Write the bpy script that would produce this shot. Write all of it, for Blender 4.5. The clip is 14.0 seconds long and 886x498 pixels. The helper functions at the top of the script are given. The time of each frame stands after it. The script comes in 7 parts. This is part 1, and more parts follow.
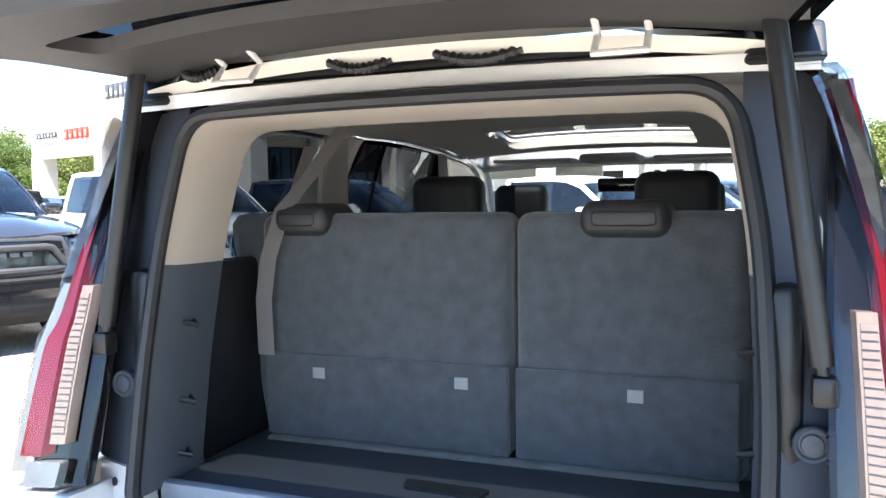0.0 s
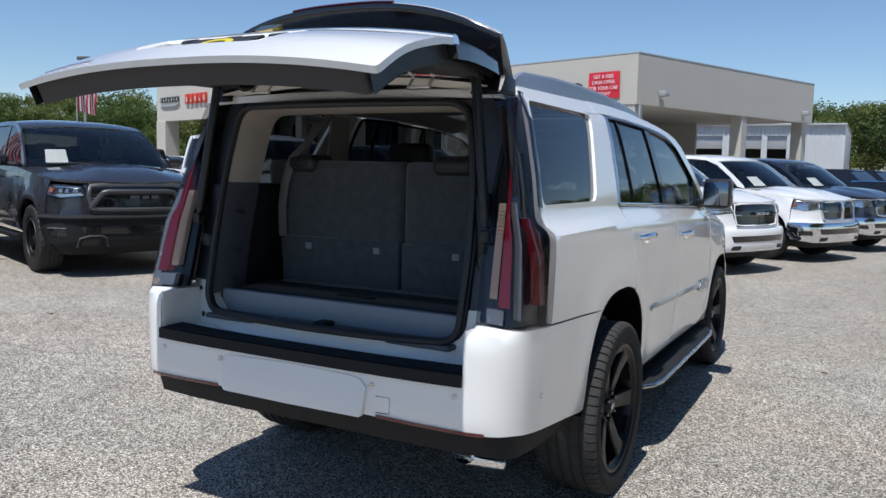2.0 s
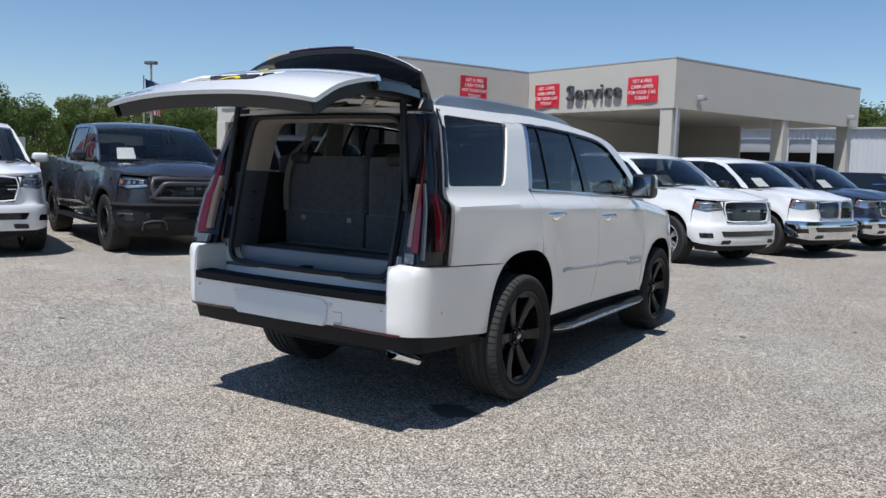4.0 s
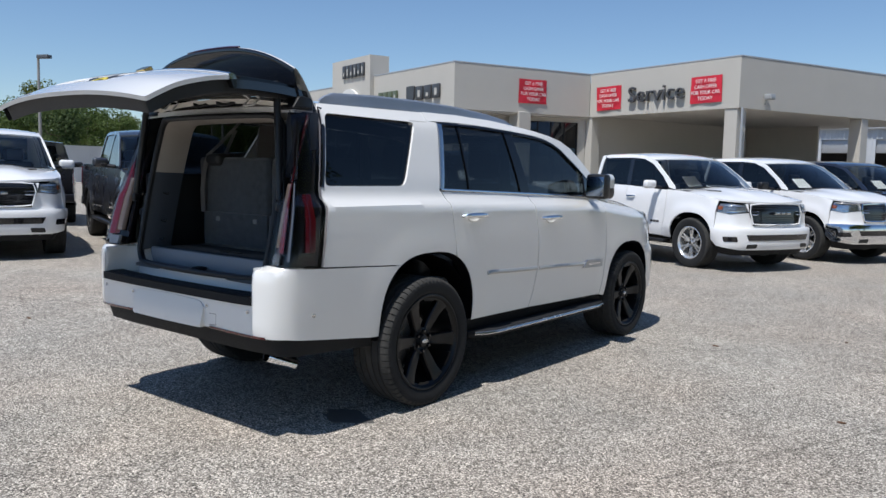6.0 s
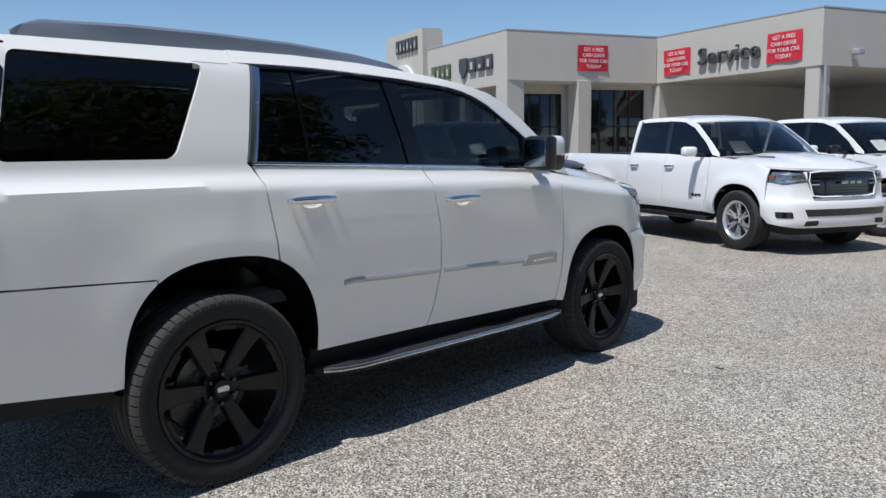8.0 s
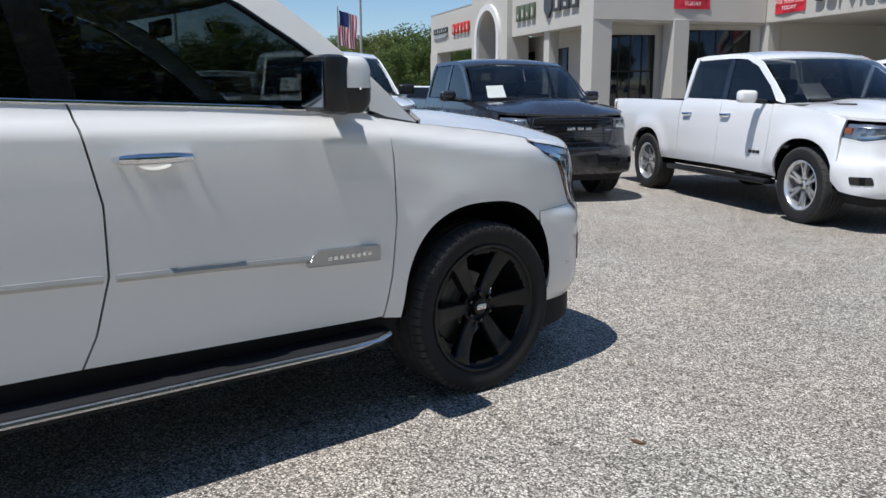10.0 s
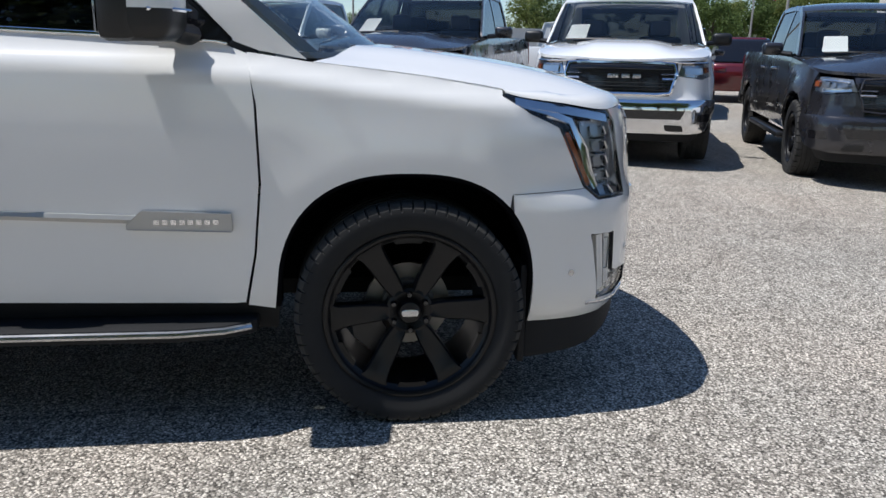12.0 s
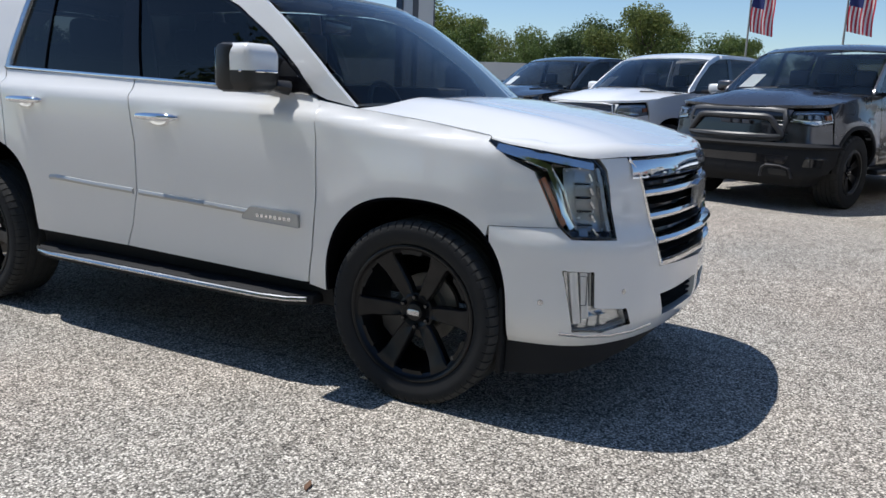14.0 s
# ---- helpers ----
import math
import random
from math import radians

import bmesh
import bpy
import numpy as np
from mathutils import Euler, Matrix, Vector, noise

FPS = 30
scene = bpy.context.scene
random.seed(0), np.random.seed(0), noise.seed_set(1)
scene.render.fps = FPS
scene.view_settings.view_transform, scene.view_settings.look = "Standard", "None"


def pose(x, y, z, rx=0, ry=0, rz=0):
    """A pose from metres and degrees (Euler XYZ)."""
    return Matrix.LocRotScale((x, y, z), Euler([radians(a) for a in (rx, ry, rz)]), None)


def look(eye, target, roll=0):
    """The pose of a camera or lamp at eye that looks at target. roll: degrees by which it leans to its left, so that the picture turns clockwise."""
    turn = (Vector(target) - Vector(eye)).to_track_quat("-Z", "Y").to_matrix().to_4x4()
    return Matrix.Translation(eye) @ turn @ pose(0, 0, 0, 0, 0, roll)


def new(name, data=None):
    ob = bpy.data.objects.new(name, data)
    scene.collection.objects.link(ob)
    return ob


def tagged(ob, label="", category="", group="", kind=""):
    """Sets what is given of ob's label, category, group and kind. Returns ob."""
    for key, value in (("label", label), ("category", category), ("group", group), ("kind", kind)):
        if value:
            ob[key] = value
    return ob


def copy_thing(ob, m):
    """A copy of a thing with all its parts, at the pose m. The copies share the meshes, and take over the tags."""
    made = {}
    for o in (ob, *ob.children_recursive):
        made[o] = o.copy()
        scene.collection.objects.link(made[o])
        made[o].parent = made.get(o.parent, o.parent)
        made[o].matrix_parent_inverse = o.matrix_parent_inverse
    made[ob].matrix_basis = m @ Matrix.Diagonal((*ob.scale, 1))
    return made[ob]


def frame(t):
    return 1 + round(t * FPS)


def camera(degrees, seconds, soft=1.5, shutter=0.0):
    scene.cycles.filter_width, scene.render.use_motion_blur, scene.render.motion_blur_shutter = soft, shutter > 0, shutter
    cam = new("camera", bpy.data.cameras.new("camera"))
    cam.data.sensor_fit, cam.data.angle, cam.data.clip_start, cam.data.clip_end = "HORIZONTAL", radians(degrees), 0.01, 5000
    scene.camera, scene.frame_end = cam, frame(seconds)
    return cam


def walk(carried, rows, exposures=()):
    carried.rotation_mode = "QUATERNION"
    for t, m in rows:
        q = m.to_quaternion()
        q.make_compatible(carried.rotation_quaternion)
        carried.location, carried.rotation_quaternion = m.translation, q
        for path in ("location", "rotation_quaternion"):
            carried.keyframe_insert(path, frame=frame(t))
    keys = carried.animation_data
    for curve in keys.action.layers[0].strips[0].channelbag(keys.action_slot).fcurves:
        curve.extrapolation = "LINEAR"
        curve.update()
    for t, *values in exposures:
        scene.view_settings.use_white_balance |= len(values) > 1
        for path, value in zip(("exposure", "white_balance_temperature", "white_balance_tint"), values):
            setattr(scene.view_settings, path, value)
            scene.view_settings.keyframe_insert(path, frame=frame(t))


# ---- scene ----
cam = camera(58.9, 14.0)
PATH = [
    (0, (0.601, -2.33, 1.582), (-0.111, -0.466, 1.452), -0.8),
    (0.5, (0.867, -2.585, 1.538), (0.059, -0.764, 1.362), -0.5),
    (0.8, (1.077, -2.764, 1.519), (0.235, -0.96, 1.33), -0.1),
    (1, (1.216, -2.902, 1.536), (0.352, -1.11, 1.334), 0.3),
    (1.5, (1.551, -3.289, 1.529), (0.643, -1.518, 1.328), 0.7),
    (2, (1.958, -3.602, 1.516), (1.015, -1.85, 1.313), 1.2),
    (2.5, (2.247, -3.879, 1.509), (1.277, -2.142, 1.302), 1.6),
    (3, (2.603, -4.176, 1.497), (1.61, -2.452, 1.289), 1.7),
    (4.25, (3.36, -4.56, 1.478), (2.276, -2.891, 1.279), 1.7),
    (5.5, (3.939, -4.203, 1.466), (2.758, -2.6, 1.28), 1.5),
    (6, (4.071, -3.775, 1.473), (2.837, -2.214, 1.279), 1.2),
    (6.5, (4.076, -3.294, 1.436), (2.79, -1.776, 1.233), 0.6),
    (7, (4.055, -2.774, 1.427), (2.721, -1.299, 1.212), 0.1),
    (7.5, (3.997, -2.222, 1.411), (2.629, -0.781, 1.182), -0.3),
    (8, (3.91, -1.661, 1.407), (2.521, -0.244, 1.158), -0.7),
    (8.5, (3.839, -1.081, 1.404), (2.438, 0.319, 1.124), -0.7),
    (9, (3.711, -0.478, 1.394), (2.298, 0.899, 1.07), -0.1),
    (11.3, (3.518, 2.065, 1.276), (1.69, 2.731, 0.813), 0.1),
    (11.5, (3.5, 2.264, 1.282), (1.642, 2.821, 0.795), 0.5),
    (12, (3.477, 2.734, 1.276), (1.554, 2.981, 0.784), 1.2),
    (12.5, (3.501, 3.202, 1.287), (1.565, 3.102, 0.798), 1.8),
    (13, (3.53, 3.686, 1.298), (1.637, 3.25, 0.82), 2.4),
    (13.5, (3.549, 4.109, 1.307), (1.734, 3.403, 0.852), 2.6),
    (14, (3.685, 4.566, 1.325), (1.957, 3.641, 0.926), 2.1),
]
walk(cam, [(t, look(eye, target, roll)) for t, eye, target, roll in PATH],
     [(t, e, k, 10) for t, e, k in ((0, 2.82, 6480), (0.5, 1.95, 6330), (0.8, 1.2, 6170), (1.1, 0.64, 6170), (1.5, 0.34, 6170), (2.2, 0.15, 6170), (3, 0.12, 6170), (9, 0.12, 6170), (11.5, 0.2, 6170), (14, 0.2, 6170))])

# ---- daylight ----
SUN = Vector((0.012, -0.43, 1.0)).normalized()
world = bpy.data.worlds.new("sky")
scene.world = world
world.use_nodes = True
sky = world.node_tree.nodes.new("ShaderNodeTexSky")
sky.sky_type, sky.sun_disc = "NISHITA", False
sky.sun_elevation, sky.sun_rotation = math.asin(SUN.z), math.atan2(SUN.x, SUN.y)
sky.air_density, sky.dust_density, sky.ozone_density = 1.0, 0.0, 5.0
backdrop = world.node_tree.nodes["Background"]
backdrop.inputs[1].default_value = 0.098
world.node_tree.links.new(sky.outputs[0], backdrop.inputs[0])
sun = new("sun", bpy.data.lights.new("sun", "SUN"))
sun.data.energy, sun.data.angle, sun.data.color = 4.65, radians(0.55), (1.0, 0.955, 0.89)
sun.matrix_world = look(SUN * 60, (0, 0, 0))


# ---- materials ----
def mat(name, color, rough=0.5, metal=0.0, coat=0.0, bump=0.0, size=200.0, vary=0.0, vary_size=4.0, spec=0.5, sheen=0.0):
    """A surface with grain at one scale and uneven tone at another."""
    m = bpy.data.materials.new(name)
    m.use_nodes = True
    nt = m.node_tree
    b = nt.nodes["Principled BSDF"]
    b.inputs["Base Color"].default_value = (*color, 1)
    b.inputs["Roughness"].default_value = rough
    b.inputs["Metallic"].default_value = metal
    b.inputs["Coat Weight"].default_value = coat
    b.inputs["Coat Roughness"].default_value = 0.04
    b.inputs["Specular IOR Level"].default_value = spec
    b.inputs["Sheen Weight"].default_value = sheen
    pos = nt.nodes.new("ShaderNodeTexCoord")
    if vary:
        n = nt.nodes.new("ShaderNodeTexNoise")
        n.inputs["Scale"].default_value, n.inputs["Detail"].default_value = vary_size, 6
        nt.links.new(pos.outputs["Object"], n.inputs["Vector"])
        mix = nt.nodes.new("ShaderNodeMix")
        mix.data_type = "RGBA"
        mix.inputs[6].default_value = (*[c * (1 - vary) for c in color], 1)
        mix.inputs[7].default_value = (*[min(1, c * (1 + vary)) for c in color], 1)
        nt.links.new(n.outputs[0], mix.inputs[0])
        nt.links.new(mix.outputs[2], b.inputs["Base Color"])
        rr = nt.nodes.new("ShaderNodeMapRange")
        rr.inputs[3].default_value, rr.inputs[4].default_value = max(0, rough - 0.07), min(1, rough + 0.07)
        nt.links.new(n.outputs[0], rr.inputs[0])
        nt.links.new(rr.outputs[0], b.inputs["Roughness"])
    if bump:
        n = nt.nodes.new("ShaderNodeTexNoise")
        n.inputs["Scale"].default_value, n.inputs["Detail"].default_value = size, 3
        nt.links.new(pos.outputs["Object"], n.inputs["Vector"])
        bp = nt.nodes.new("ShaderNodeBump")
        bp.inputs["Strength"].default_value, bp.inputs["Distance"].default_value = bump, 0.002
        nt.links.new(n.outputs[0], bp.inputs["Height"])
        nt.links.new(bp.outputs[0], b.inputs["Normal"])
    return m


def glass(name, tint, gloss=1.0, base=0.05):
    """A tinted pane: it lets its tint through and mirrors more towards grazing."""
    m = bpy.data.materials.new(name)
    m.use_nodes = True
    nt = m.node_tree
    nt.nodes.remove(nt.nodes["Principled BSDF"])
    tr, gl, mx, lw, pw, sc = [nt.nodes.new("ShaderNode" + k) for k in ("BsdfTransparent", "BsdfGlossy", "MixShader", "LayerWeight", "Math", "Math")]
    tr.inputs[0].default_value = (*tint, 1)
    gl.inputs[0].default_value, gl.inputs["Roughness"].default_value = (gloss, gloss, gloss, 1), 0.01
    lw.inputs[0].default_value = 0.5
    pw.operation, pw.inputs[1].default_value = "POWER", 4.6
    sc.operation, sc.inputs[1].default_value, sc.inputs[2].default_value = "MULTIPLY_ADD", 0.97 - base, base
    nt.links.new(lw.outputs["Facing"], pw.inputs[0])
    nt.links.new(pw.outputs[0], sc.inputs[0])
    nt.links.new(sc.outputs[0], mx.inputs[0])
    nt.links.new(tr.outputs[0], mx.inputs[1])
    nt.links.new(gl.outputs[0], mx.inputs[2])
    nt.links.new(mx.outputs[0], nt.nodes["Material Output"].inputs[0])
    return m


def grit(name, stops, cell, rough=0.9, bump=0.6, patch=0.12):
    """Exposed-aggregate paving: pale and dark stones in a grey binder, with stains and tyre-worn patches."""
    m = mat(name, (0.3, 0.29, 0.27), rough, spec=0.25)
    nt = m.node_tree
    b = nt.nodes["Principled BSDF"]
    pos = nt.nodes.new("ShaderNodeTexCoord")
    vo = nt.nodes.new("ShaderNodeTexVoronoi")
    vo.inputs["Scale"].default_value = cell
    nt.links.new(pos.outputs["Object"], vo.inputs["Vector"])
    sep = nt.nodes.new("ShaderNodeSeparateColor")
    nt.links.new(vo.outputs["Color"], sep.inputs[0])
    ramp = nt.nodes.new("ShaderNodeValToRGB")
    for i, (p, c) in enumerate(stops):
        e = ramp.color_ramp.elements[i] if i < 2 else ramp.color_ramp.elements.new(p)
        e.position, e.color = p, (*c, 1)
    nt.links.new(sep.outputs[0], ramp.inputs[0])
    edge = nt.nodes.new("ShaderNodeMapRange")
    edge.inputs[1].default_value, edge.inputs[2].default_value = 0.35, 0.75
    edge.inputs[3].default_value, edge.inputs[4].default_value = 1.0, 0.42
    nt.links.new(vo.outputs["Distance"], edge.inputs[0])
    prev = ramp.outputs[0]
    mul = nt.nodes.new("ShaderNodeMix")
    mul.data_type, mul.blend_type = "RGBA", "MULTIPLY"
    mul.inputs[0].default_value = 1.0
    nt.links.new(prev, mul.inputs[6])
    nt.links.new(edge.outputs[0], mul.inputs[7])
    prev = mul.outputs[2]
    for scale, lo, hi in ((0.35, 1 - patch, 1 + patch), (2.3, 1 - patch * 0.8, 1 + patch * 0.8), (14.0, 0.84, 1.16), (46.0, 0.88, 1.12)):
        n = nt.nodes.new("ShaderNodeTexNoise")
        n.inputs["Scale"].default_value, n.inputs["Detail"].default_value = scale, 5
        nt.links.new(pos.outputs["Object"], n.inputs["Vector"])
        r = nt.nodes.new("ShaderNodeMapRange")
        r.inputs[1].default_value, r.inputs[2].default_value = 0.3, 0.7
        r.inputs[3].default_value, r.inputs[4].default_value = lo, hi
        nt.links.new(n.outputs[0], r.inputs[0])
        k = nt.nodes.new("ShaderNodeMix")
        k.data_type, k.blend_type = "RGBA", "MULTIPLY"
        k.inputs[0].default_value = 1.0
        nt.links.new(prev, k.inputs[6])
        nt.links.new(r.outputs[0], k.inputs[7])
        prev = k.outputs[2]
    # warmer and cooler stretches
    n = nt.nodes.new("ShaderNodeTexNoise")
    n.inputs["Scale"].default_value, n.inputs["Detail"].default_value = 0.55, 4
    nt.links.new(pos.outputs["Object"], n.inputs["Vector"])
    tone = nt.nodes.new("ShaderNodeValToRGB")
    for e, p, c in zip(tone.color_ramp.elements, (0.35, 0.68), ((0.988, 1.0, 1.005), (1.04, 0.99, 0.955))):
        e.position, e.color = p, (*c, 1)
    nt.links.new(n.outputs[0], tone.inputs[0])
    k = nt.nodes.new("ShaderNodeMix")
    k.data_type, k.blend_type = "RGBA", "MULTIPLY"
    k.inputs[0].default_value = 1.0
    nt.links.new(prev, k.inputs[6])
    nt.links.new(tone.outputs[0], k.inputs[7])
    prev = k.outputs[2]
    # faint wandering cracks
    wob = nt.nodes.new("ShaderNodeTexNoise")
    wob.inputs["Scale"].default_value, wob.inputs["Detail"].default_value = 0.5, 4
    nt.links.new(pos.outputs["Object"], wob.inputs["Vector"])
    add = nt.nodes.new("ShaderNodeVectorMath")
    add.operation = "ADD"
    nt.links.new(pos.outputs["Object"], add.inputs[0])
    nt.links.new(wob.outputs["Color"], add.inputs[1])
    cr = nt.nodes.new("ShaderNodeTexVoronoi")
    cr.feature = "DISTANCE_TO_EDGE"
    cr.inputs["Scale"].default_value = 0.19
    nt.links.new(add.outputs[0], cr.inputs["Vector"])
    fade = nt.nodes.new("ShaderNodeMapRange")
    fade.inputs[1].default_value, fade.inputs[2].default_value = 0.0008, 0.0035
    fade.inputs[3].default_value, fade.inputs[4].default_value = 0.72, 1.0
    nt.links.new(cr.outputs["Distance"], fade.inputs[0])
    k = nt.nodes.new("ShaderNodeMix")
    k.data_type, k.blend_type = "RGBA", "MULTIPLY"
    k.inputs[0].default_value = 1.0
    nt.links.new(prev, k.inputs[6])
    nt.links.new(fade.outputs[0], k.inputs[7])
    prev = k.outputs[2]
    nt.links.new(prev, b.inputs["Base Color"])
    bp = nt.nodes.new("ShaderNodeBump")
    bp.inputs["Strength"].default_value, bp.inputs["Distance"].default_value = bump, 0.006
    inv = nt.nodes.new("ShaderNodeMath")
    inv.operation = "SUBTRACT"
    inv.inputs[0].default_value = 1.0
    nt.links.new(vo.outputs["Distance"], inv.inputs[1])
    nt.links.new(inv.outputs[0], bp.inputs["Height"])
    nt.links.new(bp.outputs[0], b.inputs["Normal"])
    return m


PEARL = mat("pearl_white_paint", (0.79, 0.785, 0.765), 0.2, 0.0, 1.0, vary=0.015, vary_size=1.5)
WHITE = mat("bright_white_paint", (0.80, 0.80, 0.80), 0.25, 0.0, 1.0, vary=0.015, vary_size=1.5)
GRAPHITE = mat("graphite_paint", (0.040, 0.039, 0.044), 0.28, 0.55, 1.0, vary=0.05)
NAVY = mat("dark_blue_paint", (0.022, 0.027, 0.045), 0.22, 0.3, 1.0, vary=0.05)
JET = mat("black_paint", (0.012, 0.012, 0.014), 0.2, 0.0, 1.0, vary=0.1)
BLUE = mat("bright_blue_paint", (0.03, 0.17, 0.42), 0.2, 0.3, 1.0, vary=0.05)
MAROON = mat("maroon_paint", (0.12, 0.012, 0.015), 0.2, 0.2, 1.0, vary=0.05)
PLASTIC = mat("black_plastic", (0.019, 0.0195, 0.021), 0.62, bump=0.35, size=700, vary=0.15, spec=0.14)
TRIM_BLACK = mat("satin_black_trim", (0.010, 0.0105, 0.012), 0.38, bump=0.12, size=500, vary=0.1)
GLOSS_BLACK = mat("gloss_black", (0.008, 0.008, 0.010), 0.12, coat=0.6, vary=0.1)
PIANO = mat("polished_black_trim", (0.004, 0.004, 0.005), 0.04, spec=0.4, vary=0.1)
CHROME = mat("chrome", (0.78, 0.79, 0.81), 0.07, 1.0, vary=0.02, vary_size=9)
SATIN = mat("satin_aluminium", (0.55, 0.56, 0.58), 0.25, 1.0, vary=0.05, vary_size=9)
# half-metallic aluminium; the sky's reflection is put into its blue-grey colour
SKY_ALU = mat("sky_tinted_rail", (0.30, 0.34, 0.41), 0.35, 0.5, vary=0.05, vary_size=9)
RUBBER = mat("tyre_rubber", (0.020, 0.0205, 0.0215), 0.85, spec=0.25, bump=0.5, size=320, vary=0.25, vary_size=12)
TREAD = mat("dusty_tread_rubber", (0.046, 0.045, 0.043), 0.9, spec=0.2, bump=0.6, size=320, vary=0.35, vary_size=25)
GASKET = mat("rubber_gasket", (0.016, 0.017, 0.02), 0.5, bump=0.1, size=300, vary=0.1)
RIM_BLACK = mat("black_wheel_paint", (0.004, 0.0042, 0.0055), 0.38, 0.0, 0.1, spec=0.3, vary=0.15, vary_size=20)
DISC = mat("brake_disc_steel", (.27, .255, .235), .5, .5, vary=.15, vary_size=30)
STEEL = mat("dull_steel", (0.10, 0.098, 0.096), 0.5, 1.0, vary=0.2, vary_size=20)
CARPET = mat("charcoal_carpet", (0.050, 0.058, 0.068), 0.95, bump=1.0, size=240, vary=0.6, vary_size=24, sheen=0.35)
# the charcoal carpet again, paler to stand for bounced light
CARPET_LIT = mat("lit_carpet", (0.10, 0.10, 0.098), 0.95, bump=1.0, size=240, vary=0.4, vary_size=24)
MAT_FLOOR = mat("charcoal_floor_mat", (0.030, 0.035, 0.042), 0.85, bump=0.8, size=350, vary=0.25, vary_size=8)
LEATHER = mat("black_leather", (0.022, 0.022, 0.024), 0.5, bump=0.5, size=260, vary=0.2, vary_size=20)
BEIGE = mat("shale_trim", (0.42, 0.38, 0.33), 0.6, bump=0.25, size=500, vary=0.05)
LINER = mat("grey_headliner", (0.42, 0.395, 0.37), 0.9, bump=0.5, size=600, vary=0.06)
BELT = mat("grey_webbing", (0.30, 0.285, 0.28), 0.7, bump=0.6, size=900, vary=0.1)
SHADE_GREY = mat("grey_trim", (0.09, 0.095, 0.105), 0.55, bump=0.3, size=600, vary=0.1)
LIP_GREY = mat("slate_plastic", (0.23, 0.25, 0.285), 0.5, bump=0.3, size=600, vary=0.08)
TAG = mat("grey_tag", (0.22, 0.23, 0.24), 0.6, vary=0.1)
GLASS_PRIVACY = glass("privacy_glass", (0.06, 0.067, 0.072), 1.0, 0.042)
GLASS_FRONT = glass("tinted_door_glass", (0.10, 0.115, 0.118), 1.0, 0.042)
GLASS_SHIELD = glass("windscreen_glass", (0.80, 0.85, 0.83))
GLASS_TRUCK_FRONT = glass("truck_windscreen", (0.92, 0.945, 0.94), 1.0, 0.055)
TRUCK_RIM = mat("polished_wheel", (0.70, 0.71, 0.72), 0.24, 0.75, vary=0.05, vary_size=9)
LAMP_GREY = mat("lamp_housing", (0.35, 0.36, 0.37), 0.25, 0.7, vary=0.2, vary_size=30)
GLASS_TRUCK = glass("truck_glass", (0.13, 0.15, 0.16))
LENS = glass("clear_lens", (0.92, 0.93, 0.94), 0.6)
LENS_SMOKE = glass("smoked_lens", (0.74, 0.73, 0.74), 0.5, 0.035)
RED_LENS = mat("red_lens", (0.15, 0.008, 0.018), 0.12, coat=0.8, vary=0.15, vary_size=30)
DEEP_RED = mat("deep_red_reflector", (0.09, 0.004, 0.008), 0.2, coat=0.8, vary=0.1)
AMBER = mat("clear_amber_lens", (0.24, 0.19, 0.155), 0.15, coat=0.6, vary=0.2, vary_size=60)
LAMP_DARK = mat("dark_lamp_reflector", (0.10, 0.105, 0.11), 0.2, 0.8, vary=0.5, vary_size=45)
AMBER_OFF = mat("amber_reflector", (0.30, 0.075, 0.018), 0.2, coat=0.6, vary=0.1)
SILVER = mat("silver_reflector", (0.62, 0.64, 0.66), 0.16, 0.9, vary=0.1, vary_size=40)
CREAM = mat("cream_primer_paint", (0.72, 0.68, 0.60), 0.45, coat=0.3, vary=0.03, vary_size=3)
FOG_SILVER = mat("fog_lamp_reflector", (0.82, 0.80, 0.76), 0.3, 0.1, vary=0.12, vary_size=40)
PANEL_DARK = mat("charcoal_gate_trim", (0.036, 0.035, 0.036), 0.6, bump=0.3, size=500, vary=0.12)
WELL = mat("black_wheel_well", (0.004, 0.004, 0.005), 0.9, spec=0.02, bump=0.4, size=200, vary=0.2)
JAMB = mat("slate_opening_trim", (0.056, 0.066, 0.084), 0.5, bump=0.2, size=500, vary=0.1)
SCUFF = mat("grey_scuff_plastic", (0.075, 0.08, 0.09), 0.5, bump=0.3, size=600, vary=0.12)
SPEAR = mat("dull_moulding", (0.46, 0.46, 0.45), 0.42, 0.6, vary=0.05, vary_size=9)
SURROUND = mat("dark_grey_moulding", (0.045, 0.045, 0.048), 0.42, bump=0.2, size=400, vary=0.1)
PAPER = mat("window_sticker_paper", (0.78, 0.78, 0.76), 0.7, vary=0.05)
MIRROR = mat("mirror_glass", (0.22, 0.25, 0.29), 0.02, 1.0)
GOLD = mat("emblem_gold", (0.5, 0.38, 0.16), 0.2, 1.0, vary=0.1)
YELLOW = mat("plate_yellow", (0.6, 0.48, 0.03), 0.5, vary=0.05)
INK = mat("black_ink", (0.015, 0.015, 0.015), 0.5)
WHITE_INK = mat("white_ink", (0.75, 0.74, 0.72), 0.55)
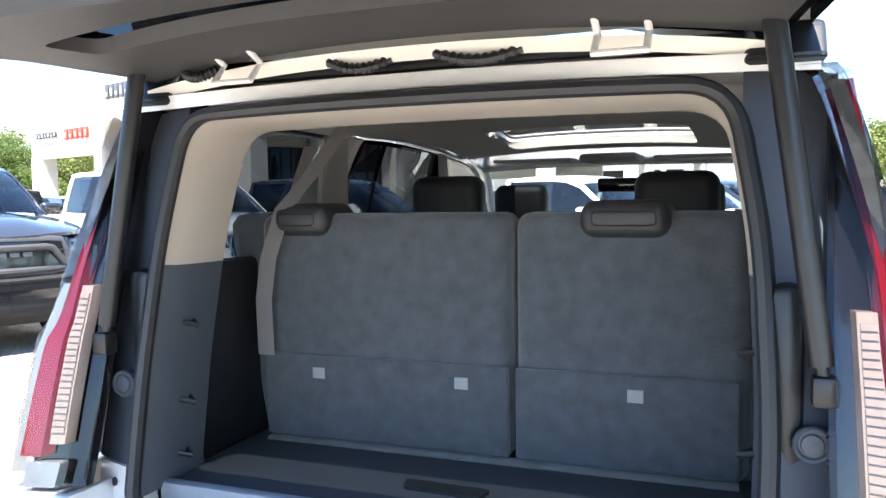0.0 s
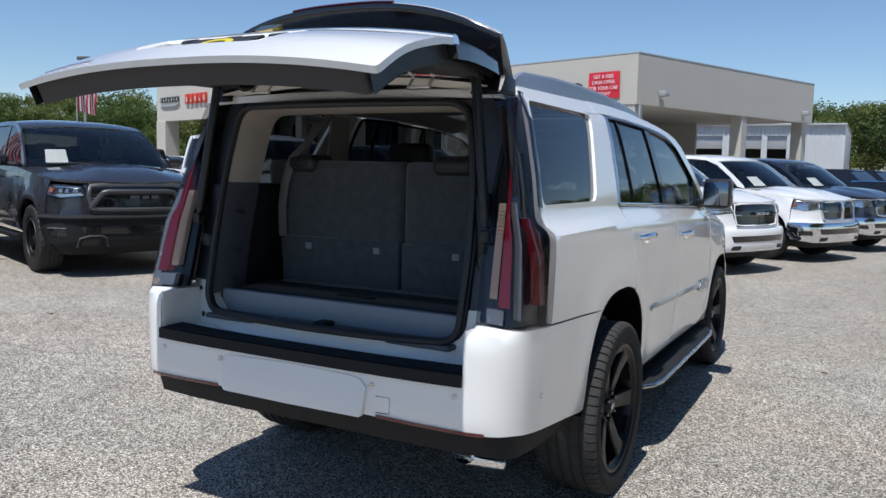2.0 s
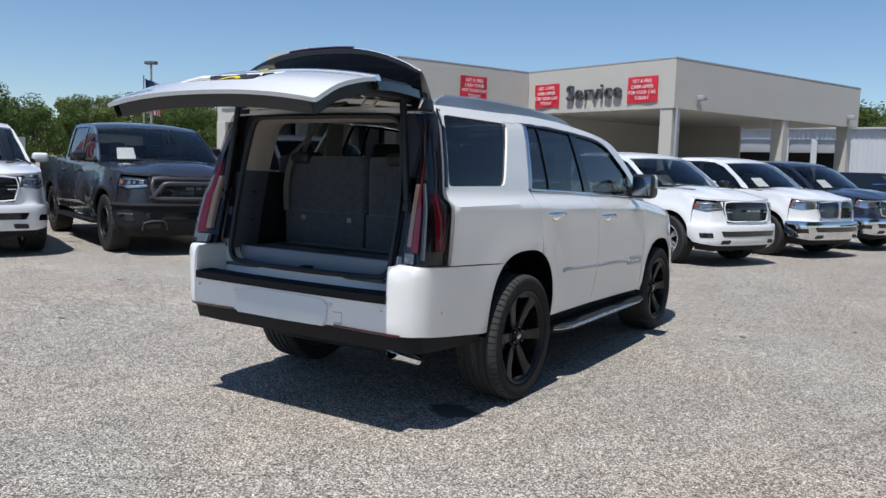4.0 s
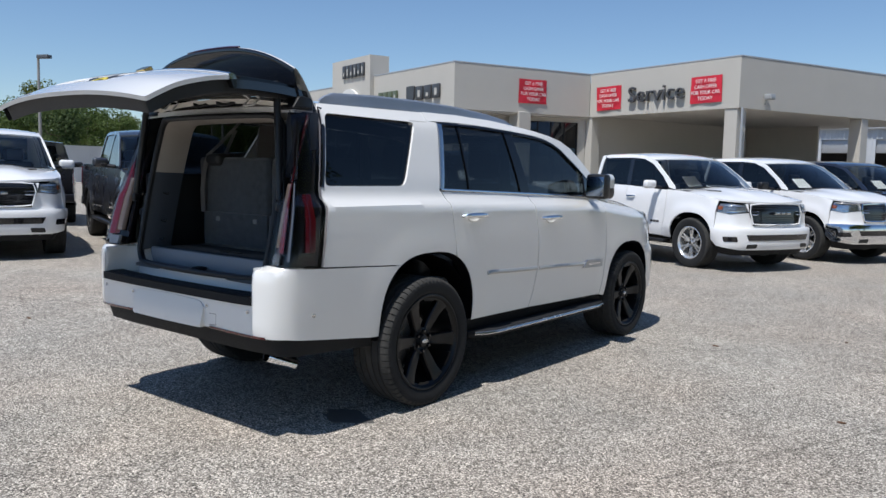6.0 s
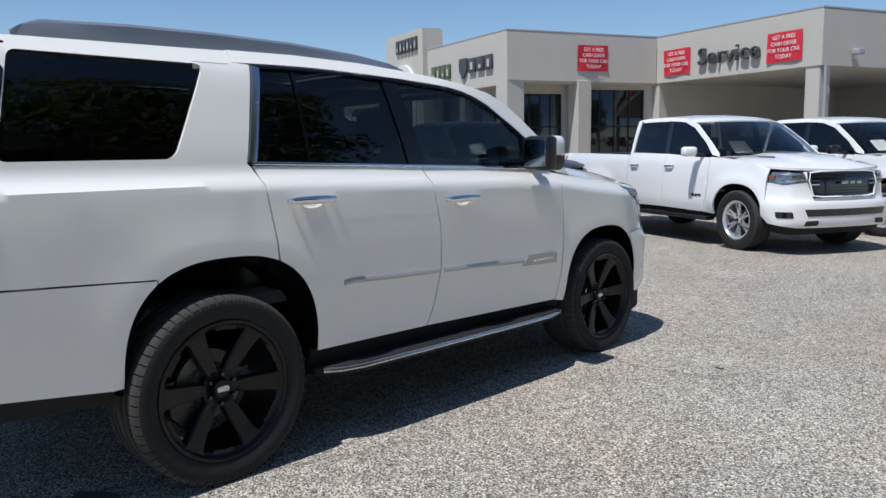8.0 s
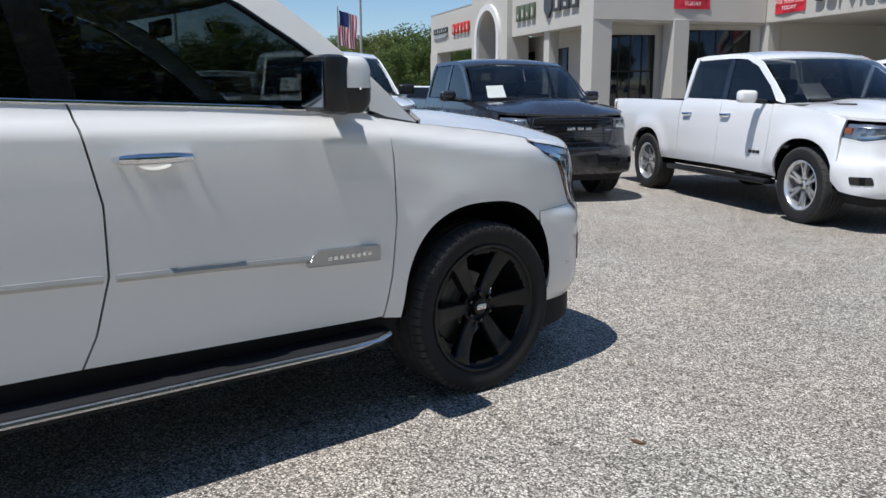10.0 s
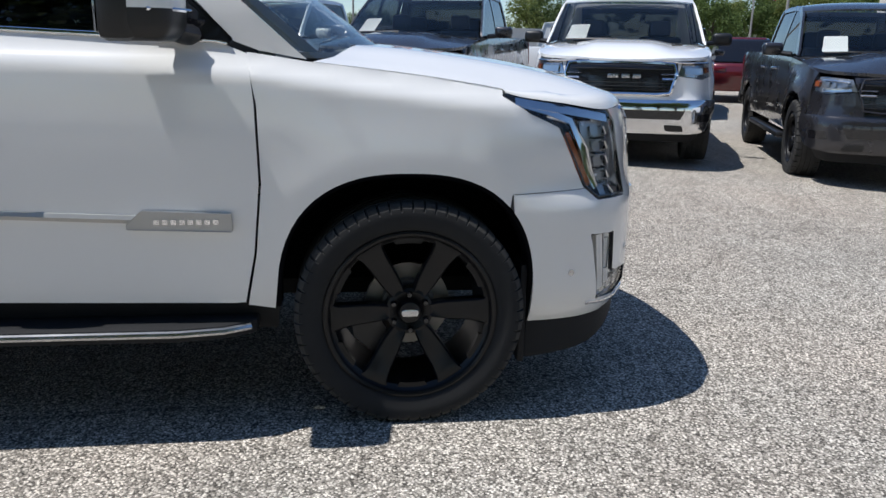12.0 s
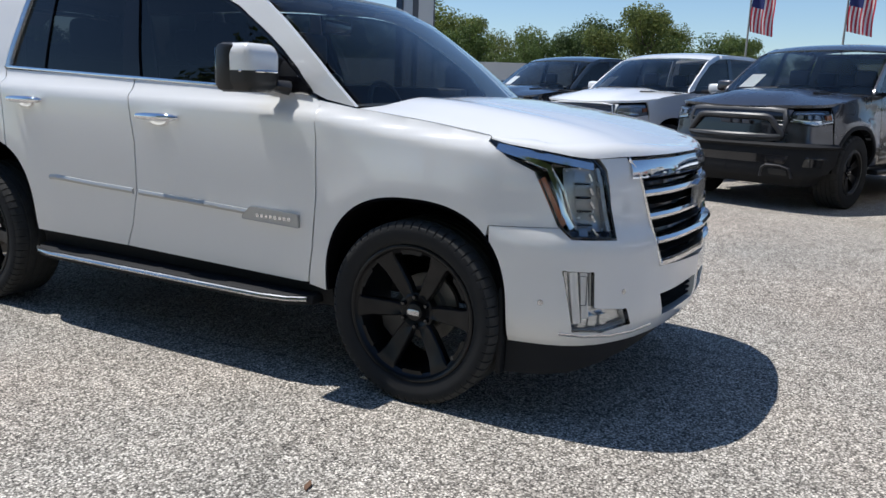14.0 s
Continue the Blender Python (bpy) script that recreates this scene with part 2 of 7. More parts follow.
class Curve:
    """A smooth curve through knots (t, value), with no overshoot."""
    def __init__(self, knots):
        self.t = [k[0] for k in knots]
        self.v = [k[1] for k in knots]
        n = len(knots)
        s = [(self.v[i + 1] - self.v[i]) / (self.t[i + 1] - self.t[i]) for i in range(n - 1)]
        self.m = [s[0]] + [0.0 if a * b <= 0 else 2 * a * b / (a + b) for a, b in zip(s, s[1:])] + [s[-1]]

    def __call__(self, t):
        T = self.t
        if t <= T[0]:
            return self.v[0] + (t - T[0]) * self.m[0]
        if t >= T[-1]:
            return self.v[-1] + (t - T[-1]) * self.m[-1]
        i = 0
        while t > T[i + 1]:
            i += 1
        h = T[i + 1] - T[i]
        f = (t - T[i]) / h
        return (self.v[i] * (1 + 2 * f) * (1 - f) ** 2 + self.m[i] * h * f * (1 - f) ** 2
                + self.v[i + 1] * f * f * (3 - 2 * f) - self.m[i + 1] * h * f * f * (1 - f))


def smooth(x, a, b):
    f = min(1.0, max(0.0, (x - a) / (b - a)))
    return f * f * (3 - 2 * f)


class Shell:
    """A vehicle's flank as a surface over (u, z): u runs along the plan from the rear's middle round to the front's middle."""
    def __init__(self, plan, zero, side, rear, front, rear_span, front_span, lean=0.0, lean_from=1.0, front_lean=0.0):
        us, u = [0.0], 0.0
        for a, b in zip(plan, plan[1:]):
            u += math.hypot(b[0] - a[0], b[1] - a[1])
            us.append(u)
        us = [v - us[zero] + plan[zero][1] for v in us]
        self.px = Curve([(v, p[0]) for v, p in zip(us, plan)])
        self.py = Curve([(v, p[1]) for v, p in zip(us, plan)])
        self.u0, self.u1 = us[0], us[-1]
        self.side, self.rear, self.front = Curve(side), Curve(rear), Curve(front)
        self.rs, self.fs, self.lean, self.lean_from, self.front_lean = rear_span, front_span, lean, lean_from, front_lean
        self.crease, self.tail, self.flares = None, None, ()

    def inset(self, u, z):
        # the shoulder's crease falls towards the nose; each arch carries a soft flare
        k = (1.245 - self.crease(u)) * smooth(z, .96, 1.10) * (1 - smooth(z, 1.27, 1.37)) if self.crease else 0.0
        d = self.side(z + k)
        if self.tail:
            d += (self.tail(z) - d) * .65 * (1 - smooth(u, -1.04, -.85)) * smooth(z, .95, 1.1)
        for cu, cz, rx, rz, power, lift in self.flares:
            rho = ((abs(u - cu) / rx) ** power + (max(0.0, z - cz) / rz) ** power) ** (1 / power)
            d -= lift * (1 - min(1.0, max(0.0, rho - 1.13) / .38)) ** 2 * smooth(z, .40, .62)
        r, f = smooth(u, *self.rs), smooth(u, *self.fs)
        r = 1 - r
        d += (self.rear(z) - d) * r
        return d + (self.front(z) - d) * f

    def at(self, u, z, out=0.0):
        x, y = self.px(u), self.py(u)
        e = 0.004
        tx, ty = self.px(u + e) - self.px(u - e), self.py(u + e) - self.py(u - e)
        n = math.hypot(tx, ty)
        d = self.inset(u, z) - out
        w = 1 - smooth(u, self.rs[0] - 0.1, self.rs[1] + 0.6)
        lean = self.lean * max(0.0, z - self.lean_from) * w
        fl = self.front_lean * max(0.0, z - self.lean_from) * smooth(u, *self.fs)
        return (x - ty / n * d, y + tx / n * d + lean - fl, z)


SUV = Shell(
    [(0, -1.21), (.3, -1.208), (.55, -1.203), (.77, -1.185), (.885, -1.145), (.948, -1.05), (.963, -.88), (.965, -.55), (.966, 0), (.968, 1),
     (.966, 2), (.963, 2.9), (.955, 3.2), (.938, 3.4), (.90, 3.56), (.83, 3.68), (.72, 3.77), (.55, 3.85), (.3, 3.905), (0, 3.93)], 8,
    [(.34, .075), (.42, .042), (.5, .027), (.62, .0205), (.75, .0145), (.85, .0118), (.95, .0112), (1.03, .0120), (1.1, .0140), (1.18, .0172), (1.225, .0200), (1.245, .027), (1.258, .041),
     (1.272, .058), (1.29, .073), (1.31, .080), (1.345, .087), (1.40, .096), (1.6, .147), (1.78, .205), (1.84, .25)],
    [(.4, .10), (.5, .05), (.56, .015), (.62, 0), (.85, 0), (.925, .005), (.945, .03), (.96, .10), (1.2, .115), (1.4, .13), (1.79, .20)],
    [(.27, .16), (.32, .075), (.36, .035), (.41, .012), (.48, 0), (.74, 0), (.79, .012), (.83, .03), (1.0, .045), (1.1, .075), (1.15, .12), (1.2, .2)],
    (-1.30, -1.06), (3.15, 3.6), 0.2, 0.95)
SUV.crease = Curve([(-.9, 1.288), (0, 1.275), (.76, 1.256), (1.42, 1.238), (1.9, 1.225), (2.42, 1.198), (2.6, 1.177), (2.81, 1.150), (3.06, 1.124), (3.3, 1.106), (4.2, 1.106)])
SUV.tail = Curve([(.95, .012), (1.1, .03), (1.25, .06), (1.4, .096), (1.6, .147), (1.78, .205), (1.84, .25)])
SUV.flares = ((.05, .50, .465, .47, 2.6, .008), (2.945, .44, .437, .445, 2.5, .008))


# ---- building helpers ----
def link(name, bm, material, parent=None, label="", smooth_angle=None, m=None):
    me = bpy.data.meshes.new(name)
    bm.to_mesh(me)
    bm.free()
    me.materials.append(material)
    ob = new(name, me)
    if m is not None:
        ob.matrix_basis = m
    if parent is not None:
        ob.parent = parent
    if label:
        ob["label"] = label
    if smooth_angle:
        for p in me.polygons:
            p.use_smooth = True
        me.set_sharp_from_angle(angle=radians(smooth_angle))
    return ob


def part(name, bm, material, parent, label="", smooth_angle=40):
    return link(name, bm, material, parent, label, smooth_angle)


def thing(name, label, category, group="", m=Matrix(), kind=""):
    ob = new(name)
    ob.empty_display_size = 0.1
    ob.matrix_basis = m
    return tagged(ob, label, category, group, kind)


def box(lo, hi, bevel=0.0, m=None, seg=2):
    bm = bmesh.new()
    bmesh.ops.create_cube(bm, size=1)
    for v in bm.verts:
        v.co = Vector([lo[i] + (v.co[i] + 0.5) * (hi[i] - lo[i]) for i in range(3)])
    if bevel:
        bmesh.ops.bevel(bm, geom=bm.edges[:], offset=bevel, segments=seg, affect="EDGES", profile=0.5)
    if m is not None:
        bm.transform(m)
    return bm


def join(*bms):
    out = bmesh.new()
    for b in bms:
        me = bpy.data.meshes.new("t")
        b.to_mesh(me)
        b.free()
        out.from_mesh(me)
        bpy.data.meshes.remove(me)
    return out


def tube(points, radius, sides=10, caps=True, flat=1.0):
    """A tube along points; radius may be a list."""
    bm = bmesh.new()
    pts = [Vector(p) for p in points]
    rad = radius if isinstance(radius, (list, tuple)) else [radius] * len(pts)
    rings, up = [], None
    for i, p in enumerate(pts):
        d = (pts[min(i + 1, len(pts) - 1)] - pts[max(i - 1, 0)]).normalized()
        if up is None:
            up = Vector((0, 0, 1)) if abs(d.z) < 0.9 else Vector((1, 0, 0))
        a = d.cross(up).normalized()
        up = a.cross(d).normalized()
        rings.append([bm.verts.new(p + (a * math.cos(t) + up * math.sin(t) * flat) * rad[i])
                      for t in (2 * math.pi * k / sides for k in range(sides))])
    for r, s in zip(rings, rings[1:]):
        for k in range(sides):
            bm.faces.new((r[k], r[(k + 1) % sides], s[(k + 1) % sides], s[k]))
    if caps:
        bm.faces.new(rings[0][::-1])
        bm.faces.new(rings[-1])
    bmesh.ops.recalc_face_normals(bm, faces=bm.faces[:])
    return bm


def closed_tube(points, radius, sides=8):
    """A closed ring of tube along points."""
    bm = bmesh.new()
    pts = [Vector(p) for p in points]
    n = len(pts)
    c = sum(pts, Vector()) / n
    rings = []
    for i, p in enumerate(pts):
        d = (pts[(i + 1) % n] - pts[i - 1]).normalized()
        a = d.cross((p - c).normalized()).normalized()
        b = a.cross(d).normalized()
        rings.append([bm.verts.new(p + (a * math.cos(t) + b * math.sin(t)) * radius) for t in (2 * math.pi * k / sides for k in range(sides))])
    for i in range(n):
        r, s = rings[i], rings[(i + 1) % n]
        for k in range(sides):
            bm.faces.new((r[k], r[(k + 1) % sides], s[(k + 1) % sides], s[k]))
    bmesh.ops.recalc_face_normals(bm, faces=bm.faces[:])
    return bm


def lathe(profile, seg=48, axis="X"):
    """Turns (along, radius) pairs round the axis."""
    bm = bmesh.new()
    rings = []
    for a, r in profile:
        ring = []
        for k in range(seg):
            t = 2 * math.pi * k / seg
            c, s = r * math.cos(t), r * math.sin(t)
            ring.append(bm.verts.new((a, c, s) if axis == "X" else (c, s, a) if axis == "Z" else (c, a, s)))
        rings.append(ring)
    for p, q in zip(rings, rings[1:]):
        for k in range(seg):
            bm.faces.new((p[k], p[(k + 1) % seg], q[(k + 1) % seg], q[k]))
    bmesh.ops.recalc_face_normals(bm, faces=bm.faces[:])
    return bm


def prism(outline, lo, hi, axis="X", bevel=0.0):
    """An outline in the plane across the axis, drawn out from lo to hi."""
    bm = bmesh.new()
    put = {"X": lambda a, b, c: (c, a, b), "Y": lambda a, b, c: (a, c, b), "Z": lambda a, b, c: (a, b, c)}[axis]
    r = [bm.verts.new(put(a, b, lo)) for a, b in outline]
    s = [bm.verts.new(put(a, b, hi)) for a, b in outline]
    n = len(outline)
    bm.faces.new(r)
    bm.faces.new(s)
    for i in range(n):
        bm.faces.new((r[i], r[(i + 1) % n], s[(i + 1) % n], s[i]))
    bmesh.ops.recalc_face_normals(bm, faces=bm.faces[:])
    if bevel:
        bmesh.ops.bevel(bm, geom=bm.edges[:], offset=bevel, segments=2, affect="EDGES", profile=0.5)
    return bm


def words(name, text, size, material, m, parent=None, depth=0.01, align="CENTER"):
    cu = bpy.data.curves.new(name, "FONT")
    cu.body, cu.size, cu.extrude, cu.align_x, cu.align_y = text, size, depth, align, "CENTER"
    cu.resolution_u = 4
    tmp = bpy.data.objects.new(name, cu)
    scene.collection.objects.link(tmp)
    me = bpy.data.meshes.new_from_object(tmp.evaluated_get(bpy.context.evaluated_depsgraph_get()))
    bpy.data.objects.remove(tmp)
    me.materials.clear()
    me.materials.append(material)
    ob = new(name, me)
    ob.matrix_basis = m
    if parent is not None:
        ob.parent = parent
    return ob


def arc(cx, cy, r, a0, a1, n=14, ry=None):
    ry = r if ry is None else ry
    return [(cx + r * math.cos(radians(a0 + (a1 - a0) * i / n)), cy + ry * math.sin(radians(a0 + (a1 - a0) * i / n))) for i in range(n + 1)]


def rounded(points, r, n=4):
    """The outline with each corner cut to an arc of about radius r."""
    out = []
    k = len(points)
    for i in range(k):
        p, a, b = Vector(points[i]), Vector(points[i - 1]), Vector(points[(i + 1) % k])
        q = min(r, (a - p).length * 0.45, (b - p).length * 0.45)
        s, e = p + (a - p).normalized() * q, p + (b - p).normalized() * q
        for j in range(n + 1):
            t = j / n
            out.append(tuple((1 - t) ** 2 * s + 2 * t * (1 - t) * p + t * t * e))
    return out


def inside(poly, pts):
    x, y = pts[:, 0], pts[:, 1]
    res = np.zeros(len(pts), bool)
    n = len(poly)
    for i in range(n):
        (x0, y0), (x1, y1) = poly[i - 1], poly[i]
        if y0 == y1:
            continue
        c = ((y0 > y) != (y1 > y)) & (x < (x1 - x0) * (y - y0) / (y1 - y0) + x0)
        res ^= c
    return res


def dense(poly, step):
    out = []
    for i in range(len(poly)):
        a, b = poly[i], poly[(i + 1) % len(poly)]
        n = max(1, int(math.hypot(b[0] - a[0], b[1] - a[1]) / step))
        out += [(a[0] + (b[0] - a[0]) * j / n, a[1] + (b[1] - a[1]) * j / n) for j in range(n)]
    return out


def sheet(f, outline, holes=(), step=0.05, thick=0.02, mirror=False, out=0.0):
    """A panel cut from the surface f(a, b, out) along an outline, with an edge turned inwards by thick."""
    from mathutils.geometry import delaunay_2d_cdt
    loops = [dense(outline, step)] + [dense(h, step) for h in holes]
    verts, edges = [], []
    for lp in loops:
        k = len(verts)
        verts += lp
        edges += [(k + i, k + (i + 1) % len(lp)) for i in range(len(lp))]
    lo, hi = np.min(loops[0], axis=0), np.max(loops[0], axis=0)
    gx, gy = np.meshgrid(np.arange(lo[0] + step / 2, hi[0], step), np.arange(lo[1] + step / 2, hi[1], step))
    g = np.stack([gx.ravel(), gy.ravel()], 1)
    edge = np.array(verts)
    if len(g):
        keep = inside(loops[0], g)
        for h in loops[1:]:
            keep &= ~inside(h, g)
        g = g[keep]
        if len(g):
            d = ((g[:, None, :] - edge[None]) ** 2).sum(2).min(1)
            g = g[d > (0.4 * step) ** 2]
        verts += [tuple(p) for p in g]
    v2, _, f2 = delaunay_2d_cdt([Vector(v) for v in verts], edges, [], 0, 1e-6)[:3]
    v2 = np.array([tuple(v) for v in v2])
    tri = np.array([t for t in f2 if len(t) == 3])
    c = v2[tri].mean(1)
    keep = inside(loops[0], c)
    for h in loops[1:]:
        keep &= ~inside(h, c)
    tri = tri[keep]
    s = -1 if mirror else 1

    def put(p, o):
        q = f(p[0], p[1], o)
        return (s * q[0], q[1], q[2])
    co = [put(p, out) for p in v2]
    faces = [tuple(t) for t in tri]
    once = {}
    for t in faces:
        for a, b in ((t[0], t[1]), (t[1], t[2]), (t[2], t[0])):
            if (b, a) in once:
                del once[(b, a)]
            else:
                once[(a, b)] = 1
    if thick:
        rim = {}
        for a, b in once:
            for k in (a, b):
                if k not in rim:
                    rim[k] = (len(co), len(co) + 1)
                    co += [put(v2[k], out), put(v2[k], out - thick)]
        faces += [(rim[b][0], rim[a][0], rim[a][1], rim[b][1]) for a, b in once]
    if mirror:
        faces = [t[::-1] for t in faces]
    bm = bmesh.new()
    vs = [bm.verts.new(p) for p in co]
    for t in faces:
        if len(set(t)) == len(t):
            try:
                bm.faces.new([vs[i] for i in t])
            except ValueError:
                pass
    loose = [v for v in bm.verts if not v.link_faces]
    bmesh.ops.delete(bm, geom=loose, context="VERTS")
    return bm


def strip(f, line, width, lift=0.004, base=-0.006, mirror=False):
    """A raised moulding along a line on the surface f, lift proud at its crown."""
    bm = bmesh.new()
    s = -1 if mirror else 1
    rings = []
    for i, p in enumerate(line):
        a, b = line[max(i - 1, 0)], line[min(i + 1, len(line) - 1)]
        d = Vector((b[0] - a[0], b[1] - a[1])).normalized()
        n = Vector((-d.y, d.x))
        row = []
        for k, o in ((-0.5, base), (-0.42, lift * 0.6), (0, lift), (0.42, lift * 0.6), (0.5, base)):
            q = f(p[0] + n.x * k * width, p[1] + n.y * k * width, o)
            row.append(bm.verts.new((s * q[0], q[1], q[2])))
        rings.append(row)
    for r, t in zip(rings, rings[1:]):
        for k in range(4):
            bm.faces.new((r[k], t[k], t[k + 1], r[k + 1]))
    bm.faces.new(rings[0])
    bm.faces.new(rings[-1][::-1])
    bmesh.ops.recalc_face_normals(bm, faces=bm.faces[:])
    return bm


def tyre_mesh(r, rr, w, blocks, slot, tread):
    """The tread or the two sidewalls of a road tyre: rounded sidewalls with a rim guard, four grooves round the tread and slots between the shoulder blocks."""
    h = r - rr
    side = [(.52, .0), (.80, .004), (.90, .014), (.955, .026), (.965, .034), (.985, h * .42), (1.0, h * .56), (.992, h * .70), (.965, h * .82), (.93, h * .90), (.885, h * .955), (.82, h * .99)]
    prof = [(-w * a, rr + b) for a, b in side]
    for g in (-.50, -.17, .17, .50):
        prof += [(w * (g - .05), r), (w * (g - .04), r - .008), (w * (g + .04), r - .008), (w * (g + .05), r)]
    prof += [(w * a, rr + b) for a, b in side[::-1]]
    bm = bmesh.new()
    rings = []
    cut_in = 8
    for a, rad in prof:
        shoulder = abs(a) > w * .56 and rad > rr + h * .80
        ring = []
        for i in range(blocks):
            for f, cut in ((0.0, 0), (.80, 0), (.84, 1), (.96, 1)):
                t = 2 * math.pi * (i + f) / blocks
                q = rad - (slot if cut and shoulder else 0.0)
                ring.append(bm.verts.new((a, q * math.cos(t), q * math.sin(t))))
        rings.append(ring)
    n = blocks * 4
    for j, (p, q) in enumerate(zip(rings, rings[1:])):
        if (cut_in <= j < len(rings) - 1 - cut_in) != tread:
            continue
        for k in range(n):
            bm.faces.new((p[k], p[(k + 1) % n], q[(k + 1) % n], q[k]))
    bmesh.ops.delete(bm, geom=[v for v in bm.verts if not v.link_faces], context="VERTS")
    bmesh.ops.recalc_face_normals(bm, faces=bm.faces[:])
    return bm


def loft(sections):
    """A closed solid through like-numbered loops of points."""
    bm = bmesh.new()
    rows = [[bm.verts.new(p) for p in sec] for sec in sections]
    n = len(rows[0])
    for p, q in zip(rows, rows[1:]):
        for k in range(n):
            bm.faces.new((p[k], p[(k + 1) % n], q[(k + 1) % n], q[k]))
    bm.faces.new(rows[0][::-1])
    bm.faces.new(rows[-1])
    bmesh.ops.recalc_face_normals(bm, faces=bm.faces[:])
    return bm


def wheel(parent, name, m, r, rr, width, rim_mat, spokes, style, cap_mat):
    """A wheel with its tyre; the axle is x, the outer face towards +x."""
    w = width / 2
    hub = part(name, lathe([(w * .80, rr + .010), (w * .90, rr + .008), (w * .915, rr + .001), (w * .89, rr - .007), (w * .80, rr - .013), (w * .74, rr - .026), (w * .5, rr - .034), (-w * .8, rr - .035), (-w * .84, rr + .01)], 72), rim_mat, parent)
    hub.matrix_basis = m
    blocks, slot = (62, .009) if style == "six" else (36, .016 if style == "blade" else .0065)
    tyre = part("tyre", tyre_mesh(r, rr, w, blocks, slot, False), RUBBER, hub, "black rubber road tyre", 32)
    part("tread", tyre_mesh(r, rr, w, blocks, slot, True), TREAD, tyre, "dusty grooved tread", 32)
    d = w * .60
    part("brake_disc", lathe([(-.035, .05), (-.035, rr * .52), (-.012, rr * .52), (-.012, rr * .34), (.012, rr * .32), (.012, .05)], 48), DISC if style == "six" else STEEL, hub, "bare steel brake disc" if style == "six" else "")
    if style == "six":
        part("brake_caliper", loft([[(x, q * math.cos(t), q * math.sin(t)) for q, t in ((rr * .42, 2.6), (rr * .72, 2.65), (rr * .76, 3.1), (rr * .72, 3.55), (rr * .42, 3.6))] for x in (-.05, .02, .035)]), TRIM_BLACK, hub)
    for i in range(spokes):
        a = 2 * math.pi * i / spokes
        if style == "six":
            secs = []
            for z, half, top in ((.052, .020, -.010), (.080, .027, -.002), (.115, .0325, .0), (.16, .036, .006), (.21, .039, .014), (rr - .055, .042, .024), (rr - .032, .047, .029), (rr - .018, .060, .030), (rr - .006, .066, .024)):
                x = d + top
                dip = .010 * (1 - smooth(z, .075, .135))
                secs.append([(x - .046, -half, z), (x - .010, -half, z), (x - .002, -half + .006, z), (x - dip, -half * .35, z), (x - dip, half * .35, z), (x - .002, half - .006, z), (x - .010, half, z), (x - .046, half, z)])
            b = loft(secs)
        else:
            if style == "blade":
                o = [(-.03, .05), (-.034, .10), (-.048, rr - .05), (-.066, rr - .015), (.066, rr - .015), (.048, rr - .05), (.034, .10), (.03, .05)]
            else:
                o = [(-.03, .04), (-.026, .1), (-.05, rr - .015), (-.022, rr - .015), (-.004, .13), (.004, .13), (.022, rr - .015), (.05, rr - .015), (.026, .1), (.03, .04)]
            b = prism(o, d - .035, d, "X")
            for v in b.verts:
                f = (v.co.z - .05) / (rr - .05)
                v.co.x += .03 * max(0, f) ** 1.5 - .012 * abs(v.co.y) / .05 * (1 if v.co.x > d - .01 else 0)
        bmesh.ops.rotate(b, verts=b.verts[:], cent=(0, 0, 0), matrix=Matrix.Rotation(a, 3, "X"))
        bmesh.ops.recalc_face_normals(b, faces=b.faces[:])
        part("spoke", b, rim_mat, hub, smooth_angle=30)
        if style == "six":
            # a stepped plate on the rim between each pair of spokes
            mid = a + math.pi / spokes
            arcs = [(q * math.sin(t), q * math.cos(t)) for q, t0, t1 in ((rr - .036, -.17, .17), (rr - .008, .21, -.21)) for t in np.linspace(mid + t0, mid + t1, 7)]
            part("rim_step", prism(arcs, d + .002, d + .026, "X"), rim_mat, hub, smooth_angle=30)
    part("hub_plate", lathe([(d - .05, .085), (d - .012, .082), (d - .007, .07), (d - .018, .045), (d + .006, .036), (d + .010, .02), (d + .010, .001)], 36), rim_mat, hub)
    for i in range(6):
        a = 2 * math.pi * (i + .5) / 6
        n = lathe([(d - .03, .0115), (d + .004, .0115), (d + .010, .008), (d + .010, .001)], 6)
        bmesh.ops.translate(n, verts=n.verts[:], vec=(0, .064 * math.sin(a), .064 * math.cos(a)))
        part("lug_nut", n, STEEL if cap_mat is CHROME else GLOSS_BLACK, hub)
    if style == "six":
        cap = prism([(-.030, .003), (-.026, .012), (-.012, .015), (.012, .015), (.026, .012), (.030, .003), (.026, -.012), (-.026, -.012)], d + .008, d + .016, "X", .002)
        bmesh.ops.rotate(cap, verts=cap.verts[:], cent=(0, 0, 0), matrix=(m.to_3x3().inverted() @ Matrix.Rotation(0 if m.to_3x3()[0][0] > 0 else math.pi, 3, "Z")))
    else:
        cap = prism(rounded([(-.024, .012), (-.018, -.02), (0, -.027), (.018, -.02), (.024, .012), (.016, .022), (-.016, .022)], .005), d + .010, d + .019, "X")
    part("centre_cap", cap, cap_mat, hub, "bright centre cap")
    return hub


# ---- the white luxury SUV ----
suv = thing("suv", "pearl white luxury SUV with raised liftgate and black wheels", "car")
S = SUV.at
U0, U1 = SUV.u0, SUV.u1


def super_arch(cu, cz, rx, rz, power, ua, ub, n=22):
    """Points along a squarish wheel arch from ua to ub."""
    out = []
    ta, tb = [math.acos(max(-1, min(1, (u - cu) / rx))) for u in (ua, ub)]
    for i in range(n + 1):
        t = ta + (tb - ta) * i / n
        c = math.cos(t)
        out.append((cu + rx * c, cz + rz * max(0.0, 1 - abs(c) ** power) ** (1 / power)))
    return out


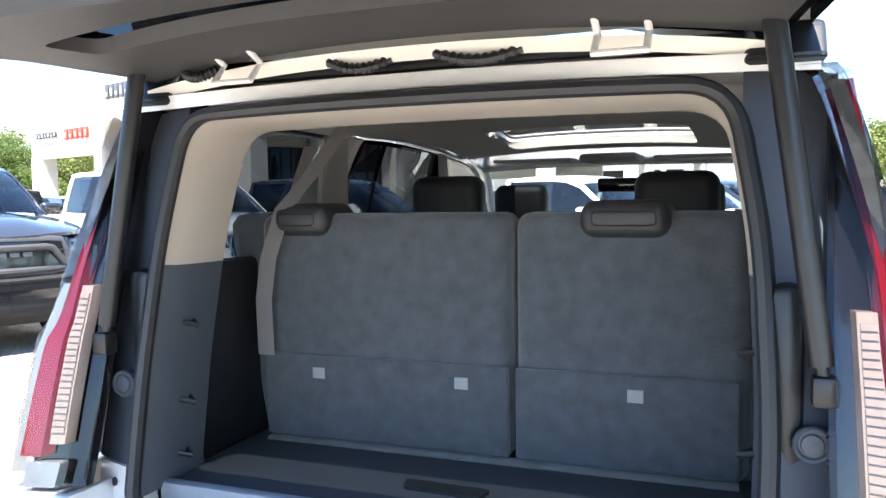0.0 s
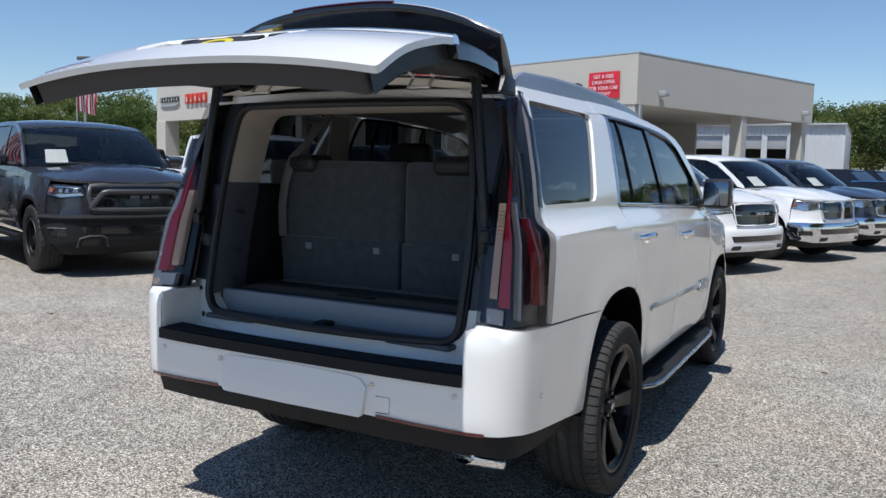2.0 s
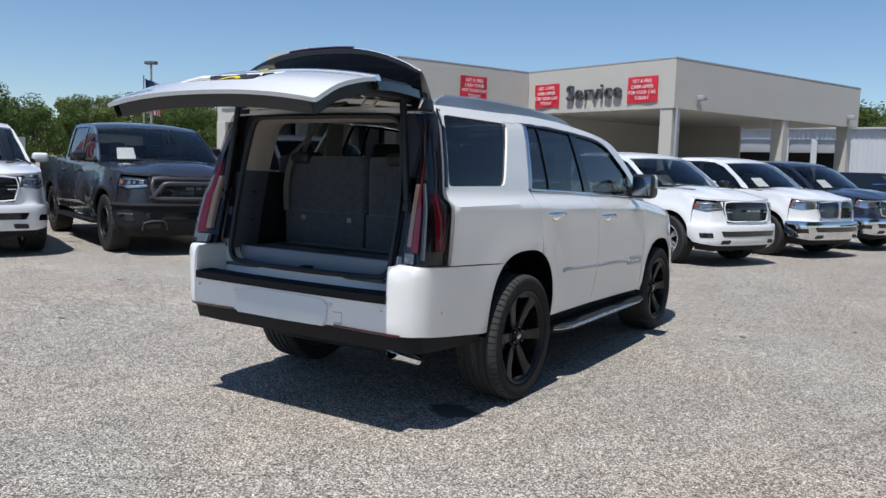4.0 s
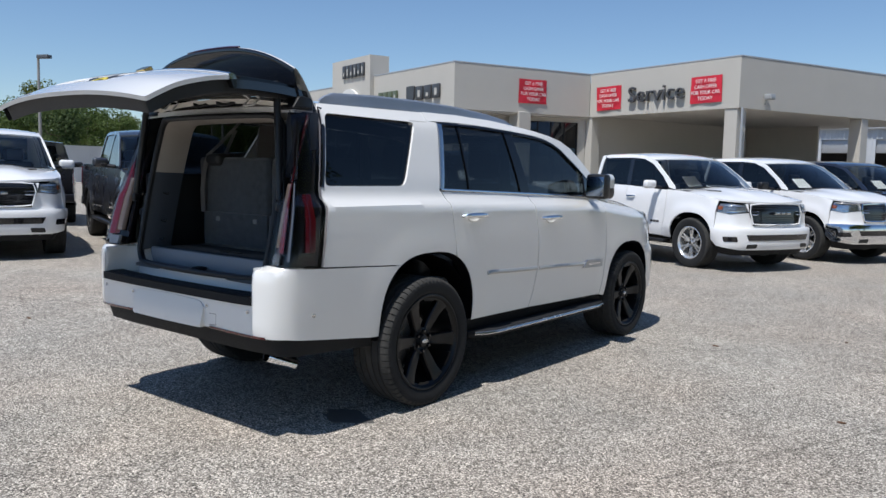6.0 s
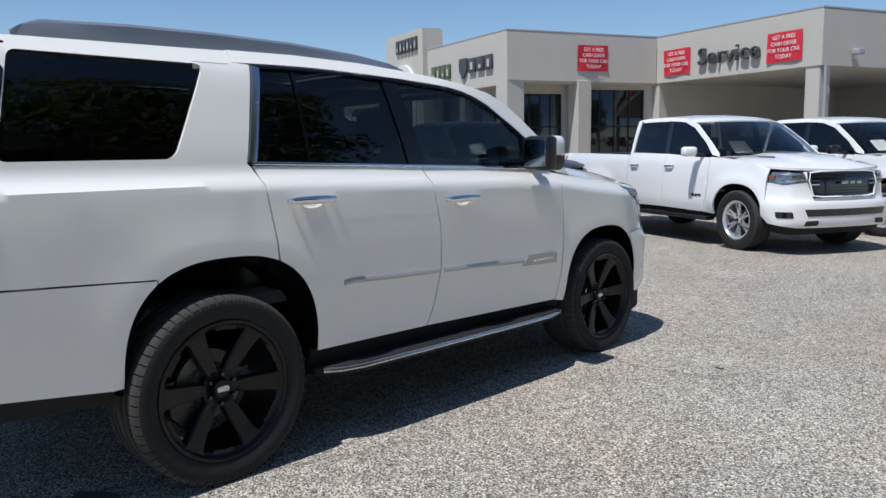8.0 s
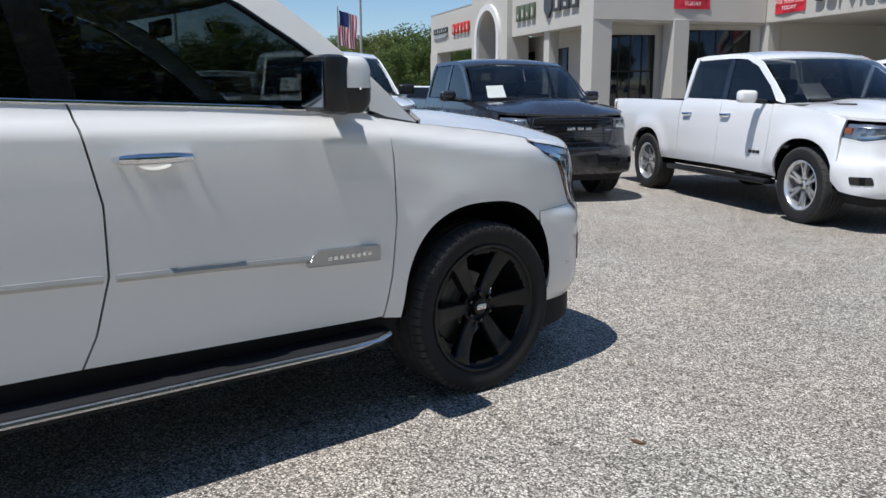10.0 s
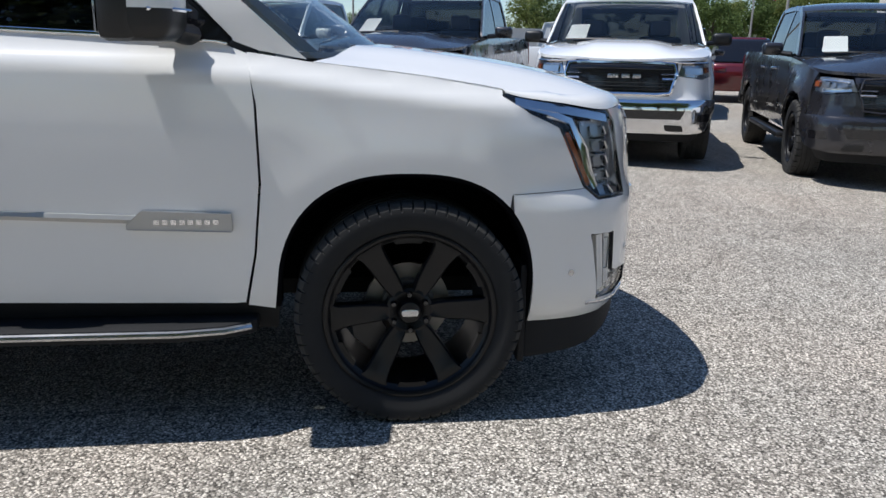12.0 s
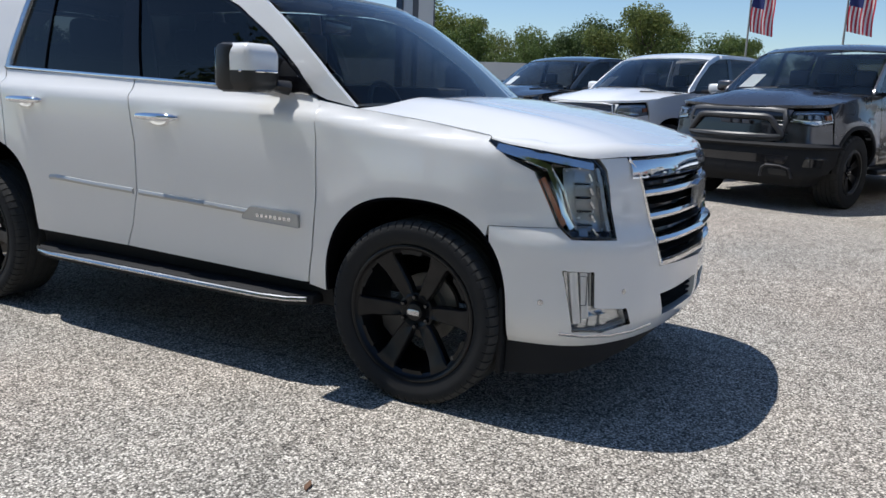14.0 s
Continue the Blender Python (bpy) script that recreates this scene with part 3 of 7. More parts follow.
def both(name, outline, material, holes=(), label="", step=0.05, thick=0.025, out=0.0, parent=None, f=S):
    """The same panel on either flank, as two parts."""
    return [part(name, sheet(f, outline, holes, step, thick, mir, out), material, parent or suv, label) for mir in (False, True)]


def whole(name, outline, material, holes=(), label="", step=0.05, thick=0.025, out=0.0, parent=None, f=S):
    """Both halves of a panel that runs across the middle, as one part."""
    return part(name, join(sheet(f, outline, holes, step, thick, False, out), sheet(f, outline, holes, step, thick, True, out)), material, parent or suv, label)


RA = lambda a, b, n=22: super_arch(.05, .50, .465, .47, 2.6, a, b, n)
FA = lambda a, b, n=22: super_arch(2.945, .44, .437, .445, 2.5, a, b, n)

# bumpers, flanks and doors
whole("rear_bumper", [(U0, .775), (-1.31, .775), (-1.31, .957), (-1.17, .958), (-.87, .94), (-.268, .908)] + RA(-.268, -.413, 8)
      + [(-.415, .50), (-.46, .50), (-1.1, .575), (U0, .6)], PEARL, label="pearl white rear bumper", thick=.05, step=.035)
whole("rear_valance", [(U0, .62), (-1.1, .6), (-.44, .52), (-.44, .44), (-1.1, .475), (U0, .48)], PLASTIC, out=-.03, label="black plastic lower valance")
both("quarter_panel", [(-.862, .948), (-.262, .914)] + RA(-.262, .30, 20)
     + [(.295, 1.02), (.25, 1.30), (.228, 1.345), (.212, 1.36), (.322, 1.803), (.236, 1.809), (.235, 1.862), (-.742, 1.848), (-.795, 1.6), (-.845, 1.38), (-.848, 1.2)], PEARL,
     [rounded([(-.815, 1.385), (-.118, 1.385), (.09, 1.79), (-.72, 1.795)], .045)], "pearl white rear quarter panel", step=.03)
DOOR_R = RA(.312, .513, 10) + [(.515, .475), (1.235, .472), (1.285, .58), (1.335, .77), (1.335, 1.0), (1.275, 1.30), (1.268, 1.322), (.242, 1.348), (.257, 1.30), (.303, 1.02)]
DOOR_F = [(1.243, .472), (1.293, .58), (1.343, .77), (1.343, 1.0), (1.283, 1.30), (1.276, 1.322), (2.36, 1.282), (2.44, 1.25), (2.455, 1.1), (2.462, .85), (2.44, .62), (2.405, .45), (2.37, .447)]
rear_doors = both("rear_door", DOOR_R, PEARL, step=.03)
front_doors = both("front_door", DOOR_F, PEARL, step=.03)
FENDER = [(2.413, .44), (2.448, .62), (2.47, .85), (2.463, 1.1), (2.433, 1.258), (2.62, 1.232), (3.0, 1.19), (3.262, 1.15), (3.258, 1.132), (3.35, 1.078), (3.462, 1.03),
          (3.565, .832), (3.573, .822), (3.292, .812)] + FA(3.285, 2.51, 24) + [(2.50, .425)]
both("fender", FENDER, PEARL, label="pearl white front wing", step=.026)
FB = [(3.296, .8095), (3.578, .8195), (3.625, .78), (3.822, .776), (3.782, 1.045), (3.75, 1.085), (3.90, 1.088), (3.95, 1.03), (4.09, .65), (U1, .625), (U1, .37), (4.33, .365), (3.9, .35), (3.45, .335), (3.384, .345)] + FA(3.381, 3.30, 8)
FOG = rounded([(3.598, .66), (3.722, .655), (3.732, .512), (3.892, .497), (3.928, .428), (3.78, .408), (3.652, .415)], .004)
INTAKE = [(4.12, .525), (4.56, .535), (4.56, .43), (4.17, .425)]
whole("front_bumper", FB, PEARL, [FOG, INTAKE], "pearl white front bumper with parking sensors", thick=.04, step=.035)
both("front_valance", [(3.38, .36), (3.9, .37), (4.35, .375), (4.12, .335), (3.9, .29), (3.65, .235), (3.375, .205)], PLASTIC, out=-.03, label="black plastic chin", f=lambda u, z, o: (*S(u, .40, o)[:2], z))
whole("intake_mesh", [(4.10, .54), (U1, .55), (U1, .41), (4.15, .41)], GLOSS_BLACK, out=-.05)
for zz in (.45, .475, .50, .52):
    for mir in (False, True):
        part("intake_slat", strip(S, [(4.13 + i * .043, zz) for i in range(11)], .008, -.03, -.05, mir), PLASTIC, suv)
both("sill", [(.50, .50), (2.52, .48), (2.50, .33), (.50, .33)], PLASTIC, out=-.035, label="black sill panel")

# greenhouse
TOPLINE = Curve([(.22, 1.795), (.6, 1.80), (1.05, 1.786), (1.26, 1.775), (1.6, 1.750), (1.83, 1.692), (2.01, 1.590), (2.165, 1.490), (2.30, 1.380), (2.385, 1.287)])
BELT_Z = lambda y: 1.362 - (y - .22) * .0335
PILLAR = Curve([(1.232, 2.63), (1.293, 2.555), (1.43, 2.40), (1.506, 2.305), (1.60, 2.185), (1.691, 2.055), (1.74, 1.95), (1.775, 1.81), (1.80, 1.65)])
EDGE_Z = Curve([(-.8, 1.848), (.24, 1.864), (.6, 1.868), (1.0, 1.857), (1.33, 1.832), (1.58, 1.806), (1.80, 1.768), (1.92, 1.742)])
rail_out = [(.238, TOPLINE(.238) + .014)] + [(y, TOPLINE(y) + .014) for y in np.arange(.3, 2.35, .1)] + [(2.395, 1.29), (2.47, 1.263), (2.62, 1.238)]
rail_in = [(2.553, 1.294), (2.40, 1.43), (2.305, 1.506), (2.185, 1.60), (2.055, 1.691), (1.92, 1.746), (1.76, 1.781), (1.55, 1.812), (1.33, 1.834), (1.0, 1.860), (.6, 1.871), (.238, 1.867)]
both("roof_side_rail", rail_out + rail_in, PEARL, label="pearl white roof side and windscreen pillar")


def dlo(y0t, y0b, y1t, y1b, n=10):
    top = [(y0t + (y1t - y0t) * i / n, TOPLINE(y0t + (y1t - y0t) * i / n)) for i in range(n + 1)]
    return [(y0b, BELT_Z(y0b)), (y1b, BELT_Z(y1b))] + top[::-1]


both("rear_vent_glass", dlo(.345, .235, .54, .545, 3), GLASS_PRIVACY, out=-.014, thick=.004, label="dark tinted fixed side glass")
both("rear_door_glass", dlo(.555, .56, 1.10, 1.185), GLASS_PRIVACY, out=-.014, thick=.004, label="dark tinted rear door glass")
both("front_door_glass", dlo(1.2, 1.31, 2.375, 2.38, 18), GLASS_FRONT, out=-.014, thick=.004, label="tinted front door glass")
both("quarter_glass", rounded([(-.83, 1.37), (-.108, 1.37), (.102, 1.80), (-.735, 1.81)], .04), GLASS_PRIVACY, out=-.014, thick=.004, label="dark tinted quarter glass")
both("window_divider", [(.541, 1.798), (.555, 1.798), (.56, 1.353), (.546, 1.353)], PIANO, out=-.004, thick=.012)
both("door_pillar", [(1.10, 1.785), (1.20, 1.772), (1.31, 1.325), (1.187, 1.33)], PIANO, out=-.004, thick=.02)
ring_back = [(.240 + .110 * i / 8, BELT_Z(.236) + i * (TOPLINE(.26) - BELT_Z(.236)) / 8) for i in range(9)]
ring_top = ring_back[8:] + [(y, TOPLINE(y)) for y in np.arange(.38, 2.35, .06)] + [(2.368, 1.312), (2.384, 1.296), (2.376, 1.284)]
ring_belt = ring_top[-1:] + [(y, BELT_Z(y)) for y in np.arange(2.34, .22, -.1)]
for mir in (False, True):
    part("window_trim", strip(S, ring_top, .017, .005, -.012, mir), PIANO, suv, "black window surround")
    part("pillar_trim", strip(S, ring_back, .045, .006, -.012, mir), SATIN, suv, "bright metal strip behind the rear door glass")
    part("belt_chrome", strip(S, ring_belt, .017, .006, -.012, mir), CHROME, suv, "chrome strip below the side windows")
    part("mirror_sail", sheet(S, [(2.155, 1.302), (2.36, 1.290), (2.385, 1.284), (2.37, 1.318), (2.29, 1.378), (2.195, 1.452), (2.165, 1.472)], step=.03, thick=.014, mirror=mir, out=.010), GLOSS_BLACK, suv, "black triangle at the mirror's foot")
    part("quarter_seal", strip(S, [(-.838, 1.378), (-.815, 1.48), (-.788, 1.6), (-.76, 1.71), (-.733, 1.825)], .036, .004, -.006, mir), GLOSS_BLACK, suv, "black edge of the quarter glass")


def shield(t, z, out):
    y = PILLAR(z)
    x = S(y, z)[0]
    b = 0.30 - 0.28 * (z - 1.232)
    return (x * t, y + b * (1 - abs(t) ** 2.2) + out * .5, z + .025 * (1 - t * t) + out * .8)


def roof(t, y, out):
    z = EDGE_Z(y)
    x = S(y, z)[0] - .004
    k = 1 - smooth(y, .9, 1.95) * .5
    return (x * t, y + (.20 * smooth(y, 1.1, 1.92) * (1 - abs(t) ** 2.2)), z + .055 * k * (1 - abs(t) ** 2.4) + out)


part("windscreen", sheet(shield, [(-.965, 1.225), (.965, 1.225), (.955, 1.735), (-.955, 1.735)], step=.06, thick=.005), GLASS_SHIELD, suv, "clear windscreen")
part("roof", sheet(roof, [(-1, -.77), (1, -.77), (1, 1.92), (-1, 1.92)], [rounded([(-.62, .75), (.62, .75), (.62, 1.32), (-.62, 1.32)], .05)], .07, .02), PEARL, suv, "pearl white roof")
part("sunroof_glass", sheet(roof, rounded([(-.61, .756), (.61, .756), (.61, 1.314), (-.61, 1.314)], .05), step=.08, thick=.006, out=-.004), GLASS_PRIVACY, suv, "dark sunroof glass")
for s in (1, -1):
    line = [(-.64, 1.875, 0.2), (-.60, 1.90, .7), (-.54, 1.922, 1), (-.2, 1.938, 1), (.2, 1.942, 1), (.6, 1.935, 1), (1.0, 1.908, 1), (1.22, 1.878, .8), (1.33, 1.845, .3)]
    bm = bmesh.new()
    rows = []
    for y, z, k in line:
        x = S(y, EDGE_Z(y))[0] - .045
        rows.append([bm.verts.new((s * (x + a), y, b)) for a, b in ((-.02, z - .075), (-.02 * k, z - .008), (-.012, z), (.012, z), (.022 * k, z - .012), (.024, z - .075))])
    for r, q in zip(rows, rows[1:]):
        for k in range(5):
            bm.faces.new((r[k], q[k], q[k + 1], r[k + 1]))
    bm.faces.new(rows[0])
    bm.faces.new(rows[-1][::-1])
    bmesh.ops.recalc_face_normals(bm, faces=bm.faces[:])
    part("roof_rail", bm, SKY_ALU, suv, "brushed aluminium roof rail", 30)

# bonnet
HOOD_C = Curve([(2.6, 1.30), (2.85, 1.297), (3.2, 1.265), (3.46, 1.228), (3.66, 1.175), (3.80, 1.115), (3.86, 1.08)])
HOOD_E = Curve([(2.6, 1.236), (3.0, 1.194), (3.27, 1.153), (3.5, 1.11), (3.72, 1.082), (3.86, 1.06)])
HOOD_X = Curve([(y, S(y, HOOD_E(y))[0] - .003) for y in (2.6, 2.75, 2.9, 3.05, 3.16, 3.27)])


def bonnet(x, y, out):
    t = min(1.0, abs(x) / HOOD_X(min(y, 3.27)))
    crease = .012 * smooth(abs(x), .50, .60) * (1 - smooth(abs(x), .60, .80)) * smooth(y, 3.9, 3.2)
    return (x, y, HOOD_E(y) + (HOOD_C(y) - HOOD_E(y)) * (1 - t ** 3.2) + crease + out)


LAMP_TOP = Curve([(3.262, 1.150), (3.275, 1.140), (3.47, 1.112), (3.72, 1.086), (3.9, 1.093), (U1, 1.097)])


def lip_pair(u):
    """On the nose's edge at u: the shut line above the lamps and grille, and the place on the bonnet where it begins to roll over."""
    p = Vector(S(u, LAMP_TOP(u), .004))
    k = .02 + .05 * smooth(u, 3.262, 3.5)
    d = Vector((-.55 * p.x, -1.0 if u > 3.5 else -.5)).normalized() * k
    return p, Vector(bonnet(p.x + d.x, p.y + d.y, 0))


nose = [lip_pair(u) for u in np.linspace(3.27, U1 - .02, 30)]
edge = [(HOOD_X(y), y) for y in (2.64, 2.8, 3.0, 3.12)] + [(e.x, e.y) for _, e in nose]
part("bonnet", sheet(bonnet, edge + [(-a, b) for a, b in edge[::-1]] + [(-.80, 2.70), (-.4, 2.86), (0, 2.90), (.4, 2.86), (.80, 2.70)], step=.045, thick=.02), PEARL, suv, "pearl white bonnet with a raised crease")


def bonnet_lip():
    """The bonnet's rolled front edge, from its surface down to the lamps and the grille."""
    bm = bmesh.new()
    rows = []
    for s, line in ((1, nose), (-1, nose[::-1])):
        for p, e in line:
            c = e.lerp(p, .8)
            c.z = e.z - .25 * (e.z - p.z)
            rows.append([bm.verts.new((s * q.x, q.y, q.z)) for q in ((1 - t) ** 2 * e + 2 * t * (1 - t) * c + t * t * p for t in (0, .2, .4, .6, .8, 1))])
    for r, q in zip(rows, rows[1:]):
        for i in range(5):
            bm.faces.new((r[i], q[i], q[i + 1], r[i + 1]))
    bmesh.ops.recalc_face_normals(bm, faces=bm.faces[:])
    return bm


part("bonnet_lip", bonnet_lip(), PEARL, suv, smooth_angle=60)
for mir in (False, True):
    for arch in ([(-.425, .47)] + super_arch(.05, .50, .46, .465, 2.6, -.408, .508, 30) + [(.507, .48)],
                 [(2.512, .43)] + super_arch(2.945, .44, .432, .44, 2.5, 2.516, 3.374, 30) + [(3.374, .36)]):
        part("arch_liner", strip(S, arch, .018, -.004, -.075, mir), WELL, suv, "black plastic wheel arch liner")
part("cowl", sheet(lambda x, y, o: (x, y, 1.235 + .02 * (1 - x * x) + o), [(-.84, 2.5), (.84, 2.5), (.84, 2.66), (.6, 2.84), (0, 2.96), (-.6, 2.84), (-.84, 2.66)], step=.1, thick=.02), PLASTIC, suv, "black scuttle panel")
for x0, x1 in ((.62, -.05), (-.08, -.70)):
    pts = [(x0 + (x1 - x0) * i / 8, 2.80 - .05 * abs((x0 + (x1 - x0) * i / 8)) - .05 * i / 8, 1.275 + .018 * i / 8) for i in range(9)]
    part("wiper", tube(pts, [.012] * 3 + [.008] * 6, 6), TRIM_BLACK, suv, "black wiper arm")

# front lamps and grille
HL = [(3.268, 1.135), (3.47, 1.105), (3.72, 1.078), (3.765, 1.04), (3.815, .786), (3.63, .79), (3.577, .83), (3.472, 1.03), (3.35, 1.082)]
for mir in (False, True):
    base = part("headlight", sheet(S, HL, step=.03, thick=.03, mirror=mir, out=-.045), GLOSS_BLACK, suv, "tall vertical LED headlight")
    part("lens", sheet(S, HL, step=.03, thick=.05, mirror=mir, out=.004), LENS, base, "clear lens")
    part("reflector", sheet(S, rounded([(3.575, 1.045), (3.73, 1.05), (3.785, .805), (3.645, .81), (3.60, .875)], .015), step=.03, thick=.02, mirror=mir, out=-.03), LAMP_GREY, base, "bright faceted reflector")
    part("light_pipe", strip(S, [(3.32, 1.108), (3.42, 1.083), (3.515, 1.05), (3.562, .96), (3.592, .88), (3.628, .820)], .026, -.002, -.03, mir), CHROME, base)
    part("inner_pipe", strip(S, [(3.42, 1.066), (3.53, 1.04), (3.590, .96), (3.618, .88), (3.645, .820)], .012, -.012, -.04, mir), CHROME, base)
    part("brow", strip(S, [(3.30, 1.118), (3.45, 1.094), (3.6, 1.072), (3.715, 1.056)], .032, 0.0, -.03, mir), CHROME, base)
    part("side_marker", strip(S, [(3.490, 1.005), (3.532, .93), (3.572, .86), (3.597, .832)], .036, .0, -.03, mir), AMBER_OFF, base, "amber side marker")
    for k in range(5):
        z = 1.03 - k * .052
        part("led_cell", sheet(S, rounded([(3.625 + k * .008, z), (3.672 + k * .006, z), (3.677 + k * .006, z - .034), (3.63 + k * .008, z - .034)], .010, 2), step=.03, thick=.025, mirror=mir, out=-.02), LAMP_GREY, base)
        part("led_facet", strip(S, [(3.695 + k * .006, z - .004), (3.71 + k * .007, z - .030)], .012, -.012, -.03, mir), CHROME, base)
        part("led_edge", strip(S, [(3.632 + k * .008, z - .041), (3.70 + k * .006, z - .041)], .008, -.008, -.03, mir), GLOSS_BLACK, base)
    part("lamp_edge", strip(S, HL + HL[:1], .010, .003, -.02, mir), GLOSS_BLACK, base, "black rim of the headlight")
    part("edge_light", strip(S, [(3.735, 1.05), (3.755, .98), (3.775, .88), (3.79, .81)], .020, -.006, -.04, mir), LAMP_GREY, base)
    fog = part("fog_lamp", sheet(S, FOG, step=.03, thick=.03, mirror=mir, out=-.035), SILVER, suv, "vertical fog lamp in a chrome-edged recess")
    part("lens", sheet(S, FOG, step=.03, thick=.02, mirror=mir, out=-.006), LENS, fog)
    part("light_guide", strip(S, [(3.640, .655), (3.652, .56), (3.668, .45)], .036, -.007, -.035, mir), FOG_SILVER, fog, "clear vertical light guide")
    part("light_guide", strip(S, [(3.682, .655), (3.690, .57), (3.700, .47)], .034, -.009, -.035, mir), FOG_SILVER, fog, "clear vertical light guide")
    part("guide_edge", strip(S, [(3.660, .655), (3.671, .56), (3.684, .45)], .004, -.005, -.03, mir), LAMP_GREY, fog)
    part("guide_edge", strip(S, [(3.670, .64), (3.696, .638), (3.700, .525), (3.680, .525)], .003, -.005, -.03, mir), LAMP_GREY, fog)
    for u, z in ((3.69, .452), (3.735, .458), (3.785, .462)):
        part("projector", sheet(S, rounded([(u - .018, z + .022), (u + .02, z + .022), (u + .016, z - .02), (u - .015, z - .02)], .006), step=.03, thick=.02, mirror=mir, out=-.010), SILVER, fog, "small clear projector")
    part("fog_frame", strip(S, FOG + FOG[:1], .005, .001, -.02, mir), GLOSS_BLACK, fog)
    part("bumper_chrome", strip(S, [(3.60, .405), (3.7, .395), (3.82, .388), (3.95, .39), (4.08, .40)], .014, .006, -.006, mir), CHROME, suv)
    for u, z in ((3.52, .53), (3.87, .57)):
        part("parking_sensor", sheet(S, arc(u, z, .011, 0, 342, 12), step=.02, thick=.006, mirror=mir, out=.003), SATIN, suv)
GR = [(3.90, 1.092), (3.955, 1.03), (4.095, .65), (U1, .628), (U1, 1.092)]
grille = whole("grille", GR, GLOSS_BLACK, out=-.05, label="black grille with broad chrome bars")
for z0, w, ua in ((1.05, .082, 3.91), (.955, .03, 3.99), (.86, .03, 4.025), (.765, .03, 4.06), (.67, .034, 4.095)):
    n = 16
    for mir in (False, True):
        part("chrome_bar", strip(S, [(ua + (U1 - ua) * i / n, z0 - .006 * (1 - i / n)) for i in range(n + 1)], w, .012, -.03, mir), CHROME, grille)
for z0 in (1.025, 1.01, .995, .93, .915, .90, .835, .82, .805, .74, .725, .71):
    ua = 3.96 + (1.03 - z0) * .37
    for mir in (False, True):
        part("mesh_bar", strip(S, [(ua + (U1 - ua) * i / 12, z0) for i in range(13)], .006, -.022, -.045, mir), TRIM_BLACK, grille)
for mir in (False, True):
    part("grille_edge", strip(S, [(3.905, 1.085), (3.955, 1.03), (4.03, .84), (4.092, .66)], .022, .012, -.03, mir), CHROME, grille)
crest = prism(rounded([(-.085, .05), (-.07, -.03), (0, -.075), (.07, -.03), (.085, .05), (.05, .065), (-.05, .065)], .01), 3.885, 3.912, "Y")
bmesh.ops.translate(crest, verts=crest.verts[:], vec=(0, 0, .905))
part("emblem", crest, SATIN, grille, "shield-shaped metal emblem")

# mirrors, handles, mouldings
for s, dr in ((1, front_doors[0]), (-1, front_doors[1])):
    cap = box((-.12, -.095, -.095), (.12, .095, .095), .045, seg=4)
    for v in cap.verts:
        f = (v.co.x + .12) / .24
        v.co.y -= .03 * f * f
        if v.co.y > 0:
            v.co.y *= 1.05 - .35 * abs(v.co.z) / .09
        v.co.x *= s * .74
        v.co.z *= 1.08
    low = cap.copy()
    bmesh.ops.bisect_plane(cap, geom=cap.verts[:] + cap.edges[:] + cap.faces[:], plane_co=(0, 0, -.012), plane_no=(0, 0, -1), clear_outer=True)
    bmesh.ops.bisect_plane(low, geom=low.verts[:] + low.edges[:] + low.faces[:], plane_co=(0, 0, -.012), plane_no=(0, 0, 1), clear_outer=True)
    for b in (cap, low):
        if s < 0:
            bmesh.ops.reverse_faces(b, faces=b.faces[:])
        bmesh.ops.translate(b, verts=b.verts[:], vec=(s * 1.04, 2.195, 1.385))
    body = part("door_mirror", low, TRIM_BLACK, dr, "door mirror with a white cap and black base")
    part("mirror_cap", cap, PEARL, suv, "white mirror cap")
    part("mirror_glass", box((s * 1.04 - .078, 2.048, 1.305), (s * 1.04 + .078, 2.055, 1.465), .003), MIRROR, suv)
    part("mirror_back", box((s * 1.04 - .092, 2.052, 1.281), (s * 1.04 + .092, 2.165, 1.488), .03), TRIM_BLACK, suv)
    part("mirror_arm", tube([(s * .885, 2.26, 1.305), (s * .94, 2.22, 1.315), (s * 1.01, 2.18, 1.33)], [.055, .045, .04], 10, flat=.6), TRIM_BLACK, suv)
    part("mirror_chrome", tube([(s * .955, 2.25, 1.372), (s * 1.0, 2.289, 1.371), (s * 1.09, 2.262, 1.371), (s * 1.13, 2.195, 1.371)], .006, 6), CHROME, suv)
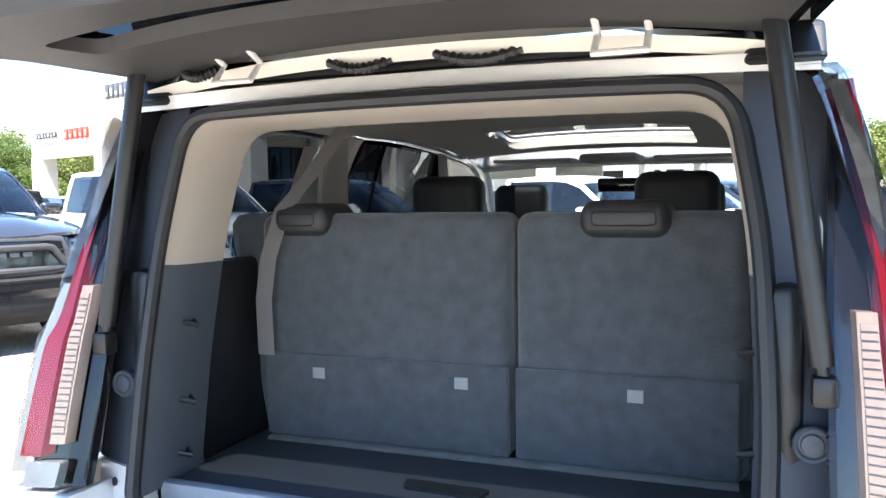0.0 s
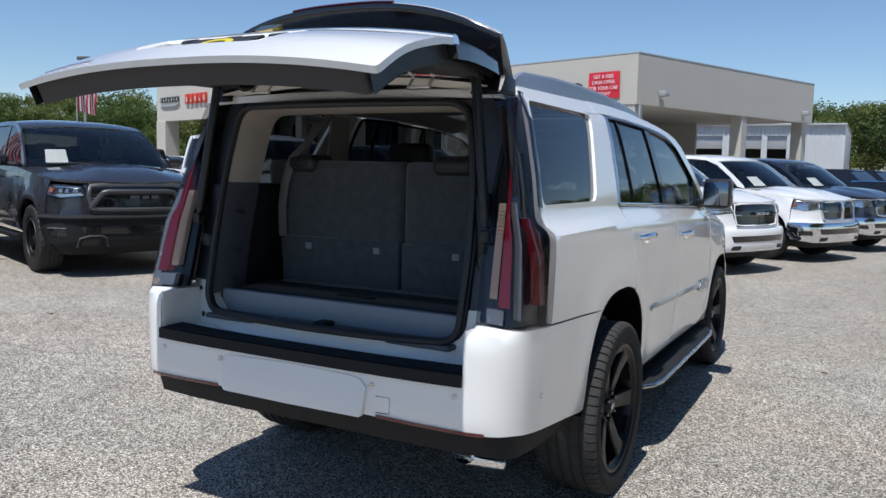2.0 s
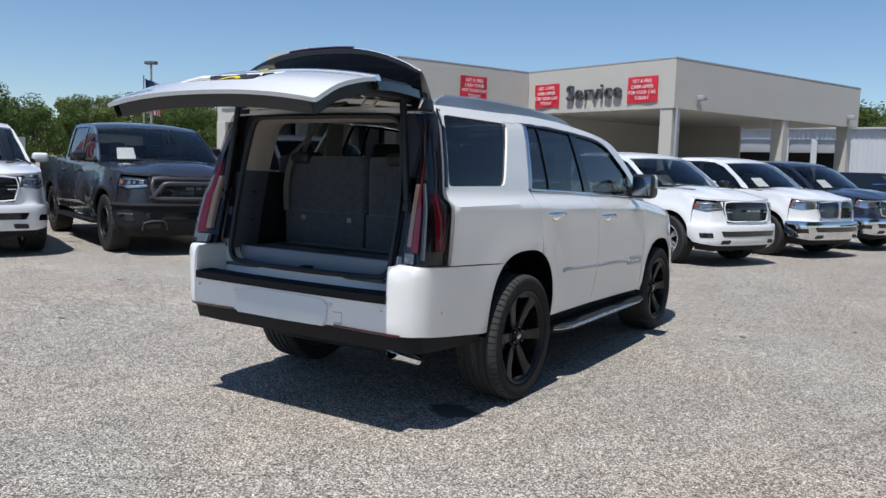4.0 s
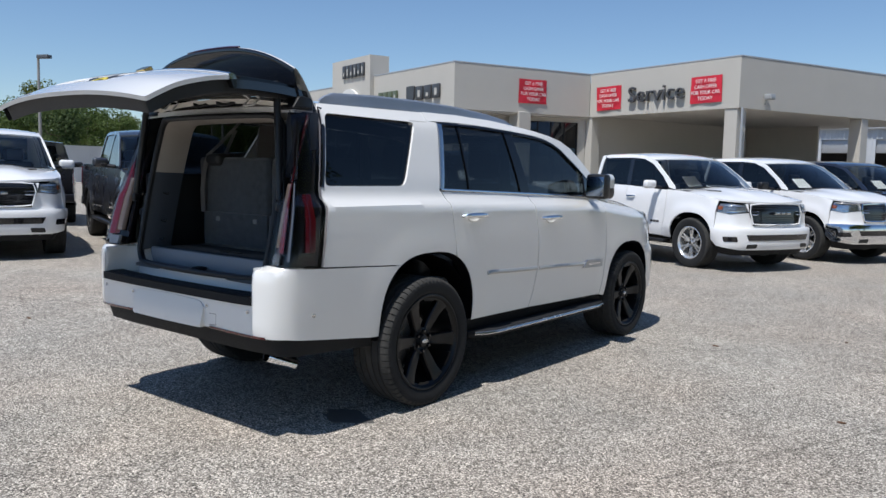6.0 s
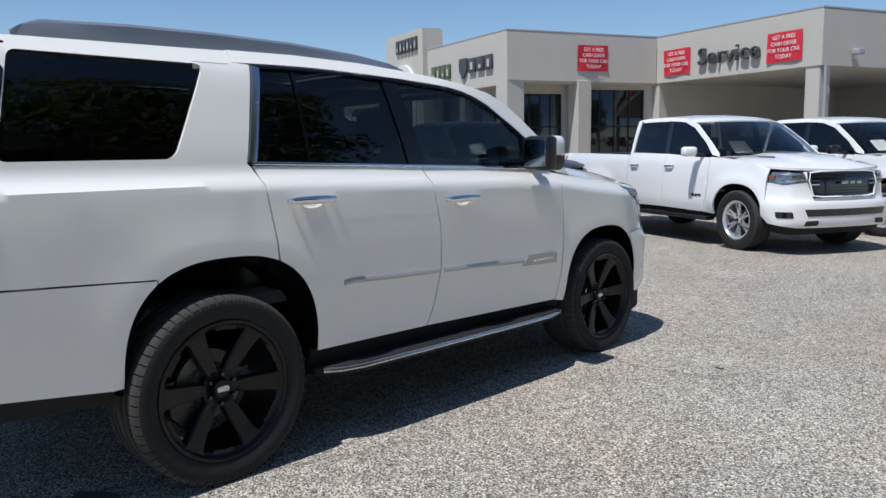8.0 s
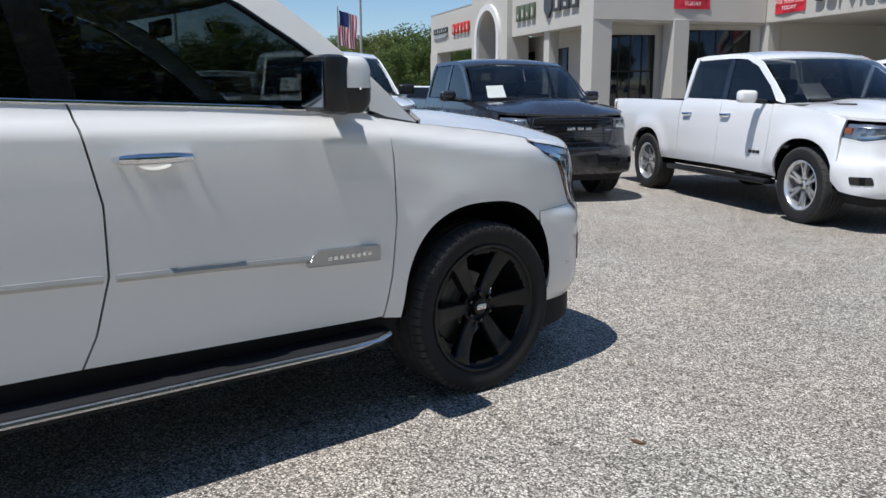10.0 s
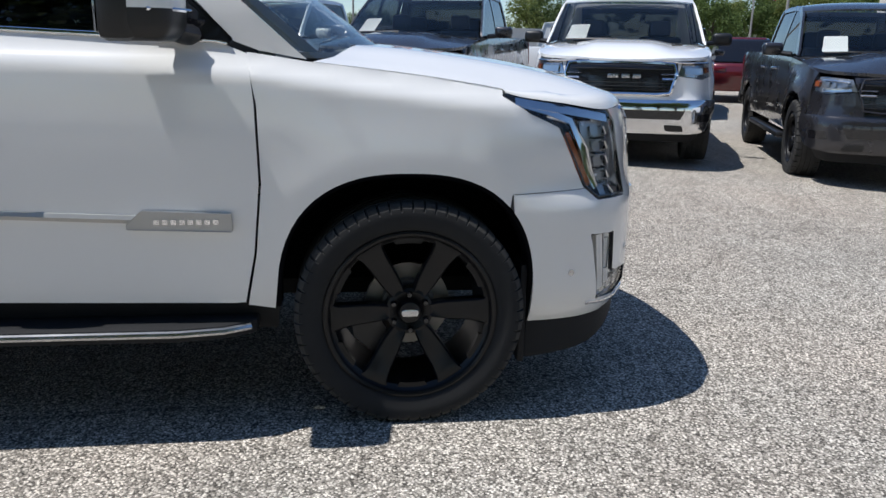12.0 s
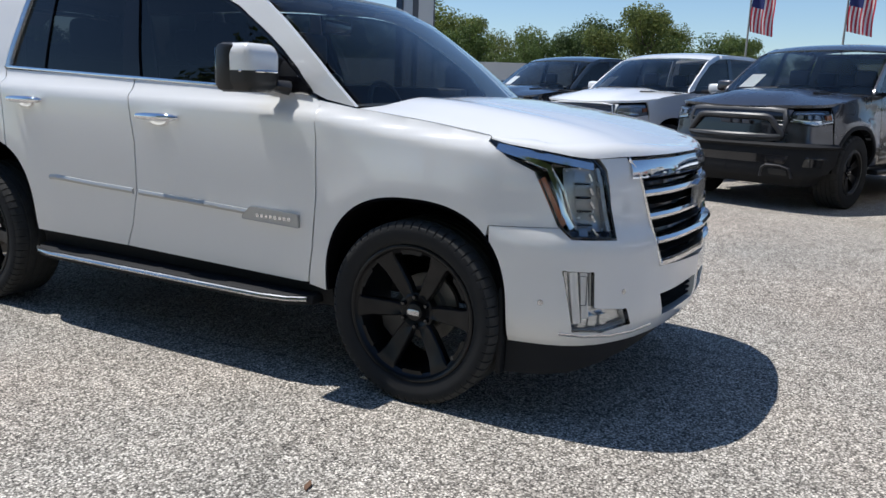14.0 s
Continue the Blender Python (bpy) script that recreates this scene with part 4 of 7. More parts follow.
for mir, s in ((False, 1), (True, -1)):
    for yc, dr in ((.497, rear_doors[mir]), (1.51, front_doors[mir])):
        z = 1.19 - (yc - .5) * .045
        pts = [S(yc + a, z + .0, o) for a, o in ((-.128, .002), (-.115, .026), (-.06, .032), (0, .034), (.06, .032), (.112, .024), (.125, .002))]
        part("handle", tube([(s * p[0], p[1], p[2]) for p in pts], [.010, .016, .0195, .020, .0195, .016, .010], 12, flat=1.0), CHROME, dr, "chrome door handle")
        part("handle_cup", strip(S, [(yc + .058 * math.cos(a), z - .016 - .022 * math.sin(a)) for a in np.linspace(math.pi, 0, 13)], .018, .009, -.003, mir), PEARL, dr)
    part("spear", strip(S, [(.67, .782), (.72, .786), (1.0, .774), (1.318, .764)], .03, .014, -.004, mir), SPEAR, rear_doors[mir], "slim chrome side moulding")
    part("spear", strip(S, [(1.36, .762), (1.7, .752), (2.08, .737)], .03, .014, -.004, mir), SPEAR, front_doors[mir], "slim chrome side moulding")
    part("badge_plate", sheet(S, rounded([(2.05, .725), (2.10, .768), (2.375, .757), (2.375, .695), (2.05, .705)], .006), step=.04, thick=.014, mirror=mir, out=.016), SPEAR, front_doors[mir], "brushed metal badge plate")
    part("badge_rim", strip(S, [(2.052, .722), (2.10, .766), (2.373, .755), (2.373, .697), (2.052, .707), (2.052, .722)], .007, .020, .004, mir), CHROME, front_doors[mir], "bright rim of the badge plate")
    for k in range(8):
        y = 2.135 + k * .026
        part("badge_bar", sheet(S, [(y, .738), (y + .017, .738), (y + .017, .722), (y, .722)], step=.02, thick=.003, mirror=mir, out=.019), CHROME, front_doors[mir])
    bd = [(.50, .80), (.50, .93), (.60, 1.0), (.72, 1.025), (2.2, 1.025), (2.34, 1.0), (2.44, .94), (2.44, .80)]
    part("running_board", prism([(s * b, a) for a, b in bd], .345, .392, "Z", .008), PLASTIC, suv, "black running board")
    part("running_board_strip", tube([(s * (b + .004), a, .375) for a, b in [(.53, .955), (.60, 1.0), (.72, 1.024), (1.2, 1.026), (1.7, 1.026), (2.2, 1.024), (2.34, 1.0), (2.42, .955)]], .012, 8), SATIN, suv, "bright running board edge")
    part("parking_sensor", sheet(S, arc(-.93, .69, .011, 0, 342, 12), step=.02, thick=.004, mirror=mir, out=.003), SATIN, suv)
    for y0, cz in ((.05, .47), (2.945, .42)):
        shell = bmesh.new()
        rows = []
        for i in range(17):
            a = math.pi * i / 16
            rows.append([shell.verts.new((s * x, y0 + .475 * math.cos(a), cz + .475 * math.sin(a))) for x in (.912, .56)])
        for r, q in zip(rows, rows[1:]):
            shell.faces.new((r[0], r[1], q[1], q[0]))
        shell.faces.new([r[1] for r in rows])
        part("wheel_housing", shell, WELL, suv)
    part("mud_flap", box((s * .78 - .13, 3.338, .20), (s * .78 + .13, 3.362, .56), .006), PLASTIC, suv)
for side in (1, -1):
    for y, x, r, rr in ((0, .853, .408, .296), (2.953, .815, .395, .288)):
        wheel(suv, "wheel", pose(side * x, y, r - .001, 0, 0, 0 if side > 0 else 180) @ pose(0, 0, 0, 32 if y else 26), r, rr, .300, RIM_BLACK, 6, "six", SATIN)
part("underbody", box((-.52, -.75, .34), (.52, 3.45, .52), .03), PLASTIC, suv, "dark underbody")
part("floor_pan", box((-.86, .55, .40), (.86, 2.42, .46), .01), PLASTIC, suv)
part("exhaust_tip", lathe([(-.10, .048), (.06, .05), (.064, .047), (.06, .043), (-.05, .043), (-.05, .001)], 28, "Y"), CHROME, suv, "chrome exhaust tip")
bpy.data.objects["exhaust_tip"].matrix_basis = pose(.71, -.985, .43, 22, 0, 155) @ Matrix.Diagonal((1.35, 1, .8, 1))

# tail lamps
TL = [(-.872, .953), (-1.30, .962), (-1.305, 1.15), (-1.305, 1.4), (-1.295, 1.6), (-1.27, 1.785), (-.90, 1.80), (-.752, 1.812), (-.805, 1.6), (-.855, 1.38), (-.858, 1.2)]
for mir in (False, True):
    lamp_base = part("tail_lamp", sheet(S, TL, step=.035, thick=.02, mirror=mir, out=-.045), GLOSS_BLACK, suv, "tall red and smoked vertical tail lamp")
    part("lens", sheet(S, TL, step=.035, thick=.05, mirror=mir, out=.004), LENS_SMOKE, lamp_base, "smoked lens")
    part("red_bar", sheet(S, [(-1.198, 1.03), (-1.135, 1.03), (-1.138, 1.25), (-1.152, 1.4), (-1.172, 1.6), (-1.186, 1.775), (-1.216, 1.775), (-1.212, 1.6), (-1.203, 1.4)], step=.03, thick=.03, mirror=mir, out=-.006), RED_LENS, lamp_base, "long red light bar")
    part("indicator_block", sheet(S, [(-1.248, 1.055), (-1.208, 1.055), (-1.210, 1.395), (-1.255, 1.395)], step=.03, thick=.025, mirror=mir, out=-.012), AMBER, lamp_base, "clear indicator block")
    part("clear_edge", strip(S, [(-1.108, 1.40), (-1.10, 1.25), (-1.10, .99)], .014, -.004, -.03, mir), LAMP_GREY, lamp_base)
    part("smoked_rib", strip(S, [(-1.115, 1.77), (-1.085, 1.6), (-1.06, 1.42)], .012, -.004, -.03, mir), LAMP_DARK, lamp_base)
    part("inner_reflector", strip(S, [(-.955, 1.34), (-.95, 1.2), (-.945, 1.03)], .045, -.012, -.04, mir), DEEP_RED, lamp_base)
    part("reversing_lamp", sheet(S, rounded([(-1.25, .968), (-1.165, .968), (-1.165, 1.02), (-1.255, 1.02)], .006), step=.03, thick=.02, mirror=mir, out=-.004), LAMP_GREY, lamp_base)
    for k in range(22):
        z = 1.08 + k * .0137
        u = -1.228 - .004 * (k / 21)
        part("amber_led", sheet(S, [(u - .017, z), (u + .017, z), (u + .017, z + .010), (u - .017, z + .010)], step=.03, thick=.008, mirror=mir, out=-.008), AMBER, lamp_base)

# rear sill under the gate, step pad, hitch cover
def rear_face(x, z, out):
    return (x, -1.07 + .12 * abs(x / .76) ** 2.2 + max(0, z - .95) * .2 - out, z)


part("rear_sill", sheet(rear_face, [(-.80, .75), (.80, .75), (.80, .985), (.655, .985), (.64, .91), (.58, .852), (-.58, .852), (-.64, .91), (-.655, .985), (-.80, .985)], step=.05, thick=.06), PEARL, suv, "white painted body sill below the opening")
for s in (1, -1):
    for a, z, r in ((.715, .825, .014), (.735, .945, .01)):
        part("bolt_hole", sheet(rear_face, arc(s * a, z, r, 0, 342, 14), step=.02, thick=.012, out=.003), GASKET, suv)
    J = [(.66, .985), (.82, .985), (.80, 1.3), (.775, 1.6), (.74, 1.79), (.60, 1.80), (.60, 1.72), (.645, 1.5), (.66, 1.2)]
    part("opening_jamb", sheet(rear_face, [(s * a, b) for a, b in J], step=.05, thick=.10, out=-.01), JAMB, suv, "slate trim beside the rear opening")
    c = lathe([(-.012, .031), (0, .031), (.003, .028), (.001, .024), (-.004, .022), (-.004, .019), (.001, .017), (.002, .001)], 28, "Y")
    o = part("bump_stop", c, JAMB, suv)
    part("bumper_cheek", box((min(s * .742, s * .758), -1.178, .778), (max(s * .742, s * .758), -.93, .953), .006), PEARL, suv, "white inner side of the bumper corner")
    o.matrix_basis = Matrix.Translation(rear_face(s * .712, 1.17, .022)) @ Matrix.Rotation(math.pi, 4, "Z")
PADF = lambda x, y, o: (x, y, .797 + o)
pad_edge = [S(u, .76, .012)[:2] for u in np.linspace(U0, -1.312, 14)]
pad_out = [(-x, y) for x, y in pad_edge[:0:-1]] + pad_edge
ledge_out = pad_out + [(.745, -.93), (.5, -1.0), (0, -1.03), (-.5, -1.0), (-.745, -.93)]
part("bumper_ledge", sheet(lambda x, y, o: (x, y + .012, .783 + o), ledge_out, step=.06, thick=.02), PEARL, suv, "white bumper ledge below the opening")
pad_out += [(.742, -1.085), (.5, -1.10), (0, -1.115), (-.5, -1.10), (-.742, -1.085)]
part("step_pad", sheet(PADF, pad_out, step=.03, thick=.045), PLASTIC, suv, "black ribbed bumper step pad")
part("eye_cover_seam", strip(S, [(-1.66, .67), (-1.60, .672), (-1.602, .61), (-1.66, .607)], .003, .001, -.002), GASKET, suv)
for k in range(5):
    d = .018 + k * .02
    part("pad_rib", tube([(x, -1.215 + .05 * abs(x / .8) ** 2.6 + d, .799) for x in np.linspace(-.74, .74, 15)], .004, 6), PLASTIC, suv)
whole("hitch_cover", [(U0, .742), (-1.79, .735), (-1.73, .728), (-1.70, .70), (-1.71, .60), (-1.72, .585), (U0, .583)], PEARL, out=.004, thick=.03, label="white tow hitch cover", f=lambda u, z, o: S(u, z, o + (.742 - z) * .16))
both("rear_reflector", [(-1.66, .600), (-1.23, .588), (-1.23, .574), (-1.66, .586)], DEEP_RED, out=.004, label="dark red bumper reflector")
for mir in (False, True):
    for u, z in ((-1.68, .71), (-1.34, .715)):
        part("parking_sensor", sheet(S, arc(u, z, .011, 0, 342, 12), step=.02, thick=.006, mirror=mir, out=.003), SATIN, suv)

# rear opening seal
OPEN = rounded([(-.645, .862), (.645, .862), (.655, 1.2), (.64, 1.5), (.59, 1.775), (-.59, 1.775), (-.64, 1.5), (-.655, 1.2)], .09, 6)
for off, r, zz in ((.02, .016, 0), (.0, .012, -.0)):
    part("door_seal", closed_tube([rear_face(x * (1 - off * .6), z, off) for x, z in dense(OPEN, .06)], r), GASKET, suv, "black rubber seal round the opening")
part("roof_header", sheet(lambda x, y, o: (x, y, 1.80 + .03 * (1 - x * x) + o), [(-.72, -.885), (.72, -.885), (.72, -.74), (-.72, -.74)], step=.08, thick=.03), PEARL, suv, "white roof end below the hinges")

# ---- cargo space and cabin ----
ins = suv


def reveal(k0, k1, material, label, side=0):
    """Part of the lining that runs inwards from the seal, between two places along the opening's outline."""
    loop = dense(OPEN, .05)
    bm = bmesh.new()
    n = len(loop)
    rows = []
    for x, z in loop:
        y = rear_face(x, z, 0)[1]
        rows.append([bm.verts.new((x * f, y + d, z - (z - 1.3) * g)) for f, g, d in ((.985, .012, -.0), (.965, .03, .03), (.955, .04, .11), (.962, .05, .20))])
    for i in range(n):
        p, q = loop[i], loop[(i + 1) % n]
        if k0 <= (p[1] + q[1]) / 2 <= k1 and side * (p[0] + q[0]) >= 0:
            for k in range(3):
                bm.faces.new((rows[i][k], rows[(i + 1) % n][k], rows[(i + 1) % n][k + 1], rows[i][k + 1]))
    bmesh.ops.delete(bm, geom=[v for v in bm.verts if not v.link_faces], context="VERTS")
    part("opening_lining", bm, material, ins, label)


reveal(1.44, 9, BEIGE, "beige lining round the top of the opening")
for side in (1, -1):
    reveal(.93, 1.44, JAMB, "charcoal lining beside the opening", side)
part("cargo_floor", box((-.64, -.90, .90), (.64, -.44, .945), .006), MAT_FLOOR, ins, "charcoal carpeted cargo floor")
part("cargo_lip", box((-.63, -.935, .82), (.63, -.90, .95), .01), LIP_GREY, ins, "grey plastic face of the cargo floor")
part("scuff_plate", box((-.62, -1.05, .832), (.62, -.93, .853), .006), SCUFF, ins, "dark grey scuff plate with ribbed inserts")
for x0, x1 in ((-.54, -.14), (.12, .55)):
    for k in range(28):
        x = x0 + (x1 - x0) * k / 28
        part("scuff_rib", box((x, -1.02, .852), (x + .008, -.985, .857)), SATIN, ins)
part("latch", box((-.035, -1.03, .85), (.03, -.96, .875), .008), PLASTIC, ins)
part("floor_handle", prism(rounded([(-.09, -.79), (.09, -.80), (.10, -.75), (-.10, -.74)], .012), .945, .952, "Z"), TRIM_BLACK, ins)
for x0, x1 in ((-.615, .085), (.095, .62)):
    seat = part("third_row_seat", box((x0, -.535, .94), (x1, -.40, 1.545), .035, seg=3), CARPET, ins, "charcoal carpeted back of a third-row seat")
    part("lower_flap", box((x0 + .02 if x0 < 0 else x0 + .004, -.548, .955), (x1 - .004 if x0 < 0 else x1 - .02, -.53, 1.175), .006), CARPET, seat, "carpet flap")
for s, xo in ((-1, -.60), (1, .605)):
    secs = [[(xo + s * a, -.50 + c, z) for a, c in ((-.02, 0), (w * .7, 0), (w, .03), (w, .09), (-.02, .09))] for z, w in ((.945, .03), (1.2, .085), (1.45, .140), (1.515, .145), (1.54, .125), (1.548, .08))]
    part("seat_bolster", loft(secs), CARPET, ins, "charcoal carpeted seat edge", 60)
# bounced light at the seats' foot, put into a paler carpet colour
part("floor_fold", tube([(-.58, -.55, .945), (-.2, -.556, .948), (.2, -.556, .948), (.60, -.55, .945)], .022, 8, flat=.5), CARPET_LIT, ins, "carpet fold where the seats meet the floor, paled for bounced light")
for x in (-.43, -.035, .38):
    part("seat_tag", box((x - .018, -.556, 1.115), (x + .018, -.549, 1.145), .002), TAG, ins)
for x, w in ((-.475, .08), (.355, .10)):
    part("headrest", box((x - w, -.572, 1.487), (x + w, -.38, 1.572), .034, seg=4), LEATHER, ins, "black leather headrest")
    part("headrest_piping", closed_tube([(a, -.572, b) for a, b in dense(rounded([(x - w + .03, 1.515), (x + w - .03, 1.515), (x + w - .03, 1.545), (x - w + .03, 1.545)], .012), .03)], .0022, 6), TRIM_BLACK, ins, "black stitched piping")
for x in (-.40, .40):
    part("second_row_seat", box((x - .27, .28, .75), (x + .27, .46, 1.42), .06, seg=3), LEATHER, ins, "black leather second-row seat")
    part("headrest", box((x - .135, .30, 1.44), (x + .135, .42, 1.66), .045, seg=3), LEATHER, ins)
    part("front_seat", box((x - .27, 1.28, .75), (x + .27, 1.47, 1.40), .06, seg=3), LEATHER, ins, "black leather front seat")
    part("headrest", box((x - .13, 1.31, 1.43), (x + .13, 1.43, 1.64), .045, seg=3), LEATHER, ins)
part("cabin_floor", box((-.78, -.42, .70), (.78, 2.3, .76), .01), CARPET, ins)
part("dashboard", box((-.78, 2.15, .8), (.78, 2.62, 1.22), .08, seg=3), LEATHER, ins, "black dashboard")
sw = closed_tube([(-.38 + .18 * math.cos(a), 1.98 - .06 * math.sin(a), 1.18 + .17 * math.sin(a)) for a in np.linspace(0, 2 * math.pi, 25)[:-1]], .015)
part("steering_wheel", sw, LEATHER, ins)


def ceiling_skin(t, y, out):
    p = roof(t, y, -.06)
    return (p[0] * .97, p[1], p[2] - out)


part("headliner", sheet(ceiling_skin, [(-.97, -.74), (.97, -.74), (.97, 1.40), (-.97, 1.40)], [rounded([(-.6, .78), (.6, .78), (.6, 1.3), (-.6, 1.3)], .05)], .09, 0), LINER, ins, "grey fabric headliner with a sunroof opening")
for s in (1, -1):
    part("side_trim", box((min(s * .645, s * .70), -.93, .88), (max(s * .645, s * .70), -.30, 1.43), .02), TRIM_BLACK, ins, "charcoal moulded cargo side panel")
    for yy, z in ((-.82, 1.30), (-.84, 1.12), (-.86, 1.0)):
        part("cargo_hook", tube([(s * .63, yy - .02, z), (s * .60, yy, z - .01), (s * .63, yy + .02, z)], .007, 6), TRIM_BLACK, ins)
    part("lower_trim", join(box((min(s * .72, s * .80), -.30, 1.0), (max(s * .72, s * .80), .56, 1.33), .02), box((min(s * .72, s * .80), .56, .75), (max(s * .72, s * .80), 2.3, 1.33), .02)), LEATHER, ins)
    part("pillar_lining", prism([(-.02, 1.36), (.20, 1.36), (.22, 1.80), (.05, 1.80)], min(s * .735, s * .75), max(s * .735, s * .75), "X"), LINER, ins, "grey pillar lining")
    part("pillar_lining", prism([(1.13, 1.33), (1.26, 1.33), (1.20, 1.78), (1.12, 1.79)], min(s * .72, s * .735), max(s * .72, s * .735), "X"), LINER, ins)


def webbing(pts, w):
    bm = bmesh.new()
    rows = [[bm.verts.new((x + a * w, y + abs(a) * .006, z)) for a in (-.5, 0, .5)] for x, y, z in pts]
    for r, q in zip(rows, rows[1:]):
        for k in range(2):
            bm.faces.new((r[k], r[k + 1], q[k + 1], q[k]))
    bmesh.ops.solidify(bm, geom=bm.faces[:], thickness=.002)
    return bm


part("seat_belt", webbing([(-.44, -.36, 1.79), (-.485, -.49, 1.64), (-.52, -.565, 1.56), (-.565, -.572, 1.43), (-.585, -.568, 1.32), (-.585, -.562, 1.17)], .05), BELT, ins, "grey seat belt hanging over the seat back")
part("seat_belt", webbing([(-.60, -.28, 1.74), (-.625, -.36, 1.55), (-.635, -.38, 1.43)], .045), BELT, ins, "grey seat belt")
for x in (.11, .47, -.45):
    o = part("roof_vent", lathe([(0, .045), (-.012, .045), (-.016, .034), (-.006, .03), (-.006, .001)], 24, "Z"), TRIM_BLACK, ins, "round black roof vent")
    o.matrix_basis = Matrix.Translation((x, -.22, ceiling_skin(x / .7, -.22, 0)[2] + .002))
part("rear_view_mirror", box((-.12, 1.86, 1.60), (.12, 1.89, 1.675), .012), GLOSS_BLACK, ins)
part("overhead_console", box((-.14, 1.45, 1.745), (.14, 1.75, 1.785), .02), LINER, ins)
for x in (-.4, .4):
    part("sun_visor", box((x - .2, 1.55, 1.755), (x + .2, 1.73, 1.772), .006, Matrix.Identity(4)), LINER, ins)

# ---- liftgate, raised ----
HINGE = Vector((0, -.72, 1.855))
GATE_Y = Curve([(.83, -1.175), (1.0, -1.18), (1.2, -1.15), (1.33, -1.11), (1.6, -.99), (1.84, -.865)])
GATE_W = Curve([(.83, .775), (1.0, .765), (1.33, .765), (1.6, .735), (1.84, .69)])


def gate(t, z, out):
    x = t * GATE_W(z)
    return (x, GATE_Y(z) + .06 * abs(t) ** 2.4 - out, z)


RAISE = Matrix.Translation(HINGE) @ Matrix.Rotation(radians(-65.0), 4, "X") @ Matrix.Translation(-HINGE)
REC = rounded([(-.42, 1.18), (.42, 1.18), (.36, .98), (-.36, .98)], .03)
hatch = part("liftgate", sheet(gate, rounded([(-1, .845), (1, .845), (1, 1.33), (-1, 1.33)], .02), [REC], .05, .022), PEARL, suv, "raised white liftgate")
hatch.matrix_basis = RAISE
part("plate_recess", sheet(gate, rounded([(-.45, 1.20), (.45, 1.20), (.39, .96), (-.39, .96)], .03), step=.05, thick=.0, out=-.035), PEARL, hatch)
part("recess_edge", join(*[tube([gate(a[0], a[1], -.016) for a in (REC[i], REC[(i + 1) % len(REC)])], .017, 6) for i in range(len(REC))]), PEARL, hatch)
part("gate_glass", sheet(gate, rounded([(-.985, 1.37), (.985, 1.37), (.97, 1.80), (-.97, 1.80)], .03), step=.06, thick=.012, out=-.004), GLASS_PRIVACY, hatch, "dark tinted rear window")
part("chrome_band", strip(gate, [(-.99 + i * .099, 1.352) for i in range(21)], .04, .014, -.02), CHROME, hatch, "chrome band below the rear window")
part("gate_frame", sheet(gate, [(-1, 1.33), (1, 1.33), (1, 1.84), (-1, 1.84)], [rounded([(-.90, 1.40), (.90, 1.40), (.87, 1.76), (-.87, 1.76)], .05)], .06, .05, out=-.018), GLOSS_BLACK, hatch, "black window frame")
plate = part("licence_plate", box((-.155, GATE_Y(1.08) + .022, 1.00), (.155, GATE_Y(1.08) + .033, 1.155), .004), INK, hatch, "black dealer plate with a yellow arch")
bmesh_arch = [(.075 * math.cos(a), 1.075 + .05 * math.sin(a)) for a in np.linspace(0, math.pi, 13)] + [(.045 * math.cos(a), 1.075 + .028 * math.sin(a)) for a in np.linspace(math.pi, 0, 13)]
part("plate_arch", prism(bmesh_arch, GATE_Y(1.08) + .018, GATE_Y(1.08) + .0225, "Y"), YELLOW, hatch)
for w, z in ((.05, 1.06), (.04, 1.045), (.11, 1.022)):
    part("plate_bar", box((-w, GATE_Y(1.08) + .019, z - .005), (w, GATE_Y(1.08) + .0225, z + .005)), WHITE_INK, hatch)
for x in (-.2, .0, .2):
    part("plate_lamp", box((x - .04, -1.148, 1.155), (x + .04, -1.118, 1.185), .008), GLOSS_BLACK, hatch)
part("gate_pull", box((-.07, -1.178, .955), (.07, -1.15, .975), .006), TRIM_BLACK, hatch)
em = prism(rounded([(-.05, .03), (-.04, -.02), (0, -.045), (.04, -.02), (.05, .03), (.03, .04), (-.03, .04)], .006), -1.128, -1.095, "Y")
bmesh.ops.translate(em, verts=em.verts[:], vec=(0, 0, 1.352))
part("emblem", em, GOLD, hatch, "gold and silver shield emblem")
for k in range(8):
    x = -.66 + k * .032
    part("badge_bar", box((x, gate(x / .77, .905, .004)[1], .892), (x + .022, gate(x / .77, .905, -.01)[1], .916)), CHROME, hatch)


def spoiler(t, b, out):
    # b runs over the top from the roof to the lip and a little under it
    pr = [(-.80, 1.885), (-.90, 1.885), (-1.02, 1.868), (-1.085, 1.845), (-1.085, 1.825), (-1.0, 1.812), (-.90, 1.80)]
    k = min(len(pr) - 1.0001, max(0, b * (len(pr) - 1)))
    i = int(k)
    f = k - i
    y, z = pr[i][0] + (pr[i + 1][0] - pr[i][0]) * f, pr[i][1] + (pr[i + 1][1] - pr[i][1]) * f
    return (t * .715, y + .15 * abs(t) ** 2.6, z - .045 * abs(t) ** 2.2 + out)


part("spoiler", sheet(spoiler, [(-1, 0), (1, 0), (1, .6), (-1, .6)], step=.05, thick=.0), PEARL, hatch, "white roof spoiler", 60)
part("spoiler_underside", sheet(spoiler, [(-1, .6), (1, .6), (1, 1), (-1, 1)], step=.05, thick=.0), GLOSS_BLACK, hatch, "black underside of the spoiler", 60)
part("brake_light", sheet(lambda x, z, o: (x, -1.092 + .15 * abs(x / .715) ** 2.6 - o, z), [(-.25, 1.828), (.25, 1.828), (.25, 1.845), (-.25, 1.845)], step=.05, thick=.01), DEEP_RED, hatch, "dark red high brake light")


